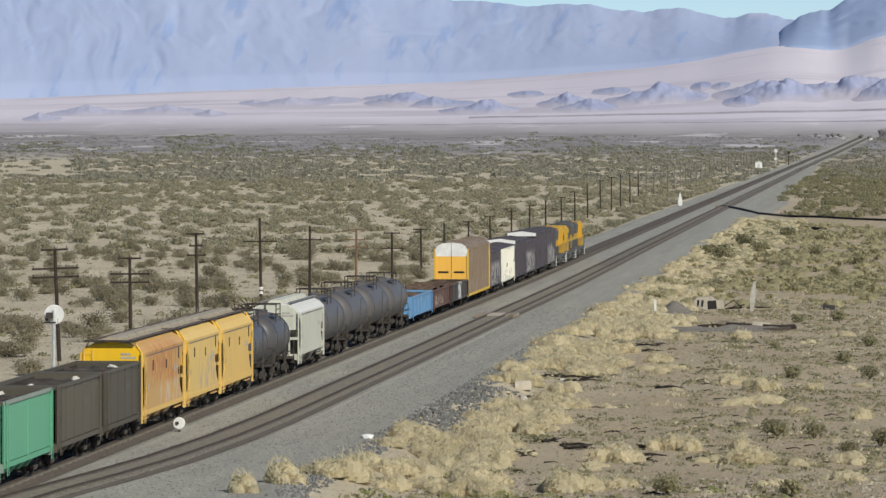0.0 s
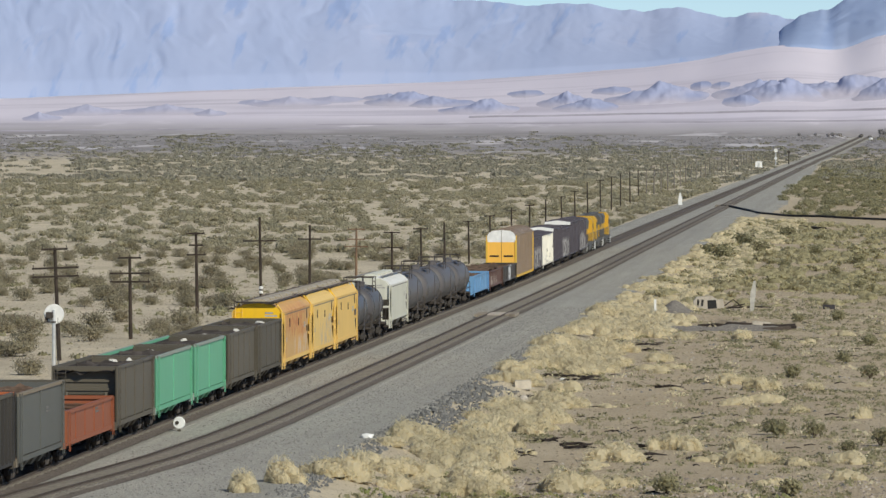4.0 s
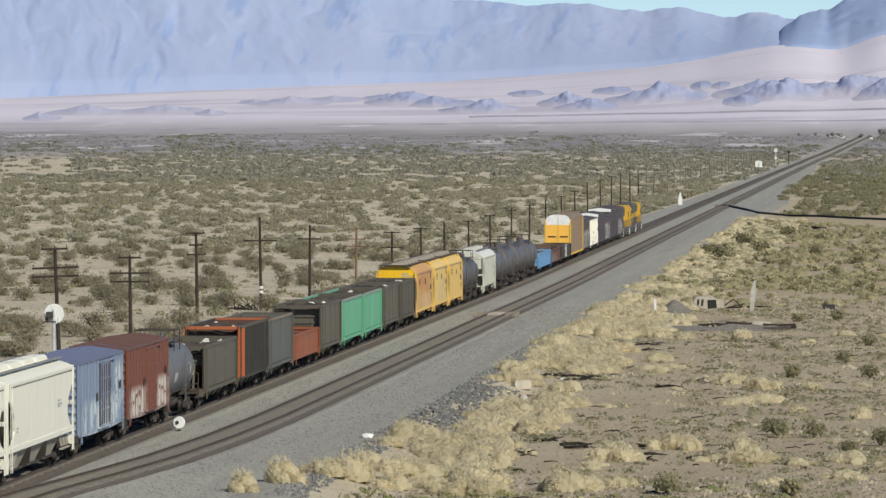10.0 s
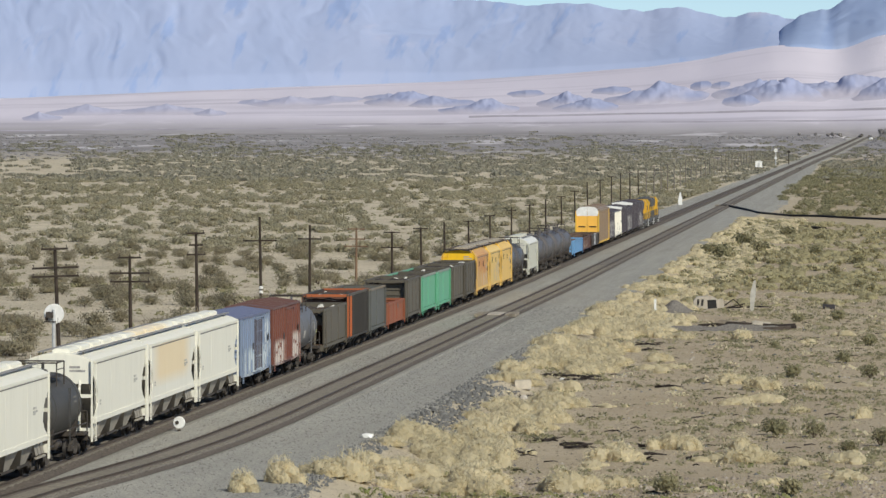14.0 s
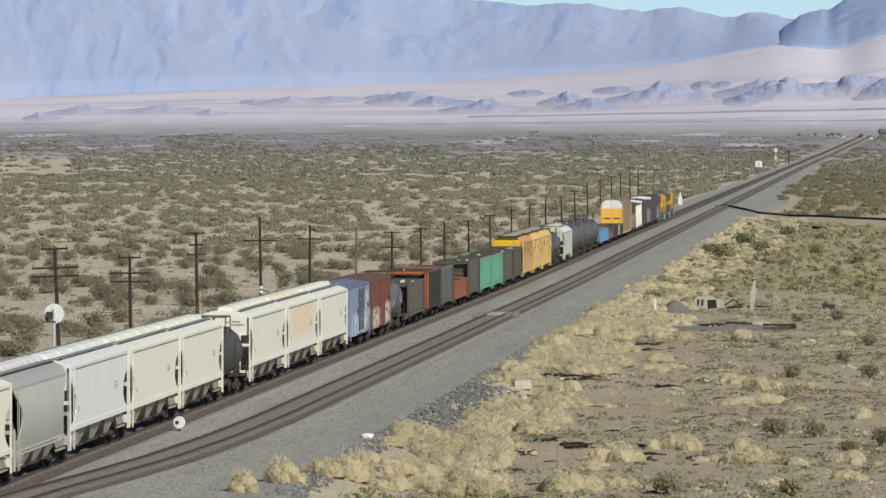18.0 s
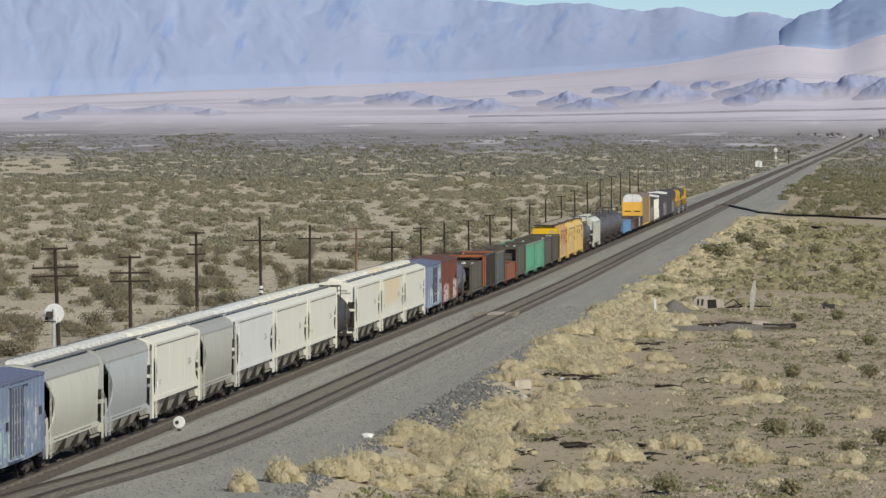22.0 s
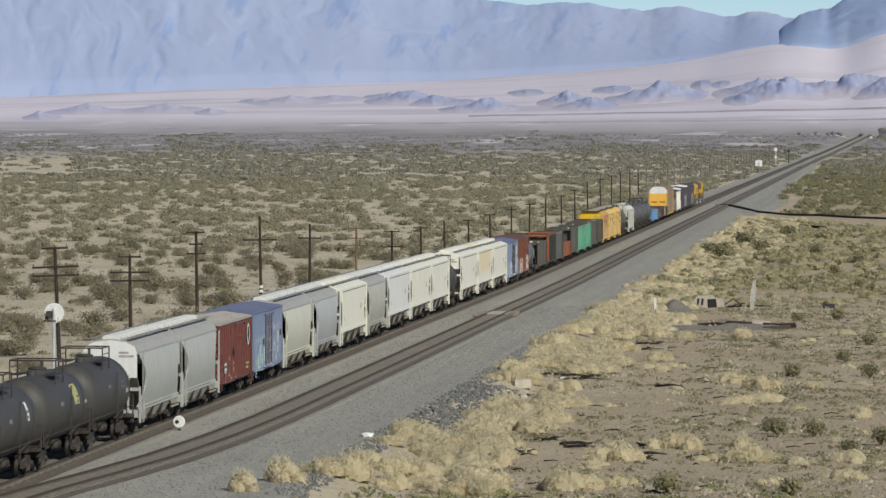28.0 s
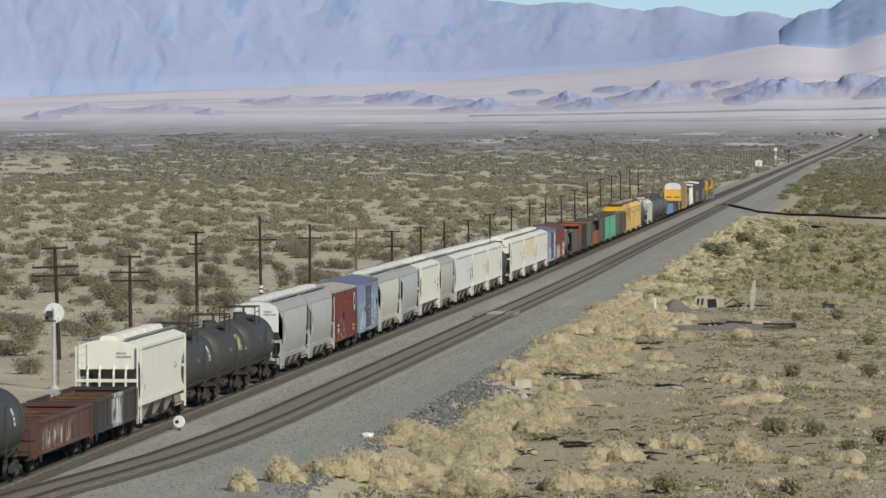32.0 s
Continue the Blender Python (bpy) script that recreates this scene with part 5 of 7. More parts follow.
P_CHORD = paint("dusty_chord", (0.105, 0.092, 0.072), 0.4, rusty=0.4)
P_TAN = paint("tan_dust_chord", (0.23, 0.185, 0.13), 0.4, rusty=0.4)
P_RUSTRED = paint("oxide_orange", (0.30, 0.095, 0.045), 0.3, rusty=0.3)
P_GONDBROWN = paint("oxide_brown_tagged", (0.118, 0.057, 0.042), 0.4, rusty=0.3, tags=[((0.55, 0.50, 0.44), -7, 3, 0.9, 2.0, 0.9, 0.52)])
P_GUNMETAL = paint("gunmetal", (0.115, 0.118, 0.108), 0.45, rusty=0.25)
P_ORANGE = paint("bright_orange", (0.44, 0.125, 0.045), 0.3, rusty=0.3)
P_GONDDARK = paint("dark_gondola_tagged", (0.055, 0.047, 0.042), 0.4, rusty=0.25, tags=[((0.75, 0.75, 0.76), -1.2, 2.6, 0.6, 3.0, 0.8, 0.42)])
P_BLUEGOND = paint("sky_blue", (0.15, 0.32, 0.54), 0.2, rusty=0.25)
P_BOXRED = paint("boxcar_red", (0.185, 0.068, 0.048), 0.35, rusty=0.15, tags=[((0.62, 0.59, 0.55), -7.4, -0.6, 0.7, 2.5, 1.1, 0.42), ((0.62, 0.59, 0.55), 2.6, 7.6, 0.8, 2.7, 1.2, 0.42)])
P_BOXRED2 = paint("boxcar_oxide", (0.17, 0.052, 0.043), 0.35, rusty=0.15, tags=[((0.52, 0.40, 0.26), -7.5, 0, 0.8, 2.4, 1.2, 0.58)])
P_BOXBLUE = paint("boxcar_blue", (0.215, 0.268, 0.375), 0.35, rusty=0.12, tags=[((0.52, 0.57, 0.58), -7.4, 7.4, 0.5, 2.6, 0.8, 0.44), ((0.55, 0.58, 0.58), 4.2, 7.2, 1.4, 4.0, 0.7, 0.47)])
P_BOXBLUE2 = paint("boxcar_blue_tagged", (0.205, 0.255, 0.37), 0.3, rusty=0.1, tags=[((0.42, 0.55, 0.50), -7.5, -1.0, 0.5, 3.0, 0.9, 0.46), ((0.55, 0.54, 0.53), -3, 7.5, 0.5, 3.6, 1.1, 0.5)])
P_BLUEROOF = paint("blue_roof", (0.15, 0.17, 0.265), 0.2, rusty=0.05)
P_REDROOF = paint("brown_roof", (0.15, 0.08, 0.07), 0.4, rusty=0.2)
P_GALVROOF = paint("galvanised_roof", (0.40, 0.37, 0.34), 0.4, rusty=0.3)
P_PLUM = paint("dark_plum", (0.085, 0.075, 0.09), 0.3, rusty=0.1)
P_PLUM_TAG = paint("dark_plum_tagged", (0.09, 0.08, 0.095), 0.3, rusty=0.1, tags=[((0.40, 0.39, 0.38), -8, 8, 0.7, 3.4, 0.6, 0.47)])
P_WHITEBOX = paint("white_boxcar", (0.78, 0.75, 0.66), 0.2, rusty=0.1, tags=[((0.25, 0.24, 0.25), -8, 8, 0.4, 2.3, 1.0, 0.56)])
P_WHITEROOF = paint("white_roof", (0.80, 0.79, 0.76), 0.15, rusty=0.05)

# ---- the train, from its head to its tail; places along the line at the start ----
for a, b, fl in ((641.8, 660.8, False), (622.3, 641.2, True), (603.0, 621.7, False)):
    locomotive("armour-yellow diesel locomotive with grey roof and white steps", a, b, fl)
boxcar("dark plum high boxcar with worn paint", 585.6, 602.0, P_PLUM_TAG, P_PLUM, 5.0)
boxcar("tall dark plum boxcar with smooth sides", 567.4, 585.0, P_PLUM, P_PLUM, 5.1, fascia=P_WHITEROOF)
boxcar("dark boxcar with pale sprayed tags", 551.6, 566.8, P_PLUM_TAG, P_PLUM, 4.55)
boxcar("dark plum boxcar with white end band", 535.3, 551.0, P_PLUM, P_PLUM, 4.95, fascia=P_WHITEROOF)
boxcar("white boxcar with grey tags low on its sides", 516.2, 534.6, P_WHITEBOX, P_PLUM, 4.6)
boxcar("dark slate boxcar with faint tags", 501.6, 515.6, P_PLUM_TAG, P_PLUM, 4.6)
autorack("enclosed brown autorack with orange and white end doors", 474.6, 500.8)
open_car("dark gondola with white tags", 455.0, 474.0, P_GONDDARK, 2.35, load=(2.1, M_SCRAP))
open_car("rusty brown gondola heaped with dirt", 436.8, 454.4, P_GONDBROWN, 2.4, load=(2.5, M_SCRAP))
open_car("sky-blue gondola with smooth sides", 417.3, 436.2, P_BLUEGOND, 2.45, ribs=6, load=(2.2, M_SCRAP))
for i in range(4):
    tank_car("slate-grey tank car with railed top platform", 351.8 + 16.25 * i, 351.8 + 16.25 * i + 15.6, P_SLATE, 1.52, 2.55, band=P_BLACK)
covered_hopper("cream short covered hopper with slatted end", 336.2, 351.2, P_CREAM, P_HOPROOF, height=4.5, bays=2)
tank_car("glossy slate tank car with dark band", 323.4, 334.6, P_GLOSS, 1.38, 2.42, band=P_BLACK)
tank_car("glossy dark tank car beside the yellow hoppers", 311.9, 322.8, P_GLOSS, 1.38, 2.42, band=P_BLACK)
for a, b, m in ((296.4, 311.3, P_YELLOW), (281.2, 295.8, P_YELLOW_GREY), (264.6, 280.5, P_YELLOW_TAG)):
    covered_hopper("faded yellow covered hopper with weathered grey roof", a, b, m, P_YELLOW_ROOF, height=4.62, trim=P_YELLOW, dark_roof=True, end_mat=P_YELLOW_END, bot=1.12)
open_car("sooty dark brown open hopper", 251.0, 263.7, P_COAL, 3.6, "hopper", 5, chord_mat=P_CHORD, lumps=3, inner=M_DARKIN, load=(3.0, M_DARKIN), name="open_hopper_car")
open_car("worn dark brown open hopper", 236.8, 250.3, P_COAL2, 3.6, "hopper", 5, chord_mat=P_CHORD, lumps=3, inner=M_DARKIN, load=(3.1, M_DARKIN), name="open_hopper_car")
open_car("mint-green open hopper with dusty top edge", 222.2, 235.5, P_GREEN, 3.6, "hopper", 2, chord_mat=P_MINTEDGE, lumps=4, inner=M_DARKIN, load=(3.0, M_DARKIN), name="open_hopper_car")
open_car("mint-green open hopper, rear of the pair", 207.0, 221.2, P_GREEN, 3.6, "hopper", 2, chord_mat=P_MINTEDGE, lumps=3, inner=M_DARKIN, load=(3.0, M_DARKIN), name="open_hopper_car")
open_car("dark brown open hopper with sloped end", 193.0, 206.2, P_COAL2, 3.65, "hopper", 4, chord_mat=P_CHORD, lumps=3, inner=M_DARKIN, load=(3.0, M_DARKIN), name="open_hopper_car")
open_car("low oxide-orange gondola with dented rim", 177.0, 192.0, P_RUSTRED, 2.35, ribs=5, load=(1.9, M_SCRAP))
open_car("gunmetal grey open hopper with tan edges", 163.4, 176.4, P_GUNMETAL, 3.75, "hopper", 2, chord_mat=P_TAN, load=(3.3, M_SCRAP), name="open_hopper_car")
open_car("black ribbed hopper with bright orange end posts", 148.2, 162.7, P_JET, 3.85, "hopper", 14, chord_mat=P_COAL, rib_mat=P_JET, end_mat=P_GONDBROWN, rib_depth=0.14, hot_posts=P_ORANGE, lumps=3, load=(3.4, M_DARKIN), name="open_hopper_car")
open_car("dark brown open hopper with white lettering", 132.6, 147.6, P_COAL2, 3.35, "hopper", 3, lumps=9, load=(2.9, M_DARKIN), name="open_hopper_car")
tank_car("grey tank car with stained shell", 119.4, 131.6, P_TANKGREY, 1.42, 2.42, mark=[(-3.6, -0.35, 1.2, 0.34, M_STENCIL), (2.4, -0.2, 0.5, 0.4, M_STENCIL), (3.6, -0.3, 0.8, 0.16, M_YMARK), (-0.8, 0.0, 0.3, 0.4, M_STENCIL_G), (2.2, -0.75, 1.4, 0.12, M_STENCIL_W)])
boxcar("brown-red boxcar with white tags low on its sides", 103.3, 118.7, P_BOXRED, P_REDROOF, 4.55, 0.1)
boxcar("faded blue boxcar with pale tags", 87.4, 102.2, P_BOXBLUE, P_BLUEROOF, 4.5, 0.1, double=True, rod_mat=P_PLUM)
covered_hopper("cream covered hopper with long roof hatches", 67.5, 85.8, P_CREAM_WARM, P_CREAM_WARM)
covered_hopper("cream covered hopper with rust-stained flank", 48.3, 66.9, P_CREAM_RUST, P_CREAM_WARM)
covered_hopper("dirty white covered hopper beside a tank", 29.3, 47.7, P_CREAM_WARM, P_CREAM_WARM)
tank_car("short sooty black tank car between hoppers", 16.9, 28.7, P_BLACK, 1.4, 2.42)
covered_hopper("cream covered hopper behind the black tank", -1.7, 16.3, P_CREAM_WARM, P_CREAM_WARM)
covered_hopper("cream covered hopper with pale roof", -20.7, -2.2, P_CREAM_WARM, P_CREAM_WARM)
covered_hopper("clean white covered hopper with smooth sides", -39.8, -21.2, P_WHITE, P_WHITE)
covered_hopper("light grey round-sided covered hopper", -55.5, -40.3, P_GREY, P_DUSTROOF, "round")
covered_hopper("off-white covered hopper with dark grating", -74.6, -56.4, P_CREAM_WARM, P_CREAM_WARM)
covered_hopper("blue-grey round-sided covered hopper", -91.0, -75.4, P_BLUEGREY, P_DUSTROOF, "round")
covered_hopper("pale cream bulging covered hopper", -109.0, -92.2, P_CREAM, P_DUSTROOF, "round")
boxcar("blue boxcar with colourful tags", -124.8, -109.6, P_BOXBLUE2, P_BLUEROOF, 4.55, -0.05, double=True, rod_mat=P_PLUM)
red = boxcar("oxide-red boxcar with weathered grey roof", -141.0, -125.6, P_BOXRED2, P_GALVROOF, 4.45, 0.15)
part("emblem", Shape().lathe((1.56, 5.6, 3.25), 0, [(0.0, 0.42), (0.012, 0.42), (0.012, 0.62), (0.0, 0.62)], 24), M_STENCIL_W, red, "white painted ring")
lettering(red, 1.562, -5.6, 1.9, [(0.9, 0.16), (1.0, 0.16), (0.8, 0.12)], M_STENCIL_W)
lettering(red, 1.562, 4.4, 1.6, [(1.4, 0.14), (1.2, 0.14)], M_YMARK)
covered_hopper("pale grey round-sided covered hopper", -156.7, -141.4, P_PALEGREY, P_DUSTROOF, "round")
covered_hopper("pale grey covered hopper with pale hatches", -172.9, -157.2, P_PALEGREY, P_DUSTROOF, "round", end_mat=P_WHITE)
for i, mk in enumerate(([(2.6, 0.02, 0.55, 0.55, M_STENCIL_W), (-2.2, 0.1, 0.8, 0.12, M_STENCIL_G)], [(1.6, 0.05, 1.5, 0.62), (-2.4, 0.12, 0.9, 0.12, M_STENCIL_G), (4.4, 0.0, 0.9, 0.1, M_STENCIL)], [(3.6, -0.1, 1.0, 0.14, M_STENCIL), (-1.8, 0.2, 0.7, 0.1, M_STENCIL_G)])):
    tank_car("black tank car with railed platform", -217.3 + 14.5 * i, -217.3 + 14.5 * i + 13.9, P_BLACK, 1.5, 2.4, mark=mk)
covered_hopper("cream covered hopper with open end frame", -236.2, -218.2, P_CREAM_WARM, P_CREAM_WARM)
tagged_car = open_car("dark gondola with white tag and rusty inside", -251.5, -236.7, P_GONDDARK, 2.35, ribs=9, inner=M_OCHRE, end_mat=P_GONDBROWN, load=(1.5, M_SCRAP))
for k in range(9):
    part("chalk_mark", Shape().box(-1.2 + 0.27 * k, -1.13 + 0.27 * k, 7.1, 7.112, 1.98, 2.17), M_STENCIL_G, tagged_car, "white chalked mark")
open_car("rusty brown gondola with pale tag", -268.2, -251.8, P_GONDBROWN, 2.3, ribs=9, inner=M_OCHRE, load=(1.4, M_SCRAP))
tank_car("black tank car at the tail", -284.0, -268.9, P_BLACK, 1.5, 2.4, mark=[(2.6, 0.0, 0.4, 0.5, M_STENCIL_W)])

# ---- vegetation ----
def fountain(rng, count, w, h, width, length):
    """A rounded dry brush of many thin blades that spray out from its foot."""
    a = rng.uniform(0, 2 * np.pi, count)
    b = np.arcsin(rng.uniform(0.02, 1, count))
    ph = rng.uniform(0, 6, 3)
    lob = 1 + 0.2 * np.sin(3 * a + ph[0]) + 0.14 * np.sin(5 * a + ph[1]) + 0.12 * np.sin(4 * b + ph[2])
    d = np.stack([np.cos(b) * np.cos(a) * w / 2, np.cos(b) * np.sin(a) * w / 2, np.sin(b) * h], 1) * lob[:, None]
    tip = rng.uniform(0.55, 1.05, count)[:, None]
    end = d * tip
    way = d / (np.linalg.norm(d, axis=1)[:, None] + 1e-6) + rng.normal(0, 0.45, (count, 3))
    way /= np.linalg.norm(way, axis=1)[:, None]
    ln = length * rng.uniform(0.6, 1.3, count)[:, None]
    start = end - way * np.minimum(ln, np.linalg.norm(end, axis=1)[:, None])
    start[:, 2] = np.maximum(start[:, 2], 0)
    t = np.cross(way, rng.normal(0, 1, (count, 3)))
    t /= np.linalg.norm(t, axis=1)[:, None] + 1e-9
    wd = width * rng.uniform(0.6, 1.4, count)[:, None]
    return np.stack([start - t * wd, start + t * wd, end + t * wd * 0.5, end - t * wd * 0.5], 1)


def dome(rng, n, w, h):
    """Lumpy dome as a net of small quads, base at the origin."""
    u = np.linspace(0, 2 * np.pi, n * 2 + 1)
    v = np.linspace(0, np.pi / 2, n // 2 + 1)
    U, V = np.meshgrid(u, v)
    p = rng.uniform(0, 6.28, 6)
    lump = 1 + 0.10 * np.sin(2 * U + p[0]) * np.cos(V) + 0.09 * np.sin(4 * U + p[1]) * np.sin(3 * V + p[2]) * np.cos(V) + 0.06 * np.sin(9 * U + p[3]) * np.sin(7 * V + p[4]) * np.cos(V)
    P = np.stack([np.cos(V) * np.cos(U) * w / 2 * lump, np.cos(V) * np.sin(U) * w / 2 * lump, np.sin(V) ** 0.85 * h * lump], -1)
    P[:, :-1] += rng.normal(0, 0.02, P[:, :-1].shape) * w
    P[:, -1] = P[:, 0]
    return np.stack([P[:-1, :-1], P[:-1, 1:], P[1:, 1:], P[1:, :-1]], 2).reshape(-1, 4, 3)


def mound(rng, n, blades, w, h, width):
    """A soft rounded cushion of dry brush: one to three domes with a fuzz of short blades over them."""
    out = []
    lobes = int(rng.integers(2, 5))
    for i in range(lobes):
        k = 1.0 if i == 0 else rng.uniform(0.45, 0.85)
        a = rng.uniform(0, 6.28)
        off = np.array([math.cos(a), math.sin(a), 0.0]) * (0 if i == 0 else w * rng.uniform(0.35, 0.6))
        out.append(dome(rng, n, w * 0.84 * k, h * 0.88 * k) + off)
        out.append(fountain(rng, int(blades * k), w * 1.02 * k, h * 1.0 * k, width, 0.2) + off)
    return np.concatenate(out)


def leaf_cloud(rng, count, w, h, size, form):
    """Leaf clumps of one bush as quads, base at the origin; form: 'creosote' opens upwards, 'tuft' is a rounded cushion."""
    a = rng.uniform(0, 2 * np.pi, count)
    if form == "creosote":
        lobes = rng.integers(3, 6)
        la = rng.uniform(0, 2 * np.pi, lobes)
        lh = rng.uniform(0.55, 1.0, lobes)
        lr = rng.uniform(0.15, 0.62, lobes)
        k = rng.integers(0, lobes, count)
        u = rng.normal(0, 1, (count, 3))
        u /= np.linalg.norm(u, axis=1)[:, None]
        u *= rng.uniform(0.3, 1.15, count)[:, None] ** 0.7
        c = np.stack([lr[k] * np.cos(la[k]) * 0.5 + u[:, 0] * 0.31, lr[k] * np.sin(la[k]) * 0.5 + u[:, 1] * 0.31, lh[k] * 0.62 + u[:, 2] * 0.34], 1)
        c[:, 2] = np.clip(c[:, 2], 0.04, 1.1)
        P = c * np.array([w, w, h])
    else:
        b = np.arccos(rng.uniform(0, 1, count))
        wob = 1 + 0.22 * np.sin(3 * a + rng.uniform(0, 6)) + 0.15 * np.sin(5 * a + rng.uniform(0, 6))
        rad = rng.uniform(0.86, 1.04, count) * wob
        P = np.stack([rad * np.sin(b) * np.cos(a) * w / 2, rad * np.sin(b) * np.sin(a) * w / 2, rad * np.cos(b) * h], 1)
    n = rng.normal(0, 1, (count, 3))
    up = P - np.array([0, 0, h * 0.15])
    n = n * (0.75 if form == "creosote" else 0.4) + up / (np.linalg.norm(up, axis=1)[:, None] + 1e-6) * 1.2
    n /= np.linalg.norm(n, axis=1)[:, None]
    t = np.cross(n, rng.normal(0, 1, (count, 3)))
    t /= np.linalg.norm(t, axis=1)[:, None] + 1e-9
    b2 = np.cross(n, t)
    s = size * rng.uniform(0.6, 1.4, count)[:, None]
    ratio = 0.62 if form == "creosote" else 0.5
    return np.stack([P - t * s - b2 * s * ratio, P + t * s - b2 * s * ratio, P + t * s * 0.7 + b2 * s * ratio, P - t * s * 0.7 + b2 * s * ratio], 1)


def quads_mesh(name, Q, mat):
    Q = np.asarray(Q, np.float32).reshape(-1, 4, 3)
    me = bpy.data.meshes.new(name)
    me.vertices.add(len(Q) * 4)
    me.vertices.foreach_set("co", Q.ravel())
    me.loops.add(len(Q) * 4)
    me.loops.foreach_set("vertex_index", np.arange(len(Q) * 4, dtype=np.int32))
    me.polygons.add(len(Q))
    me.polygons.foreach_set("loop_start", (np.arange(len(Q)) * 4).astype(np.int32))
    me.update(calc_edges=True)
    me.materials.append(mat)
    return me


def spread(rng, count, y0, y1, left, right, power=1.0):
    """Random places over a wedge seen from the bluff: y between y0 and y1, x between left(y) and right(y)."""
    y = np.sqrt(rng.uniform(y0 ** 2, y1 ** 2, count)) if power == 1 else rng.uniform(y0, y1, count)
    lo, hi = left(y), right(y)
    return lo + (hi - lo) * rng.uniform(0, 1, count), y


def clumpy(x, y, s, seed):
    return wave(x, y, s, seed) * 0.6 + wave(x + 13, y - 7, s * 0.37, seed + 1) * 0.4


def stuff(name, mat, label, rng, variants, x, y, scale):
    """All plants of a kind too many to count, as one mesh."""
    out = []
    k = rng.integers(0, len(variants), len(x))
    ang = rng.uniform(0, 2 * np.pi, len(x))
    z = ground_z(x, y) - 0.04
    for i, v in enumerate(variants):
        m = np.where(k == i)[0]
        if not len(m):
            continue
        c, s = np.cos(ang[m])[:, None, None], np.sin(ang[m])[:, None, None]
        V = v[None] * scale[m][:, None, None, None]
        X = V[..., 0] * c - V[..., 1] * s + x[m][:, None, None]
        Y = V[..., 0] * s + V[..., 1] * c + y[m][:, None, None]
        Zz = V[..., 2] + z[m][:, None, None]
        out.append(np.stack([X, Y, Zz], -1).reshape(-1, 4, 3))
    return tagged(new(name, quads_mesh(name, np.concatenate(out), mat)), label, name.replace("_", " "), "", "stuff")


def bush_things(name, label, category, group, mat, rng, clouds, places, twig=False, reach=1.0):
    """Plants near enough to be told apart, each a thing with its foliage and stems."""
    protos = []
    for q in clouds:
        me = quads_mesh("foliage", q, mat)
        st = Shape()
        top = q.reshape(-1, 3)
        hh = top[:, 2].max()
        for i in range(7):
            a = 6.2832 * i / 7 + rng.uniform(-0.3, 0.3)
            ww = (top[:, 0].max() - top[:, 0].min()) * 0.33 * reach
            mid = (math.cos(a) * ww * 0.45, math.sin(a) * ww * 0.45, hh * 0.45)
            st.rod((0, 0, -0.05), mid, 0.03, 0.02, 4).rod(mid, (math.cos(a + 0.3) * ww, math.sin(a + 0.3) * ww, hh * reach * rng.uniform(0.75, 0.98)), 0.02, 0.008, 4)
        protos.append((me, st.mesh("stem", M_TWIG)))
    for x, y, s in places:
        me, st = protos[int(rng.integers(0, len(protos)))]
        ob = thing(name, label, category, group, pose(x, y, ground_at(x, y) - 0.03, 0, 0, float(rng.uniform(0, 360))) @ Matrix.Scale(s, 4))
        part("foliage", me, None, ob)
        if twig:
            part("stem", st, None, ob)


rng = np.random.default_rng(7)
edge_l = lambda y: -0.186 * y
near_l = []
for _ in range(7):
    w_, h_ = rng.uniform(2.4, 3.6), rng.uniform(1.1, 1.7)
    near_l.append(np.concatenate([leaf_cloud(rng, 760, w_ * 0.9, h_, 0.07, "creosote"), fountain(rng, 300, w_ * 0.95, h_ * 1.02, 0.02, 0.4)]))
mid_l = []
for _ in range(8):
    w_, h_ = rng.uniform(2.8, 5.0), rng.uniform(1.1, 1.7)
    mid_l.append(np.concatenate([leaf_cloud(rng, 170, w_ * 0.9, h_, 0.17, "creosote"), fountain(rng, 70, w_, h_, 0.06, 0.5)]))
far_l = [leaf_cloud(rng, 46, rng.uniform(4.5, 8.0), rng.uniform(0.8, 1.3), 0.42, "creosote") for _ in range(8)]

# creosote on the plain beyond the poles
x, y = spread(rng, 420, 335, 800, edge_l, lambda y: np.full_like(y, -49.0))
keep = (clumpy(x, y, 23.0, 4.0) + rng.uniform(-0.5, 0.5, len(x)) > -0.18 + 0.42 * (y < 490)) & ~((np.abs(x + 66) < 6) & (np.abs(y - 545) < 45)) & (x < -51.5 - 2 * np.sin(y / 9))
order = np.argsort(y[keep])[:230]
bush_things("creosote_bush", "olive-grey creosote bush with bare stems on sandy ground", "bush", "creosote bushes on the plain", M_CREOSOTE_NEAR, rng, near_l,
            [(-64.6, 388.0, 1.0), (-62.9, 369.0, 0.75)] + [(float(x[keep][i]), float(y[keep][i]), float(rng.uniform(0.65, 1.15))) for i in order], True)
X, Y, S, = [], [], []
x, y = spread(rng, 2150, 760, 1640, edge_l, lambda y: main_x(y) - 6.5)
keep = clumpy(x, y, 37.0, 6.0) + rng.uniform(-0.7, 0.7, len(x)) > -0.2
stuff("creosote_scrub", M_CREOSOTE, "olive-grey creosote scrub spread over the plain", rng, mid_l, x[keep], y[keep], rng.uniform(0.7, 1.2, keep.sum()))
x, y = spread(rng, 8600, 1580, 3640, edge_l, lambda y: np.where(y < 99999, 0.02 * y, 0))
gap = (x < main_x(y) - 6) | (x > main_x(y) + 19 - 7.5 * smooth01(1800, 2500, y))
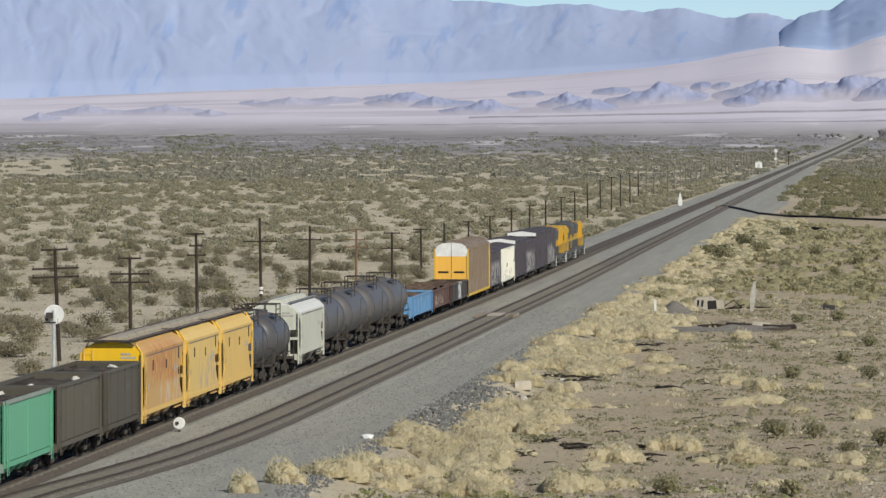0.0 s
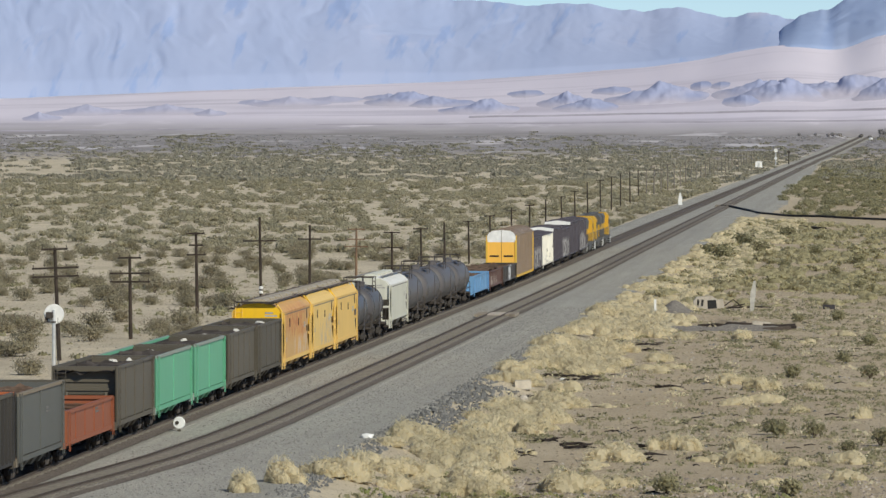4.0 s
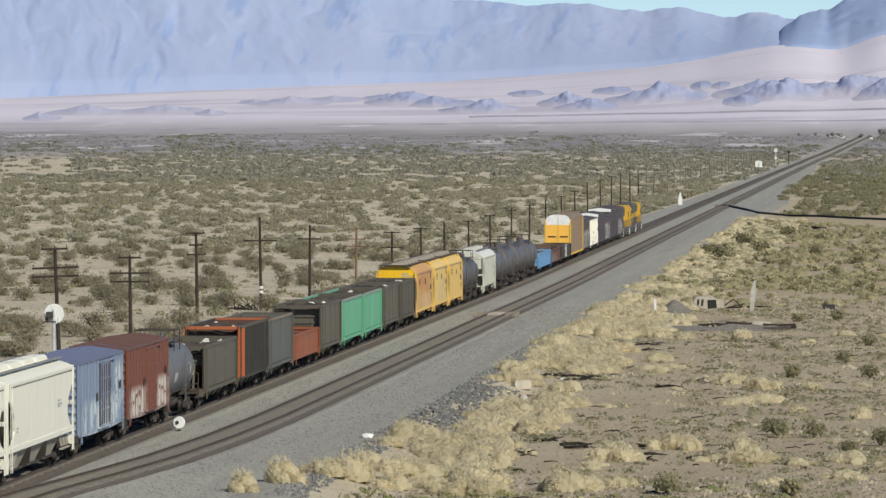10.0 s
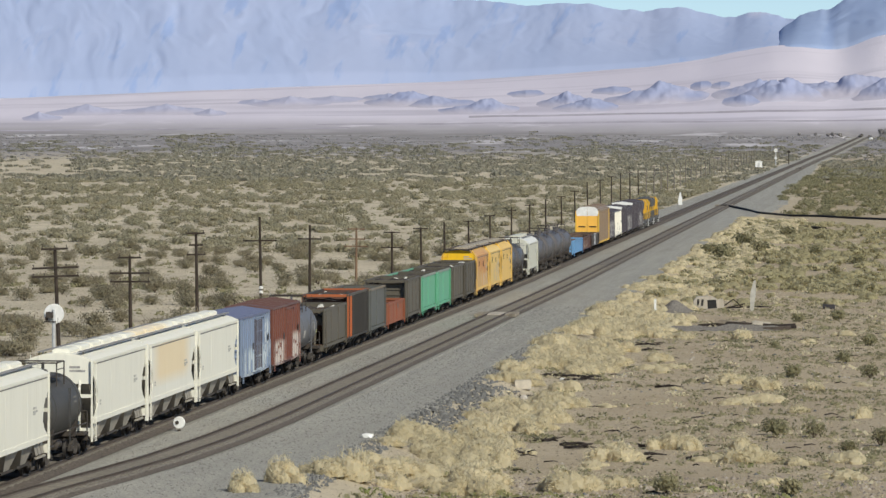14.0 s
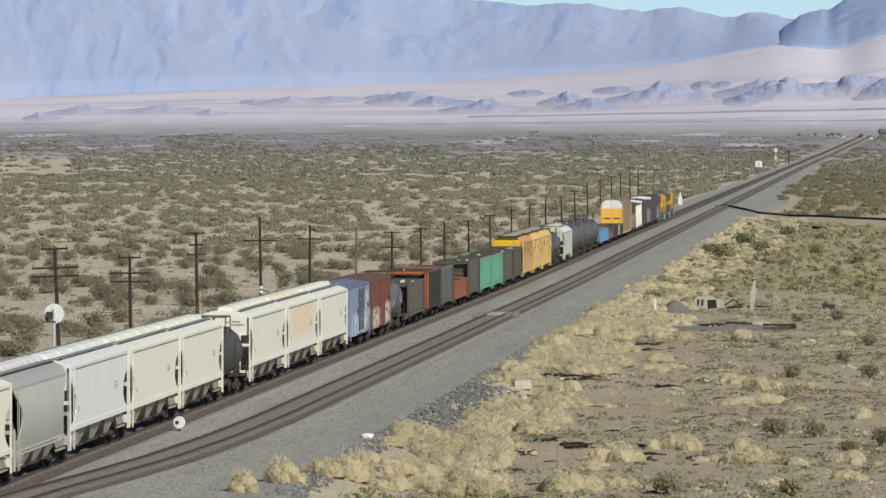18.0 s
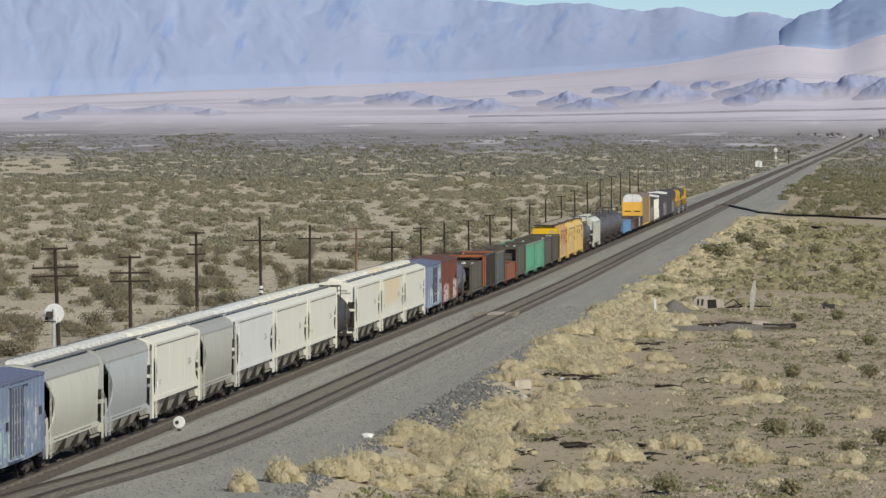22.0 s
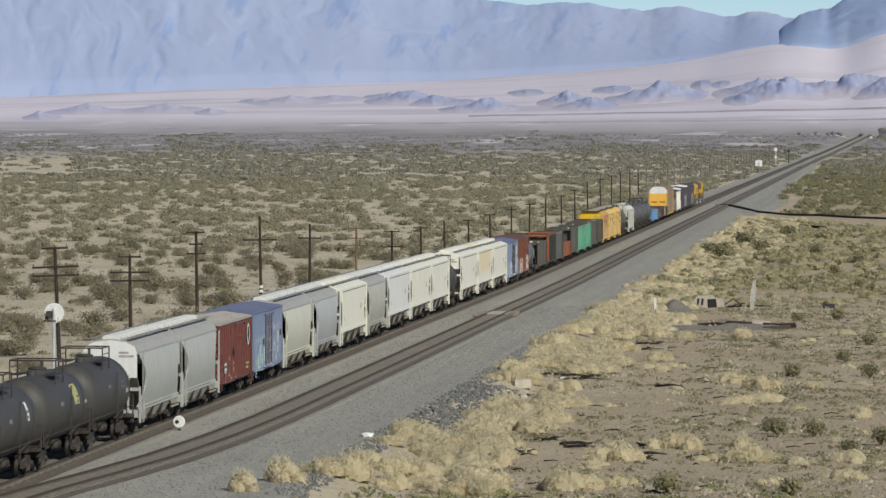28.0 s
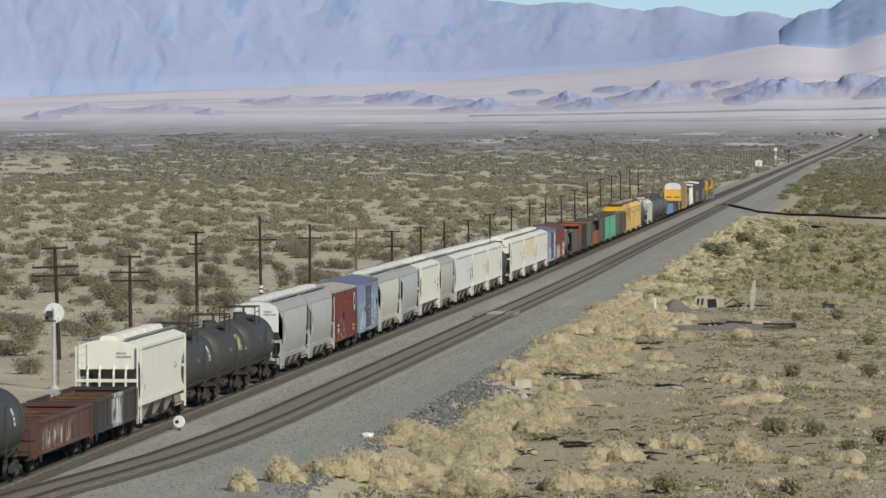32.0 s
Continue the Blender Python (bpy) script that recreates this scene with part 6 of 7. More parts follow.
keep = gap & ~((x < -0.158 * y) & (y > 1750) & (y < 2700) & (rng.uniform(0, 1, len(x)) > 0.15)) & (clumpy(x * 1.6, y * 0.3, 60.0, 8.0) + rng.uniform(-0.4, 0.4, len(x)) > -0.3 + 1.0 * smooth01(2500, 3500, y))
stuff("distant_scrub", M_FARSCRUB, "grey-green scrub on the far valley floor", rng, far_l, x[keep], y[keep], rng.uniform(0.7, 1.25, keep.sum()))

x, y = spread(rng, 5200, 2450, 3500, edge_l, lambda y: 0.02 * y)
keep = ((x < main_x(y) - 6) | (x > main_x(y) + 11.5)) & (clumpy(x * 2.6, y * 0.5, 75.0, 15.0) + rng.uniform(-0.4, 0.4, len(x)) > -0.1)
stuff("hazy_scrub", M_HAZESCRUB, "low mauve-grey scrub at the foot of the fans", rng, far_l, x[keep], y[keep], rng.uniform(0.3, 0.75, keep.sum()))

# low dry tufts between the bushes of the plain
tuft_s = [leaf_cloud(rng, 26, rng.uniform(0.7, 1.3), rng.uniform(0.25, 0.45), 0.12, "tuft") for _ in range(6)]
x, y = spread(rng, 3600, 330, 1500, edge_l, lambda y: main_x(y) - 6.5)
keep = clumpy(x, y, 15.0, 9.0) + rng.uniform(-0.6, 0.6, len(x)) > -0.1
stuff("dry_tufts", M_GREEN, "low olive and tan tufts between the bushes", rng, tuft_s, x[keep], y[keep], rng.uniform(0.6, 1.5, keep.sum()))

# straw-coloured brush along the foot of the embankment
straw_n = [mound(rng, 16, 1300, rng.uniform(1.3, 2.1), rng.uniform(0.55, 0.95), 0.013) for _ in range(10)]
straw_m = [mound(rng, 8, 130, rng.uniform(1.3, 2.1), rng.uniform(0.5, 0.8), 0.03) for _ in range(8)]
places = []
for px_, py_, s_ in ((-11.3, 277.5, 1.2), (-10.2, 276.6, 0.9), (-13.7, 266.7, 1.1), (-10.5, 350.9, 1.1), (-8.1, 340.9, 1.2), (-6.8, 266.0, 1.2), (-7.6, 275.0, 1.1), (-6.2, 269.0, 0.9), (-20.2, 295.7, 0.8),
                     (-24.7, 241.5, 1.5), (-26.0, 240.5, 1.2), (-27.2, 234.1, 1.3), (-28.2, 227.6, 1.1), (-23.6, 269.6, 1.2), (-22.4, 272.5, 1.1), (-22.7, 287.3, 1.2), (-21.6, 278.0, 1.2), (-20.9, 271.0, 1.3),
                     (-4.6, 342.0, 0.9), (-15.0, 244.3, 1.2), (-5.3, 317.7, 0.8), (-1.2, 310.7, 0.9), (-16.4, 426.5, 1.1), (-16.8, 383.3, 1.2), (-11.9, 429.5, 1.1), (-12.6, 247.0, 1.0), (-18.4, 241.0, 1.0)):
    places.append((px_, py_, s_))
x, y = spread(rng, 500, 240, 480, lambda y: main_x(y) + 13.9, lambda y: main_x(y) + 20.5 + 0.0 * y, 0)
keep = (clumpy(x, y, 9.0, 3.0) + rng.uniform(-0.5, 0.5, len(x)) > -0.02) & ~((y > 275) & (y < 328) & (x < -24.2)) & ~((np.abs(x + 23.6) < 1.6) & (y > 322) & (y < 341))
for xx, yy in sorted(zip(x[keep], y[keep]), key=lambda q: q[1])[:260]:
    places.append((float(xx), float(yy), float(rng.uniform(0.6, 1.25))))
bush_things("straw_bush", "dry straw-coloured rounded brush on the embankment foot", "dry bush", "straw brush along the line", M_STRAW, rng, straw_n, places, True, 0.6)
x, y = spread(rng, 1500, 430, 1000, lambda y: main_x(y) + 13.8, lambda y: main_x(y) + 19.0 + 0.006 * y, 0)
keep = (clumpy(x, y, 11.0, 5.0) + rng.uniform(-0.5, 0.5, len(x)) > -0.2) & (y < 960)
x2, y2 = spread(rng, 1000, 505, 985, lambda y: main_x(y) + 17, lambda y: 0.0105 * y, 0)
keep2 = (clumpy(x2, y2, 14.0, 2.0) + rng.uniform(-0.5, 0.5, len(x2)) > 0.1) & (y2 < 955 - (x2 + 24.6) * 2.4)
x3, y3 = spread(rng, 110, 240, 500, lambda y: main_x(y) + 19, lambda y: 0.01 * y + 1, 0)
keep3 = (clumpy(x3, y3, 12.0, 7.0) + rng.uniform(-0.4, 0.4, len(x3)) > 0.12) & ~((y3 > 440) & (x3 > -20) & (y3 < 505))
stuff("olive_brush", M_OLIVE, "olive and tan brush beyond the dump", rng, straw_m, x2[keep2], y2[keep2], rng.uniform(0.5, 1.2, keep2.sum()))
X = np.concatenate([x[keep], x3[keep3]])
Y = np.concatenate([y[keep], y3[keep3]])
stuff("straw_brush", M_STRAW, "dry straw-coloured brush beyond the gravel road", rng, straw_m, X, Y, rng.uniform(0.45, 1.15, len(X)))

# greener bushes on the flat
green_n = [leaf_cloud(rng, 380, rng.uniform(1.7, 2.5), rng.uniform(1.0, 1.5), 0.085, "creosote") for _ in range(5)]
places = [(-6.0, 292.9, 1.0), (-6.6, 360.5, 0.9), (-3.9, 290.9, 0.8), (-10.1, 242.3, 0.9), (-4.5, 242.2, 0.9), (-4.4, 468.0, 1.0), (-7.5, 464.2, 0.8), (-1.4, 413.9, 1.0), (-19.8, 758.6, 2.0), (-21.1, 671.7, 1.9),
          (-1.0, 359.6, 0.8), (-1.9, 275.6, 0.7), (-14.6, 816.9, 1.7), (-0.2, 282.7, 0.9), (-23.0, 700.0, 1.6), (-17.5, 720.0, 1.5), (-12.0, 640.0, 1.2), (-6.0, 610.0, 1.1), (-2.5, 560.0, 1.0), (-9.0, 700.0, 1.4),
          (-3.0, 660.0, 1.3), (-22.6, 300.0, 0.6), (-19.0, 254.0, 0.5), (-2.8, 380.0, 0.8), (-8.6, 405.0, 0.6), (-17.0, 560.0, 0.8)]
bush_things("green_bush", "olive-green desert bush with open twigs", "bush", "green bushes on the flat", M_GREEN, rng, green_n, places, True)
x, y = spread(rng, 1150, 958, 1950, lambda y: main_x(y) + 15.0, lambda y: 0.016 * y, 0)
keep = (clumpy(x, y, 18.0, 11.0) + rng.uniform(-0.5, 0.5, len(x)) > -0.15) & (y > 1026 - (x + 24.6) * 2.4) & ~((x < -19.5) & (y < 1190))
stuff("roadside_scrub", M_GREEN, "olive scrub beside the far gravel road", rng, mid_l, x[keep], y[keep], rng.uniform(0.6, 1.1, keep.sum()))
x, y = spread(rng, 1500, 520, 985, lambda y: main_x(y) + 15, lambda y: 0.0105 * y, 0)
keep = (clumpy(x, y, 16.0, 21.0) + rng.uniform(-0.5, 0.5, len(x)) > -0.1) & (y < 955 - (x + 24.6) * 2.4)
stuff("low_scrub", M_OLIVE, "low olive scrub mixed with dry grass", rng, [leaf_cloud(rng, 70, rng.uniform(1.0, 2.0), rng.uniform(0.4, 0.8), 0.13, "creosote") for _ in range(6)], x[keep], y[keep], rng.uniform(0.6, 1.4, keep.sum()))
# thin green and tan herbs on the near flat
herb = [leaf_cloud(rng, 20, rng.uniform(0.5, 1.1), rng.uniform(0.1, 0.22), 0.07, "tuft") for _ in range(6)]
x, y = spread(rng, 5200, 230, 520, lambda y: main_x(y) + 15.5, lambda y: 0.012 * y + 1, 0)
keep = clumpy(x, y, 8.0, 13.0) + rng.uniform(-0.5, 0.5, len(x)) > 0.22 - 0.3 * (x > -13)
stuff("ground_herbs", M_GREEN, "thin low herbs on the bare flat", rng, herb, x[keep], y[keep], rng.uniform(0.5, 1.4, keep.sum()))
M_FRESH = leaf_material("fresh_grass", (0.30, 0.34, 0.13), (0.40, 0.38, 0.20))
x, y = spread(rng, 900, 231, 262, lambda y: np.full_like(y, -24.0), lambda y: 0.012 * y + 1, 0)
keep = clumpy(x, y * 2.0, 5.0, 31.0) + rng.uniform(-0.35, 0.35, len(x)) > 0.12 + 0.5 * (y > 241)
stuff("fresh_grass", M_FRESH, "fresh green grass at the foot of the flat", rng, herb, x[keep], y[keep], rng.uniform(0.6, 1.5, keep.sum()))
x, y = spread(rng, 800, 232, 900, lambda y: main_x(y) + 15.0, lambda y: 0.012 * y + 1, 0)
stuff("straw_stubble", M_STRAW, "short dry grass stubble", rng, herb, x, y, rng.uniform(0.5, 1.6, len(x)))


# ---- stones ----
def stone_mesh(seed, mat, name="stone"):
    r = np.random.default_rng(seed)
    bm = bmesh.new()
    bmesh.ops.create_icosphere(bm, subdivisions=1, radius=1.0)
    for v in bm.verts:
        v.co *= 0.75 + 0.5 * r.random()
        v.co.z *= 0.7
    me = bpy.data.meshes.new(name)
    bm.to_mesh(me)
    bm.free()
    me.materials.append(mat)
    return me


def loose_stones(name, label, count, y0, y1, left, right, smin, smax, mat, lift=0.0, tall=0.8):
    """Small loose stones too many to count, one mesh."""
    y = np.sqrt(rng.uniform(y0 ** 2, y1 ** 2, count))
    lo, hi = left(y), right(y)
    x = lo + (hi - lo) * rng.uniform(0, 1, count)
    s = rng.uniform(smin, smax, count) ** 1.0
    z = ground_z(x, y) + lift
    a = rng.uniform(0, 6.28, count)
    c, d = s * np.cos(a), s * np.sin(a)
    o = np.zeros(count)
    base = np.stack([x, y, z], -1)
    P = [base + np.stack([-c, -d, o], -1), base + np.stack([d, -c, o], -1), base + np.stack([c, d, o], -1), base + np.stack([-d, c, o], -1), base + np.stack([d * 0.4, c * 0.4, s * tall], -1)]
    V = np.stack(P, 1)
    tri = np.array([[0, 1, 4], [1, 2, 4], [2, 3, 4], [3, 0, 4]])
    F = (np.arange(count)[:, None, None] * 5 + tri[None]).reshape(-1, 3)
    me = bpy.data.meshes.new(name)
    me.vertices.add(count * 5)
    me.vertices.foreach_set("co", V.astype(np.float32).ravel())
    me.loops.add(F.size)
    me.loops.foreach_set("vertex_index", F.ravel().astype(np.int32))
    me.polygons.add(len(F))
    me.polygons.foreach_set("loop_start", (np.arange(len(F)) * 3).astype(np.int32))
    me.update(calc_edges=True)
    me.materials.append(mat)
    return tagged(new(name, me), label, name.replace("_", " "), "", "stuff")


def stone_mix(name, dark, light):
    m, nt, b = material(name, 0.95)
    col = mix(nt, nt.nodes.new("ShaderNodeNewGeometry").outputs["Random Per Island"], dark, light)
    nt.links.new(col, b.inputs["Base Color"])
    return m


M_CHIPS = stone_mix("ballast_chips", (0.12, 0.115, 0.105), (0.37, 0.355, 0.325))
M_GRIT = stone_mix("desert_grit", (0.19, 0.15, 0.105), (0.50, 0.43, 0.325))
loose_stones("loose_ballast", "loose ballast stones strewn over the gravel", 16000, 222, 480, lambda y: main_x(y) + 2.3, lambda y: main_x(y) + 13.4, 0.03, 0.07, M_CHIPS, 0.05)
loose_stones("loose_grit", "small stones and clods strewn over the dirt", 16000, 228, 560, lambda y: main_x(y) + 14.0, lambda y: 0.011 * y + 1, 0.03, 0.1, M_GRIT)
loose_stones("plain_grit", "small stones and stubs on the plain", 5000, 330, 800, edge_l, lambda y: main_x(y) - 6, 0.05, 0.16, M_GRIT)
M_RUBBLE = stone_mix("mixed_rubble", (0.15, 0.12, 0.095), (0.50, 0.43, 0.36))
loose_stones("stony_strip", "stony strip of mixed pale and dark rubble", 1900, 236, 254, lambda y: np.full_like(y, -24.0), lambda y: 0.012 * y + 1, 0.04, 0.13, M_RUBBLE)
M_PALESTONE = plain("pale_stone", (0.52, 0.47, 0.41), 0.9, 0, 2.0, 0.25)
pile = thing("stone_heap", "dark grey crushed-stone heap on the embankment slope", "stone heap")
stones = [stone_mesh(k, M_STONE) for k in range(6)]
for i in range(295):
    yy = float(rng.uniform(272, 332))
    xx = float(rng.uniform(-26.6, -24.0 - 0.015 * abs(yy - 300)))
    ob = part("stone", stones[i % 6], None, pile)
    s = float(rng.uniform(0.1, 0.24))
    ob.matrix_basis = pose(xx, yy, ground_at(xx, yy) + 0.04, *[float(q) for q in rng.uniform(0, 360, 3)]) @ Matrix.Scale(s, 4)
sv = Shape()
for i in range(2600):
    yy = float(rng.uniform(225, 430))
    xx = float(rng.uniform(-26.9, -25.2)) if not 268 < yy < 336 else float(rng.uniform(-26.9, -23.6))
    s = float(rng.uniform(0.06, 0.17))
    zz = ground_at(xx, yy)
    a = float(rng.uniform(0, 6.28))
    c, d = s * math.cos(a), s * math.sin(a)
    sv.add([(xx - c, yy - d, zz), (xx + d, yy - c, zz), (xx + c, yy + d, zz), (xx - d, yy + c, zz), (xx + d * 0.3, yy + c * 0.3, zz + s)], [(0, 1, 4), (1, 2, 4), (2, 3, 4), (3, 0, 4)])
tagged(new("embankment_rubble", sv.mesh("embankment_rubble", M_STONE)), "dark grey rubble along the road edge", "rubble", "", "stuff")
sv = Shape()
for i in range(230):
    yy = float(rng.uniform(235, 520))
    xx = float(rng.uniform(-25, 3))
    s = float(rng.uniform(0.04, 0.13))
    zz = ground_at(xx, yy)
    sv.add([(xx - s, yy, zz), (xx, yy - s, zz), (xx + s, yy, zz), (xx, yy + s, zz), (xx, yy, zz + s)], [(0, 1, 4), (1, 2, 4), (2, 3, 4), (3, 0, 4)])
tagged(new("scattered_stones", sv.mesh("scattered_stones", M_PALESTONE)), "pale stones scattered over the dirt", "stones", "", "stuff")
sv = Shape()
for i in range(420):
    yy = float(rng.uniform(235, 520))
    xx = float(rng.uniform(-25, 3))
    s = float(rng.uniform(0.05, 0.16))
    zz = ground_at(xx, yy)
    sv.add([(xx - s, yy, zz), (xx, yy - s, zz), (xx + s, yy, zz), (xx, yy + s, zz), (xx, yy, zz + s * 0.8)], [(0, 1, 4), (1, 2, 4), (2, 3, 4), (3, 0, 4)])
tagged(new("dark_clods", sv.mesh("dark_clods", M_STONE)), "dark clods and stones on the dirt", "stones", "", "stuff")
for xx, yy, s, m, lab in ((-26.9, 269.6, 0.34, M_WHITE, "white lump of stone on the gravel edge"), (-22.9, 330.0, 0.34, M_PALESTONE, "pale boulder beside the concrete block"), (-21.8, 352.0, 0.2, M_WHITE, "white stone on the dirt")):
    ob = new("boulder", stone_mesh(int(yy), m, "boulder"))
    ob.matrix_basis = pose(xx, yy, ground_at(xx, yy) + s * 0.3) @ Matrix.Scale(s, 4)
    tagged(ob, lab, "boulder")


# ---- line side: poles, signals, crossing ----
def telegraph_pole(x, y, top, arms, mat, lean):
    z0 = ground_at(x, y)
    h = top - z0
    ob = thing("telegraph_pole", "weathered wooden telegraph pole with crossarms", "utility pole", "telegraph poles along the line", pose(x, y, z0 - 0.05, 0, lean, 0))
    part("shaft", Shape().rod((0, 0, -0.3), (0, 0, h), 0.16, 0.11, 8), mat, ob, smooth=True)
    for d, w in arms:
        arm = part("crossarm", Shape().box(-w / 2, w / 2, -0.17, -0.05, h - d - 0.07, h - d + 0.07), mat, ob)
        n = max(2, int(w / 0.6))
        for i in range(n):
            u = -w / 2 + 0.1 + (w - 0.2) * i / (n - 1)
            part("insulator", INSULATOR, None, arm).location = (u, -0.11, h - d + 0.07)
    return ob


INSULATOR = Shape().lathe((0, 0, 0), 2, [(0, 0.02), (0.08, 0.02), (0.09, 0.045), (0.15, 0.045), (0.18, 0.02)], 6).mesh("insulator", M_STEEL)
# paler wood for the far poles, with the haze painted in
M_POLE_FAR = plain("far_haze_pole", (0.21, 0.185, 0.16), 0.9, 0, 1.5, 0.3)
M_POLE_TAN = plain("newer_tan_pole", (0.21, 0.135, 0.085), 0.9, 0, 1.5, 0.3)
FULL = ((0.08, 1.9), (1.4, 3.3), (2.0, 3.3))
SPANS = [(360.9, 6.9, FULL), (397.6, 5.4, ((0.1, 1.8), (1.3, 3.1), (1.95, 3.1))), (436.7, 6.5, ((0.1, 1.5), (1.1, 1.2), (1.9, 1.6))), (481.9, 7.0, ((2.2, 3.2),)), (523, 5.5, ((1.4, 2.4),)),
         (569.3, 4.3, ((0.1, 1.9), (1.2, 2.0), (2.0, 2.6))), (611.4, 3.1, ((0.1, 1.9), (1.9, 2.6))), (650.5, 2.8, ((0.1, 1.9),)), (685, 2.9, ()), (725.3, 2.4, ((0.1, 1.6),)), (765.1, 2.5, ((0.1, 1.6),)),
         (808.2, 2.9, ((0.4, 1.5),)), (849.5, 2.8, ((0.1, 1.5),)), (890.8, 3.1, ()), (934.7, 3.1, ((0.1, 1.6),)), (975, 3.6, ((0.1, 1.6),)), (1016.8, 4.8, ()), (1063.5, 4.8, ((0.1, 1.6),)),
         (1105.5, 5.1, ((0.1, 1.6),)), (1143.4, 5.4, ()), (1186.7, 5.3, ((0.1, 1.6),)), (1227.7, 5.5, ())]
for i, (yy, top, arms) in enumerate(SPANS):
    telegraph_pole(-58.0 if i else -57.7, yy, top, arms, M_POLE_TAN if i == 5 else M_POLE, (-2.2 if i == 0 else -0.9, -0.5, -0.8, -0.9, 0.2, 0.4, -0.3)[i % 7])
for i in range(26):
    yy = 1268 + 42 * i
    telegraph_pole(-58.0, yy, 5.6 + 0.25 * math.sin(i * 2.3), ((0.1, 1.7),) if i % 2 else (), M_POLE_FAR, 0.6 * math.sin(i * 1.7))
# relay box and cut brush at the foot of one pole
ob = thing("relay_box", "small relay box with white insulators on a stake", "relay box", "", pose(-57.6, 478.5, ground_at(-57.6, 478.5)))
part("stake", Shape().rod((0, 0, -0.3), (0, 0, 2.2), 0.06, n=6), M_POLE, ob)
for zz in (1.55, 1.95):
    part("white_cap", Shape().lathe((0, 0, zz), 2, [(0, 0.1), (0.02, 0.19), (0.2, 0.19), (0.26, 0.1)], 10), M_WHITE, ob)

# searchlight signal seen from behind its white disc
sx, sy = -51.4, 319.4
sz = ground_at(sx, sy)
sig = thing("signal_mast", "silver signal mast with round white disc and lamp housing", "railway signal", "", pose(sx, sy, sz))
part("mast", Shape().lathe((0, 0, 0), 2, [(-0.2, 0.13), (4.6, 0.11), (5.0, 0.09)], 12), M_SILVER, sig, smooth=True)
part("base", Shape().lathe((0, 0, 0), 2, [(-0.1, 0.32), (0.18, 0.32), (0.24, 0.18)], 12), M_SILVER, sig)
disc = part("disc", Shape().lathe((0, 0.06, 4.72), 1, [(-0.03, 0.1), (-0.045, 0.6), (-0.02, 0.63), (0.02, 0.63), (0.03, 0.1)], 36), M_WHITE, sig, "round white target disc", smooth=True)
part("lamp_housing", Shape().box(-0.42, -0.02, -0.5, 0.0, 4.5, 4.86).box(-0.5, -0.34, -0.36, -0.1, 4.32, 4.55), M_STEEL, sig, "black lamp housing")
part("bracket", Shape().box(-0.6, 0.15, -0.16, -0.08, 4.2, 4.28), M_STEEL, sig)
ladder(sig, M_STEEL, 0.28, 0.0, 0.2, 4.5, "y", 0.35)

# low white target between the tracks
tg = thing("dwarf_target", "low white round switch target between the tracks", "switch target", "", pose(-37.46, 274.6, -0.98))
part("disc", Shape().lathe((0, 0, 0.52), 1, [(-0.04, 0.12), (-0.05, 0.3), (0.0, 0.33), (0.05, 0.3)], 24), M_WHITE, tg, smooth=True)
part("lens", Shape().lathe((-0.1, -0.05, 0.52), 1, [(-0.05, 0.06), (-0.04, 0.1), (0.02, 0.1)], 12), M_STEEL, tg)
part("stand", Shape().box(-0.09, 0.09, 0.0, 0.12, 0, 0.14).rod((0, 0.05, 0.1), (0, 0.05, 0.52), 0.035), M_STEEL, tg)

# grade crossings: boards beside and between the rails
def crossing(y, mat, length, label):
    ob = tagged(thing("grade_crossing", label, "crossing"), kind="")
    cx, z = float(siding_x(y)), float(rail_z(y))
    for u0, u1 in ((-1.8, -0.84), (-0.68, 0.0), (0.0, 0.68), (0.84, 1.8)):
        n = 3
        for i in range(n):
            w = (u1 - u0) / n
            board_mat = mat if -0.7 < u0 < 0.1 else M_PLANK
            part("board", Shape().box(cx + u0 + i * w + 0.015, cx + u0 + (i + 1) * w - 0.015, y - length / 2 + 0.1 * math.sin(i * 5 + u0), y + length / 2, z - 0.26, z - 0.01), board_mat, ob)
    return ob


crossing(452.0, plain("bleached_board", (0.50, 0.44, 0.38), 0.9, 0, 2.0, 0.25), 5.2, "bleached plank crossing boards on the siding")
crossing(1095.0, M_DEADWOOD, 8.0, "dark plank crossing boards on the siding")
crossing(2080.0, M_DEADWOOD, 14.0, "dark far crossing boards on the siding")
# black rod made up for a road's dark edge, from the crossing out over the flat
pipe = thing("dark_edge_rod", "long black rod that stands for a road's dark edge", "pipe")
pts = [(-32.4, 1087), (-30.6, 1070), (-27.6, 1040), (-24.6, 1014), (-17.8, 991), (-12.2, 979), (-6.9, 967), (0.2, 953), (7, 944), (15, 934)]
for a, b in zip(pts[:-1], pts[1:]):
    part("rod_length", Shape().rod((*a, ground_at(*a) + 0.28), (*b, ground_at(*b) + 0.28), 0.21, n=10), M_BLACK, pipe, smooth=True)

# two more made-up black rods along a broken dark line
broken = thing("broken_dark_rod", "short black rods that stand for a broken dark line", "pipe")
for a, b in (((-18.5, 916), (-15.0, 905)), ((-14.6, 903), (-10.1, 888))):
    part("rod_length", Shape().rod((*a, ground_at(*a) + 0.12), (*b, ground_at(*b) + 0.2), 0.26, n=10), M_DEADWOOD, broken, smooth=True)

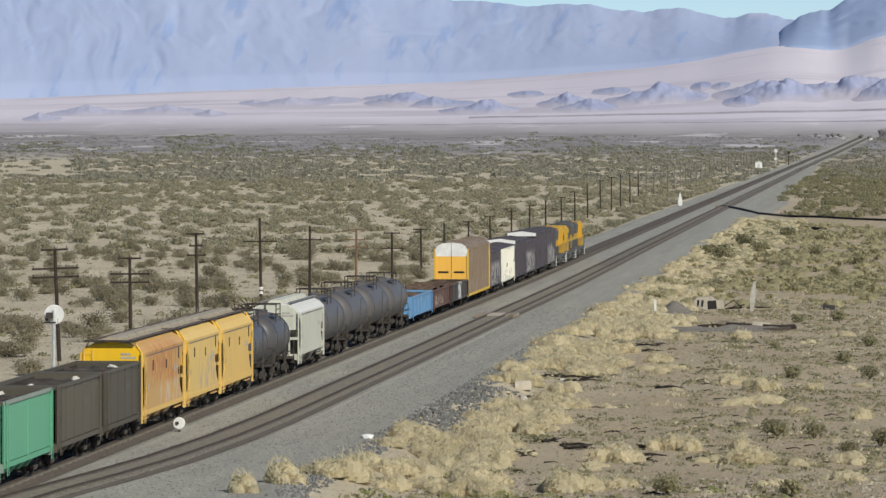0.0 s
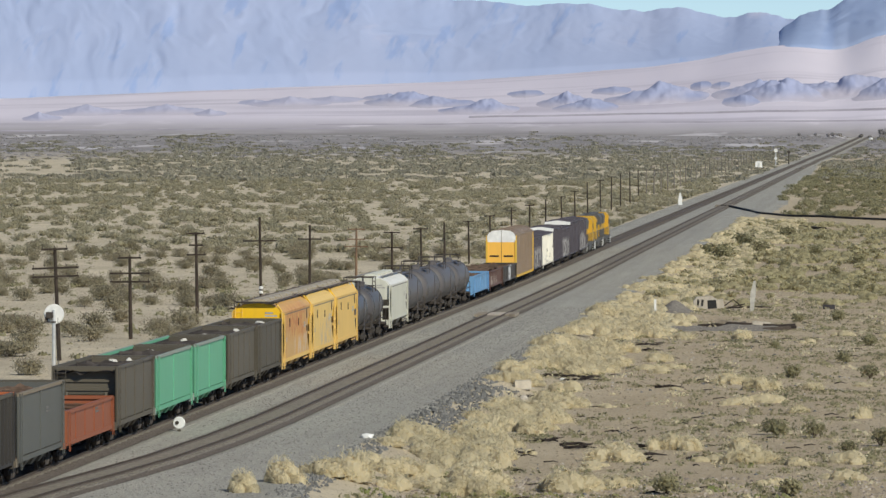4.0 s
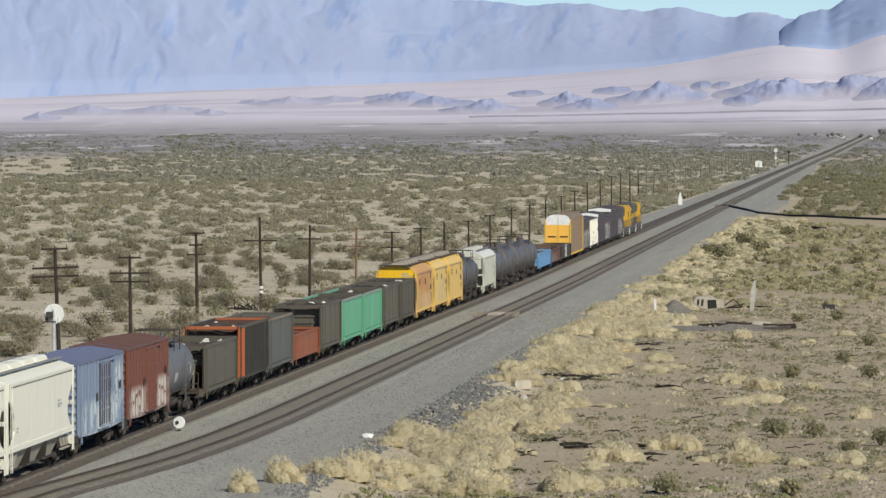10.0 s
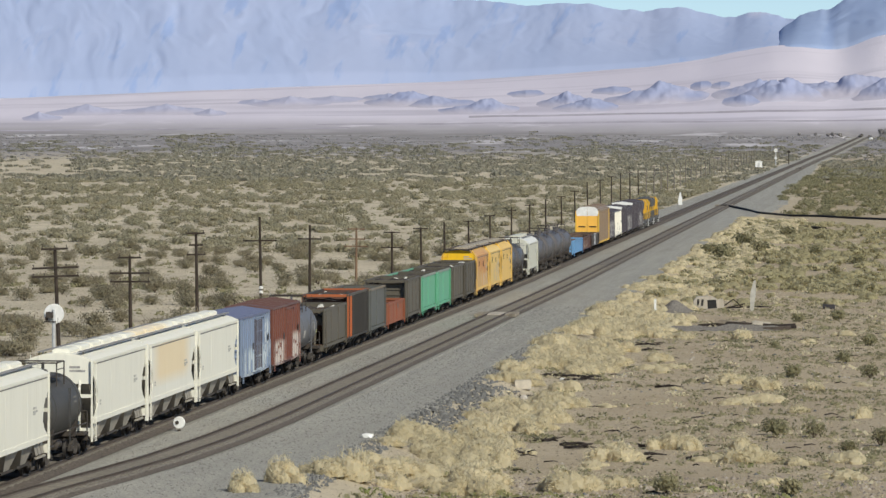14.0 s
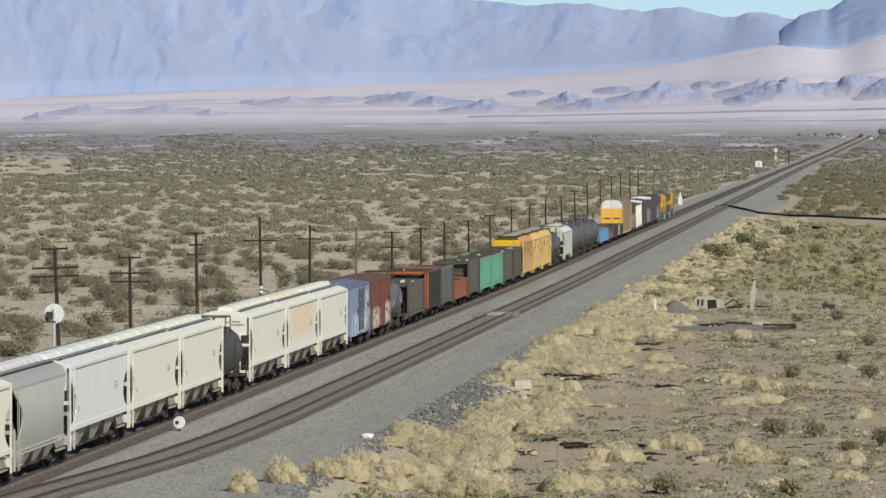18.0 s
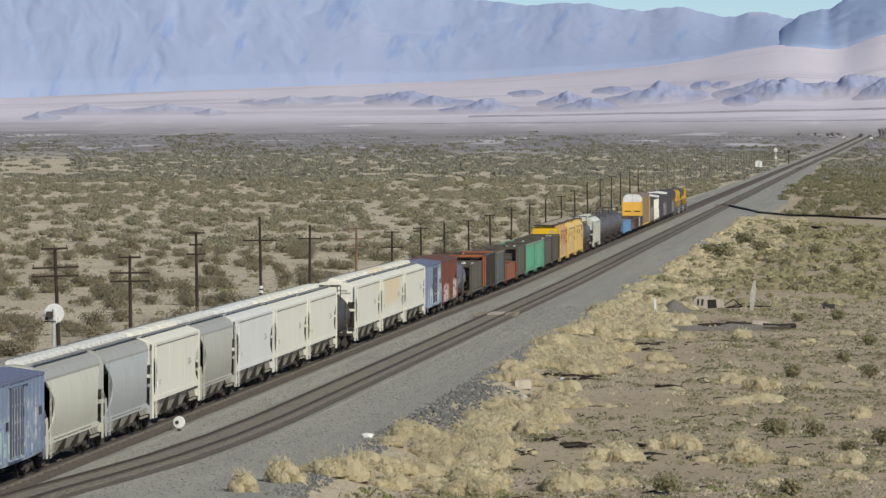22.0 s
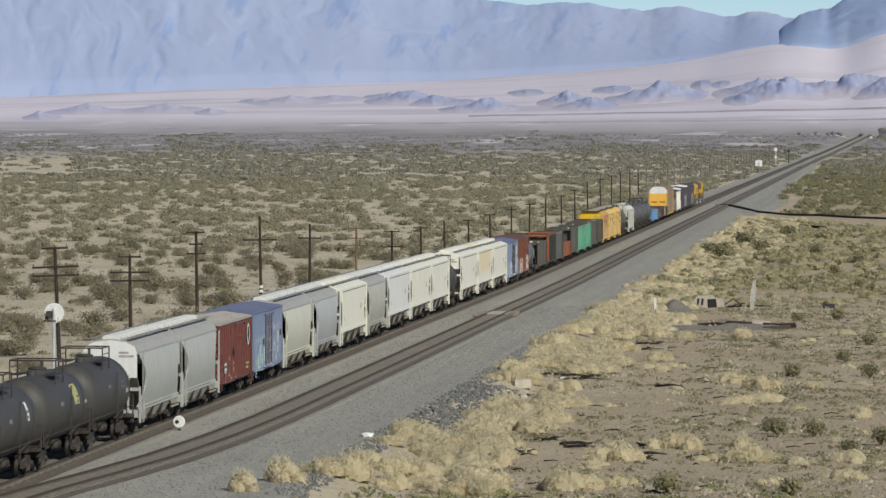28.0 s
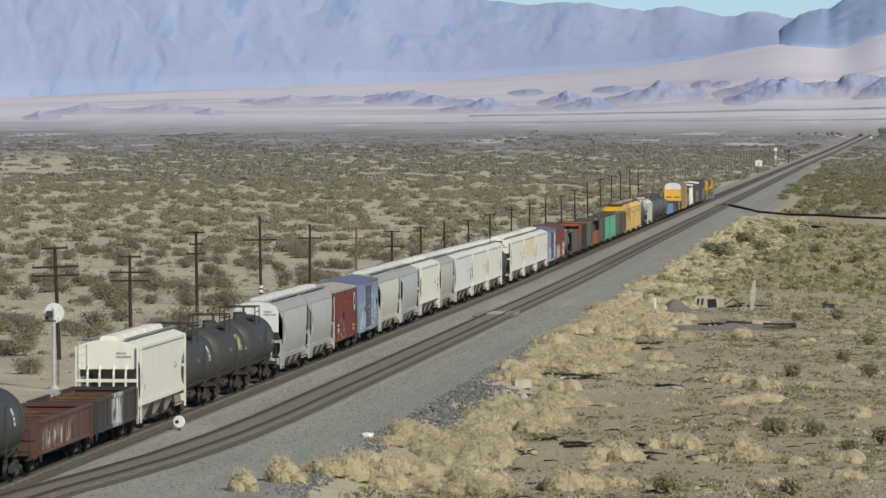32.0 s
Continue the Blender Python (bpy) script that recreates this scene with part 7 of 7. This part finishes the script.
# white marker, equipment shelter and signals up the line
mk = thing("white_marker", "white wedge-shaped lineside marker", "marker", "", pose(-43.6, 1112, ground_at(-43.6, 1112)))
part("blade", Shape().slab([(-0.42, 0), (-0.42, 1.3), (-0.12, 2.75), (0.1, 2.75), (0.42, 1.3), (0.42, 0)], 1, -0.08, 0.08), M_WHITE, mk)
part("stake", Shape().rod((0, 0.12, -0.3), (0, 0.12, 1.2), 0.06), M_STEEL, mk)
hs = thing("equipment_shelter", "white signal equipment shelter beside the line", "shelter", "", pose(-50.4, 2088, ground_at(-50.4, 2088)))
part("wall", Shape().box(-1.35, 1.35, -1.2, 1.2, 0.1, 2.7), M_WHITE, hs)
part("roof", Shape().slab([(-1.5, 2.7), (-1.5, 2.8), (0, 3.1), (1.5, 2.8), (1.5, 2.7)], 1, -1.35, 1.35), M_WHITE, hs)
part("door", Shape().box(-0.45, 0.45, -1.25, -1.2, 0.2, 2.2), M_SILVER, hs)
part("plinth", Shape().box(-1.4, 1.4, -1.25, 1.25, -0.3, 0.12), M_CONCRETE, hs)
for xx, yy, h, m in ((-45.2, 2165, 7.4, M_SILVER), (-42.9, 2330, 5.8, M_STEEL)):
    s2 = thing("line_signal", "tall lineside signal with round head", "railway signal", "signals up the line", pose(xx, yy, ground_at(xx, yy)))
    part("mast", Shape().rod((0, 0, -0.2), (0, 0, h), 0.22, 0.18, 8), m, s2)
    part("head", Shape().lathe((0, -0.1, h - 0.4), 1, [(-0.05, 0.2), (-0.08, 0.75), (0.08, 0.75)], 16), M_WHITE if h > 7 else M_STEEL, s2)
    if h > 7:
        part("second_head", Shape().lathe((0, -0.1, h - 3.6), 1, [(-0.05, 0.2), (-0.08, 0.6), (0.08, 0.6)], 16), M_WHITE, s2)
# plain white lump, no lamp, stands for the bright dot down the line
hl = new("headlight_car", stone_mesh(4, M_WHITE, "headlight_car"))
hl.matrix_basis = pose(-9.5, 3420, ground_at(-9.5, 3420) + 0.9) @ Matrix.Diagonal((1.6, 3.0, 1.6, 1))
tagged(hl, "small white lump for a bright dot far down the line", "vehicle")


# ---- trees far down the line ----
def tree(x, y, h, seed):
    r = np.random.default_rng(seed)
    ob = thing("desert_tree", "dark rounded tree far down the line", "tree", "trees at the end of the line", pose(x, y, ground_at(x, y)))
    t = Shape().rod((0, 0, -0.3), (0, 0, h * 0.45), 0.3, 0.18, 8)
    for i in range(6):
        a = i * 1.05
        t.rod((0, 0, h * 0.4), (math.cos(a) * h * 0.35, math.sin(a) * h * 0.35, h * 0.75), 0.13, 0.05, 5)
    part("trunk", t, M_TWIG, ob)
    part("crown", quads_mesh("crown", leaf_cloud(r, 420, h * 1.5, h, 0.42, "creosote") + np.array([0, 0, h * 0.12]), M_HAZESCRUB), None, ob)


for i, (xx, yy, h) in enumerate(((-34.5, 3480, 5.0), (-31.0, 3500, 4.2), (-37.5, 3470, 3.6), (-16.5, 3560, 4.6), (-10.5, 3520, 4.0), (-1.5, 3560, 8.0), (1.5, 3550, 6.5), (-58, 3520, 3.2), (-47, 3540, 3.0), (-2.0, 3420, 3.6))):
    tree(xx, yy, h * 0.55, 60 + i)


# ---- debris on the flat ----
def dead_branch(x, y, size, seed, label):
    r = np.random.default_rng(seed)
    ob = thing("dead_branch", label, "dead wood", "dead branches on the flat", pose(x, y, ground_at(x, y), 0, 0, float(r.uniform(-25, 25))))
    part("limb", Shape().rod((-size, 0, 0.06), (size * 0.2, 0.1, 0.16), 0.09, 0.07).rod((size * 0.2, 0.1, 0.16), (size, -0.1, 0.08), 0.07, 0.03), M_DEADWOOD, ob)
    for i in range(12):
        a = float(r.uniform(-size * 0.8, size * 0.8))
        part("twig", Shape().rod((a, 0, 0.1), (a + float(r.uniform(-0.7, 0.7)), float(r.uniform(-0.8, 0.8)), float(r.uniform(0.06, 0.3))), 0.05, 0.015, 4), M_DEADWOOD, ob)


for i, (xx, yy, s) in enumerate(((-16.2, 277.1, 0.9), (-13.0, 266.7, 1.2), (-19.3, 271.1, 0.8), (-18.3, 397.8, 1.5), (-14.2, 344.1, 1.0), (-23.2, 353.4, 1.1), (-20.5, 352.0, 1.2), (-9.6, 268.0, 0.6), (-11.8, 280.0, 0.7), (-12.2, 500.0, 1.6), (-14.0, 498.0, 1.3), (-17.5, 517.0, 1.4), (-18.3, 283.5, 0.6), (-16.6, 279.9, 0.9), (-14.1, 271.1, 0.9), (-12.3, 270.9, 1.0), (-22.8, 355.5, 0.8), (-21.4, 355.4, 0.7), (-19.8, 354.4, 0.9), (-22.7, 331.1, 0.4),
                                 (-22.0, 418.3, 0.8), (-19.6, 397.0, 1.3), (-18.8, 407.5, 1.2), (-12.6, 278.9, 0.6), (-14.1, 248.1, 0.8), (-60.2, 480.5, 1.2), (-61.6, 479.0, 0.9))):
    dead_branch(xx, yy, s, 90 + i, "charred-looking dead branch lying on the dirt")
blk = thing("concrete_block", "pale concrete block on the dirt", "concrete block", "", pose(-23.6, 339.2, ground_at(-23.6, 339.2), 0, 0, 6))
part("block", Shape().slab([(-0.52, 0), (-0.52, 0.5), (-0.48, 0.56), (0.5, 0.6), (0.56, 0.54), (0.56, 0)], 1, -0.5, 0.5), M_CONCRETE, blk)
sl = thing("leaning_slab", "tall pale grey tapered slab standing on the flat", "slab", "", pose(-12.4, 489.1, ground_at(-12.4, 489.1), 0, 3, 0))
part("slab", Shape().slab([(-0.2, -0.2), (-0.26, 1.6), (-0.02, 2.85), (0.16, 2.85), (0.26, 1.9), (0.12, -0.2)], 1, -0.1, 0.1), plain("weathered_grey_board", (0.47, 0.45, 0.40), 0.9, 0, 2.0, 0.2), sl)
wp = thing("white_post", "white marker post with bare wooden foot", "post", "", pose(-20.9, 475.1, ground_at(-20.9, 475.1)))
part("post", Shape().box(-0.1, 0.1, -0.05, 0.05, 0.65, 1.7), M_WHITE, wp)
part("foot", Shape().box(-0.07, 0.07, -0.04, 0.04, -0.2, 0.65), M_PLANK, wp)
wr = thing("wrecked_shell", "crumpled pale wrecked shell with dark openings", "wreckage", "", pose(-16.6, 493.9, ground_at(-16.6, 493.9), 0, 0, 4))
M_WRECK = paint("bleached_wreck", (0.46, 0.41, 0.34), 0.5, rusty=0.5)
part("shell", Shape().slab([(-1.45, 0), (-1.5, 0.8), (-1.2, 1.15), (0.2, 1.25), (0.75, 0.95), (0.85, 0)], 1, -0.6, 0.6), M_WRECK, wr)
# black plates on the closed shell stand for the shade inside its openings
part("dark_plate", Shape().slab([(-0.15, 0.05), (-0.2, 0.85), (0.62, 0.9), (0.7, 0.1)], 1, -0.64, -0.6), M_BLACK, wr, "black plate for the shaded open side")
for u in (-1.2, -0.8):
    part("dark_plate", Shape().slab([(u, 0.3), (u + 0.05, 0.95), (u + 0.25, 0.9), (u + 0.2, 0.3)], 1, -0.64, -0.6), M_BLACK, wr)
part("panel", Shape().slab([(0.85, 0.0), (0.8, 0.9), (1.3, 1.0), (1.45, 0.1)], 1, -0.1, 0.0), M_WRECK, wr)
part("mangled_bar", Shape().rod((1.4, 0, 0.3), (2.3, 0.2, 0.9), 0.05).rod((2.3, 0.2, 0.9), (3.1, -0.1, 0.2), 0.05).rod((1.7, 0.1, 0.1), (3.4, 0.2, 0.5), 0.06), M_DEADWOOD, wr)
for k, (xx, yy, ln, ang, m) in enumerate(((-14.2, 455.0, 4.2, -3, M_DEADWOOD), (-12.2, 452.5, 3.0, 14, M_DEADWOOD), (-13.4, 453.5, 2.6, -8, M_PLANK), (-9.6, 449.0, 3.9, 1, M_DEADWOOD), (-9.0, 447.5, 2.9, 2, M_DEADWOOD), (-10.6, 450.0, 1.6, 3, M_CONCRETE), (-9.2, 446.0, 2.4, 0, M_RAIL), (-12.8, 451.0, 1.9, 22, M_DEADWOOD))):
    ob = thing("discarded_tie", "old dark timber tie dumped on the flat", "timber", "dumped timbers", pose(xx, yy, ground_at(xx, yy) + 0.16 + 0.12 * (k % 3), 0, (-4, 3, 5)[k % 3], ang))
    part("timber", Shape().slab([(-ln / 2, -0.16), (-ln / 2, 0.12), (-ln / 2 + 0.05, 0.16), (ln / 2, 0.14), (ln / 2, -0.15)], 1, -0.2, 0.2), m, ob)
bx = thing("dark_tub", "dark dumped tub lying on the flat", "tub", "", pose(-5.3, 496.5, ground_at(-5.3, 496.5)))
part("tub", Shape().slab([(-0.55, 0), (-0.6, 0.36), (-0.5, 0.42), (0.5, 0.42), (0.6, 0.36), (0.55, 0)], 1, -0.4, 0.4), plain("faded_black", (0.05, 0.045, 0.05), 0.7), bx)
# brush cut down at the foot of one pole
heap = thing("brush_heap", "tangled heap of dark cut brush beside a pole", "dead wood", "", pose(-59.1, 479.0, ground_at(-59.1, 479.0)))
hr = random.Random(17)
for i in range(22):
    a, b = (hr.uniform(-1.2, 1.2), hr.uniform(-0.6, 0.6), 0.0), (hr.uniform(-1.4, 1.4), hr.uniform(-0.6, 0.6), hr.uniform(0.25, 1.35))
    part("branch", Shape().rod(a, b, 0.05, 0.02, 5), M_DEADWOOD, heap)
# thin sticks strewn over the flat
sv = Shape()
for i in range(120):
    yy, xx = hr.uniform(236, 470), hr.uniform(-24, 4)
    ln, a, zz = hr.uniform(0.12, 0.5), hr.uniform(-0.5, 0.5), ground_at(xx, yy)
    c, d = ln * math.cos(a), ln * math.sin(a)
    sv.rod((xx - c, yy - d, zz + 0.03), (xx + c * 0.2, yy + d * 0.2, zz + hr.uniform(0.05, 0.14)), 0.035, 0.03, 4).rod((xx + c * 0.2, yy + d * 0.2, zz + 0.09), (xx + c, yy + d, zz + 0.03), 0.03, 0.015, 4)
tagged(new("dead_sticks", sv.mesh("dead_sticks", M_DEADWOOD)), "thin dark sticks strewn over the dirt", "dead wood", "", "stuff")
# low spoil mound and bank
M_SPOIL = gravel("dark_spoil", (0.27, 0.245, 0.215), (0.15, 0.135, 0.118), (0.2, 0.18, 0.155), 10.0)
gx, gy = np.meshgrid(np.linspace(-2.4, 2.6, 26), np.linspace(-5, 5, 20))
gh = 1.15 * np.exp(-(gx / 1.2) ** 2 - (gy / 2.6) ** 2) + 0.05 * wave(gx, gy, 0.4, 1.0) - 0.06
grid_object("spoil_mound", gx - 19.6, gy + 487.0, ground_z(gx - 19.6, gy + 487.0) + gh, M_SPOIL, "low grey spoil mound on the flat", kind="structure")
gx, gy = np.meshgrid(np.linspace(-7.5, 7.5, 70), np.linspace(-4, 4, 16))
gh = 0.62 * np.exp(-(gy / 1.5) ** 2) * (1 - smooth01(5.0, 7.4, np.abs(gx))) * (0.75 + 0.35 * wave(gx, gy, 1.3, 2.0)) - 0.06
bx0, by0 = gx - 15.0, gy + 446.0 + 0.25 * gx
grid_object("low_berm", bx0, by0, ground_z(bx0, by0) + gh, M_SPOIL, "low dark gravel berm across the flat", kind="structure")



def motions():
    """The whole train rolls away at an even speed along the line."""
    for ob, y in TRAIN:
        walk(ob, [(t, pose(MAIN_X, y + SPEED * t, float(rail_z(y + SPEED * t)))) for t in range(0, 33, 4)])


motions()
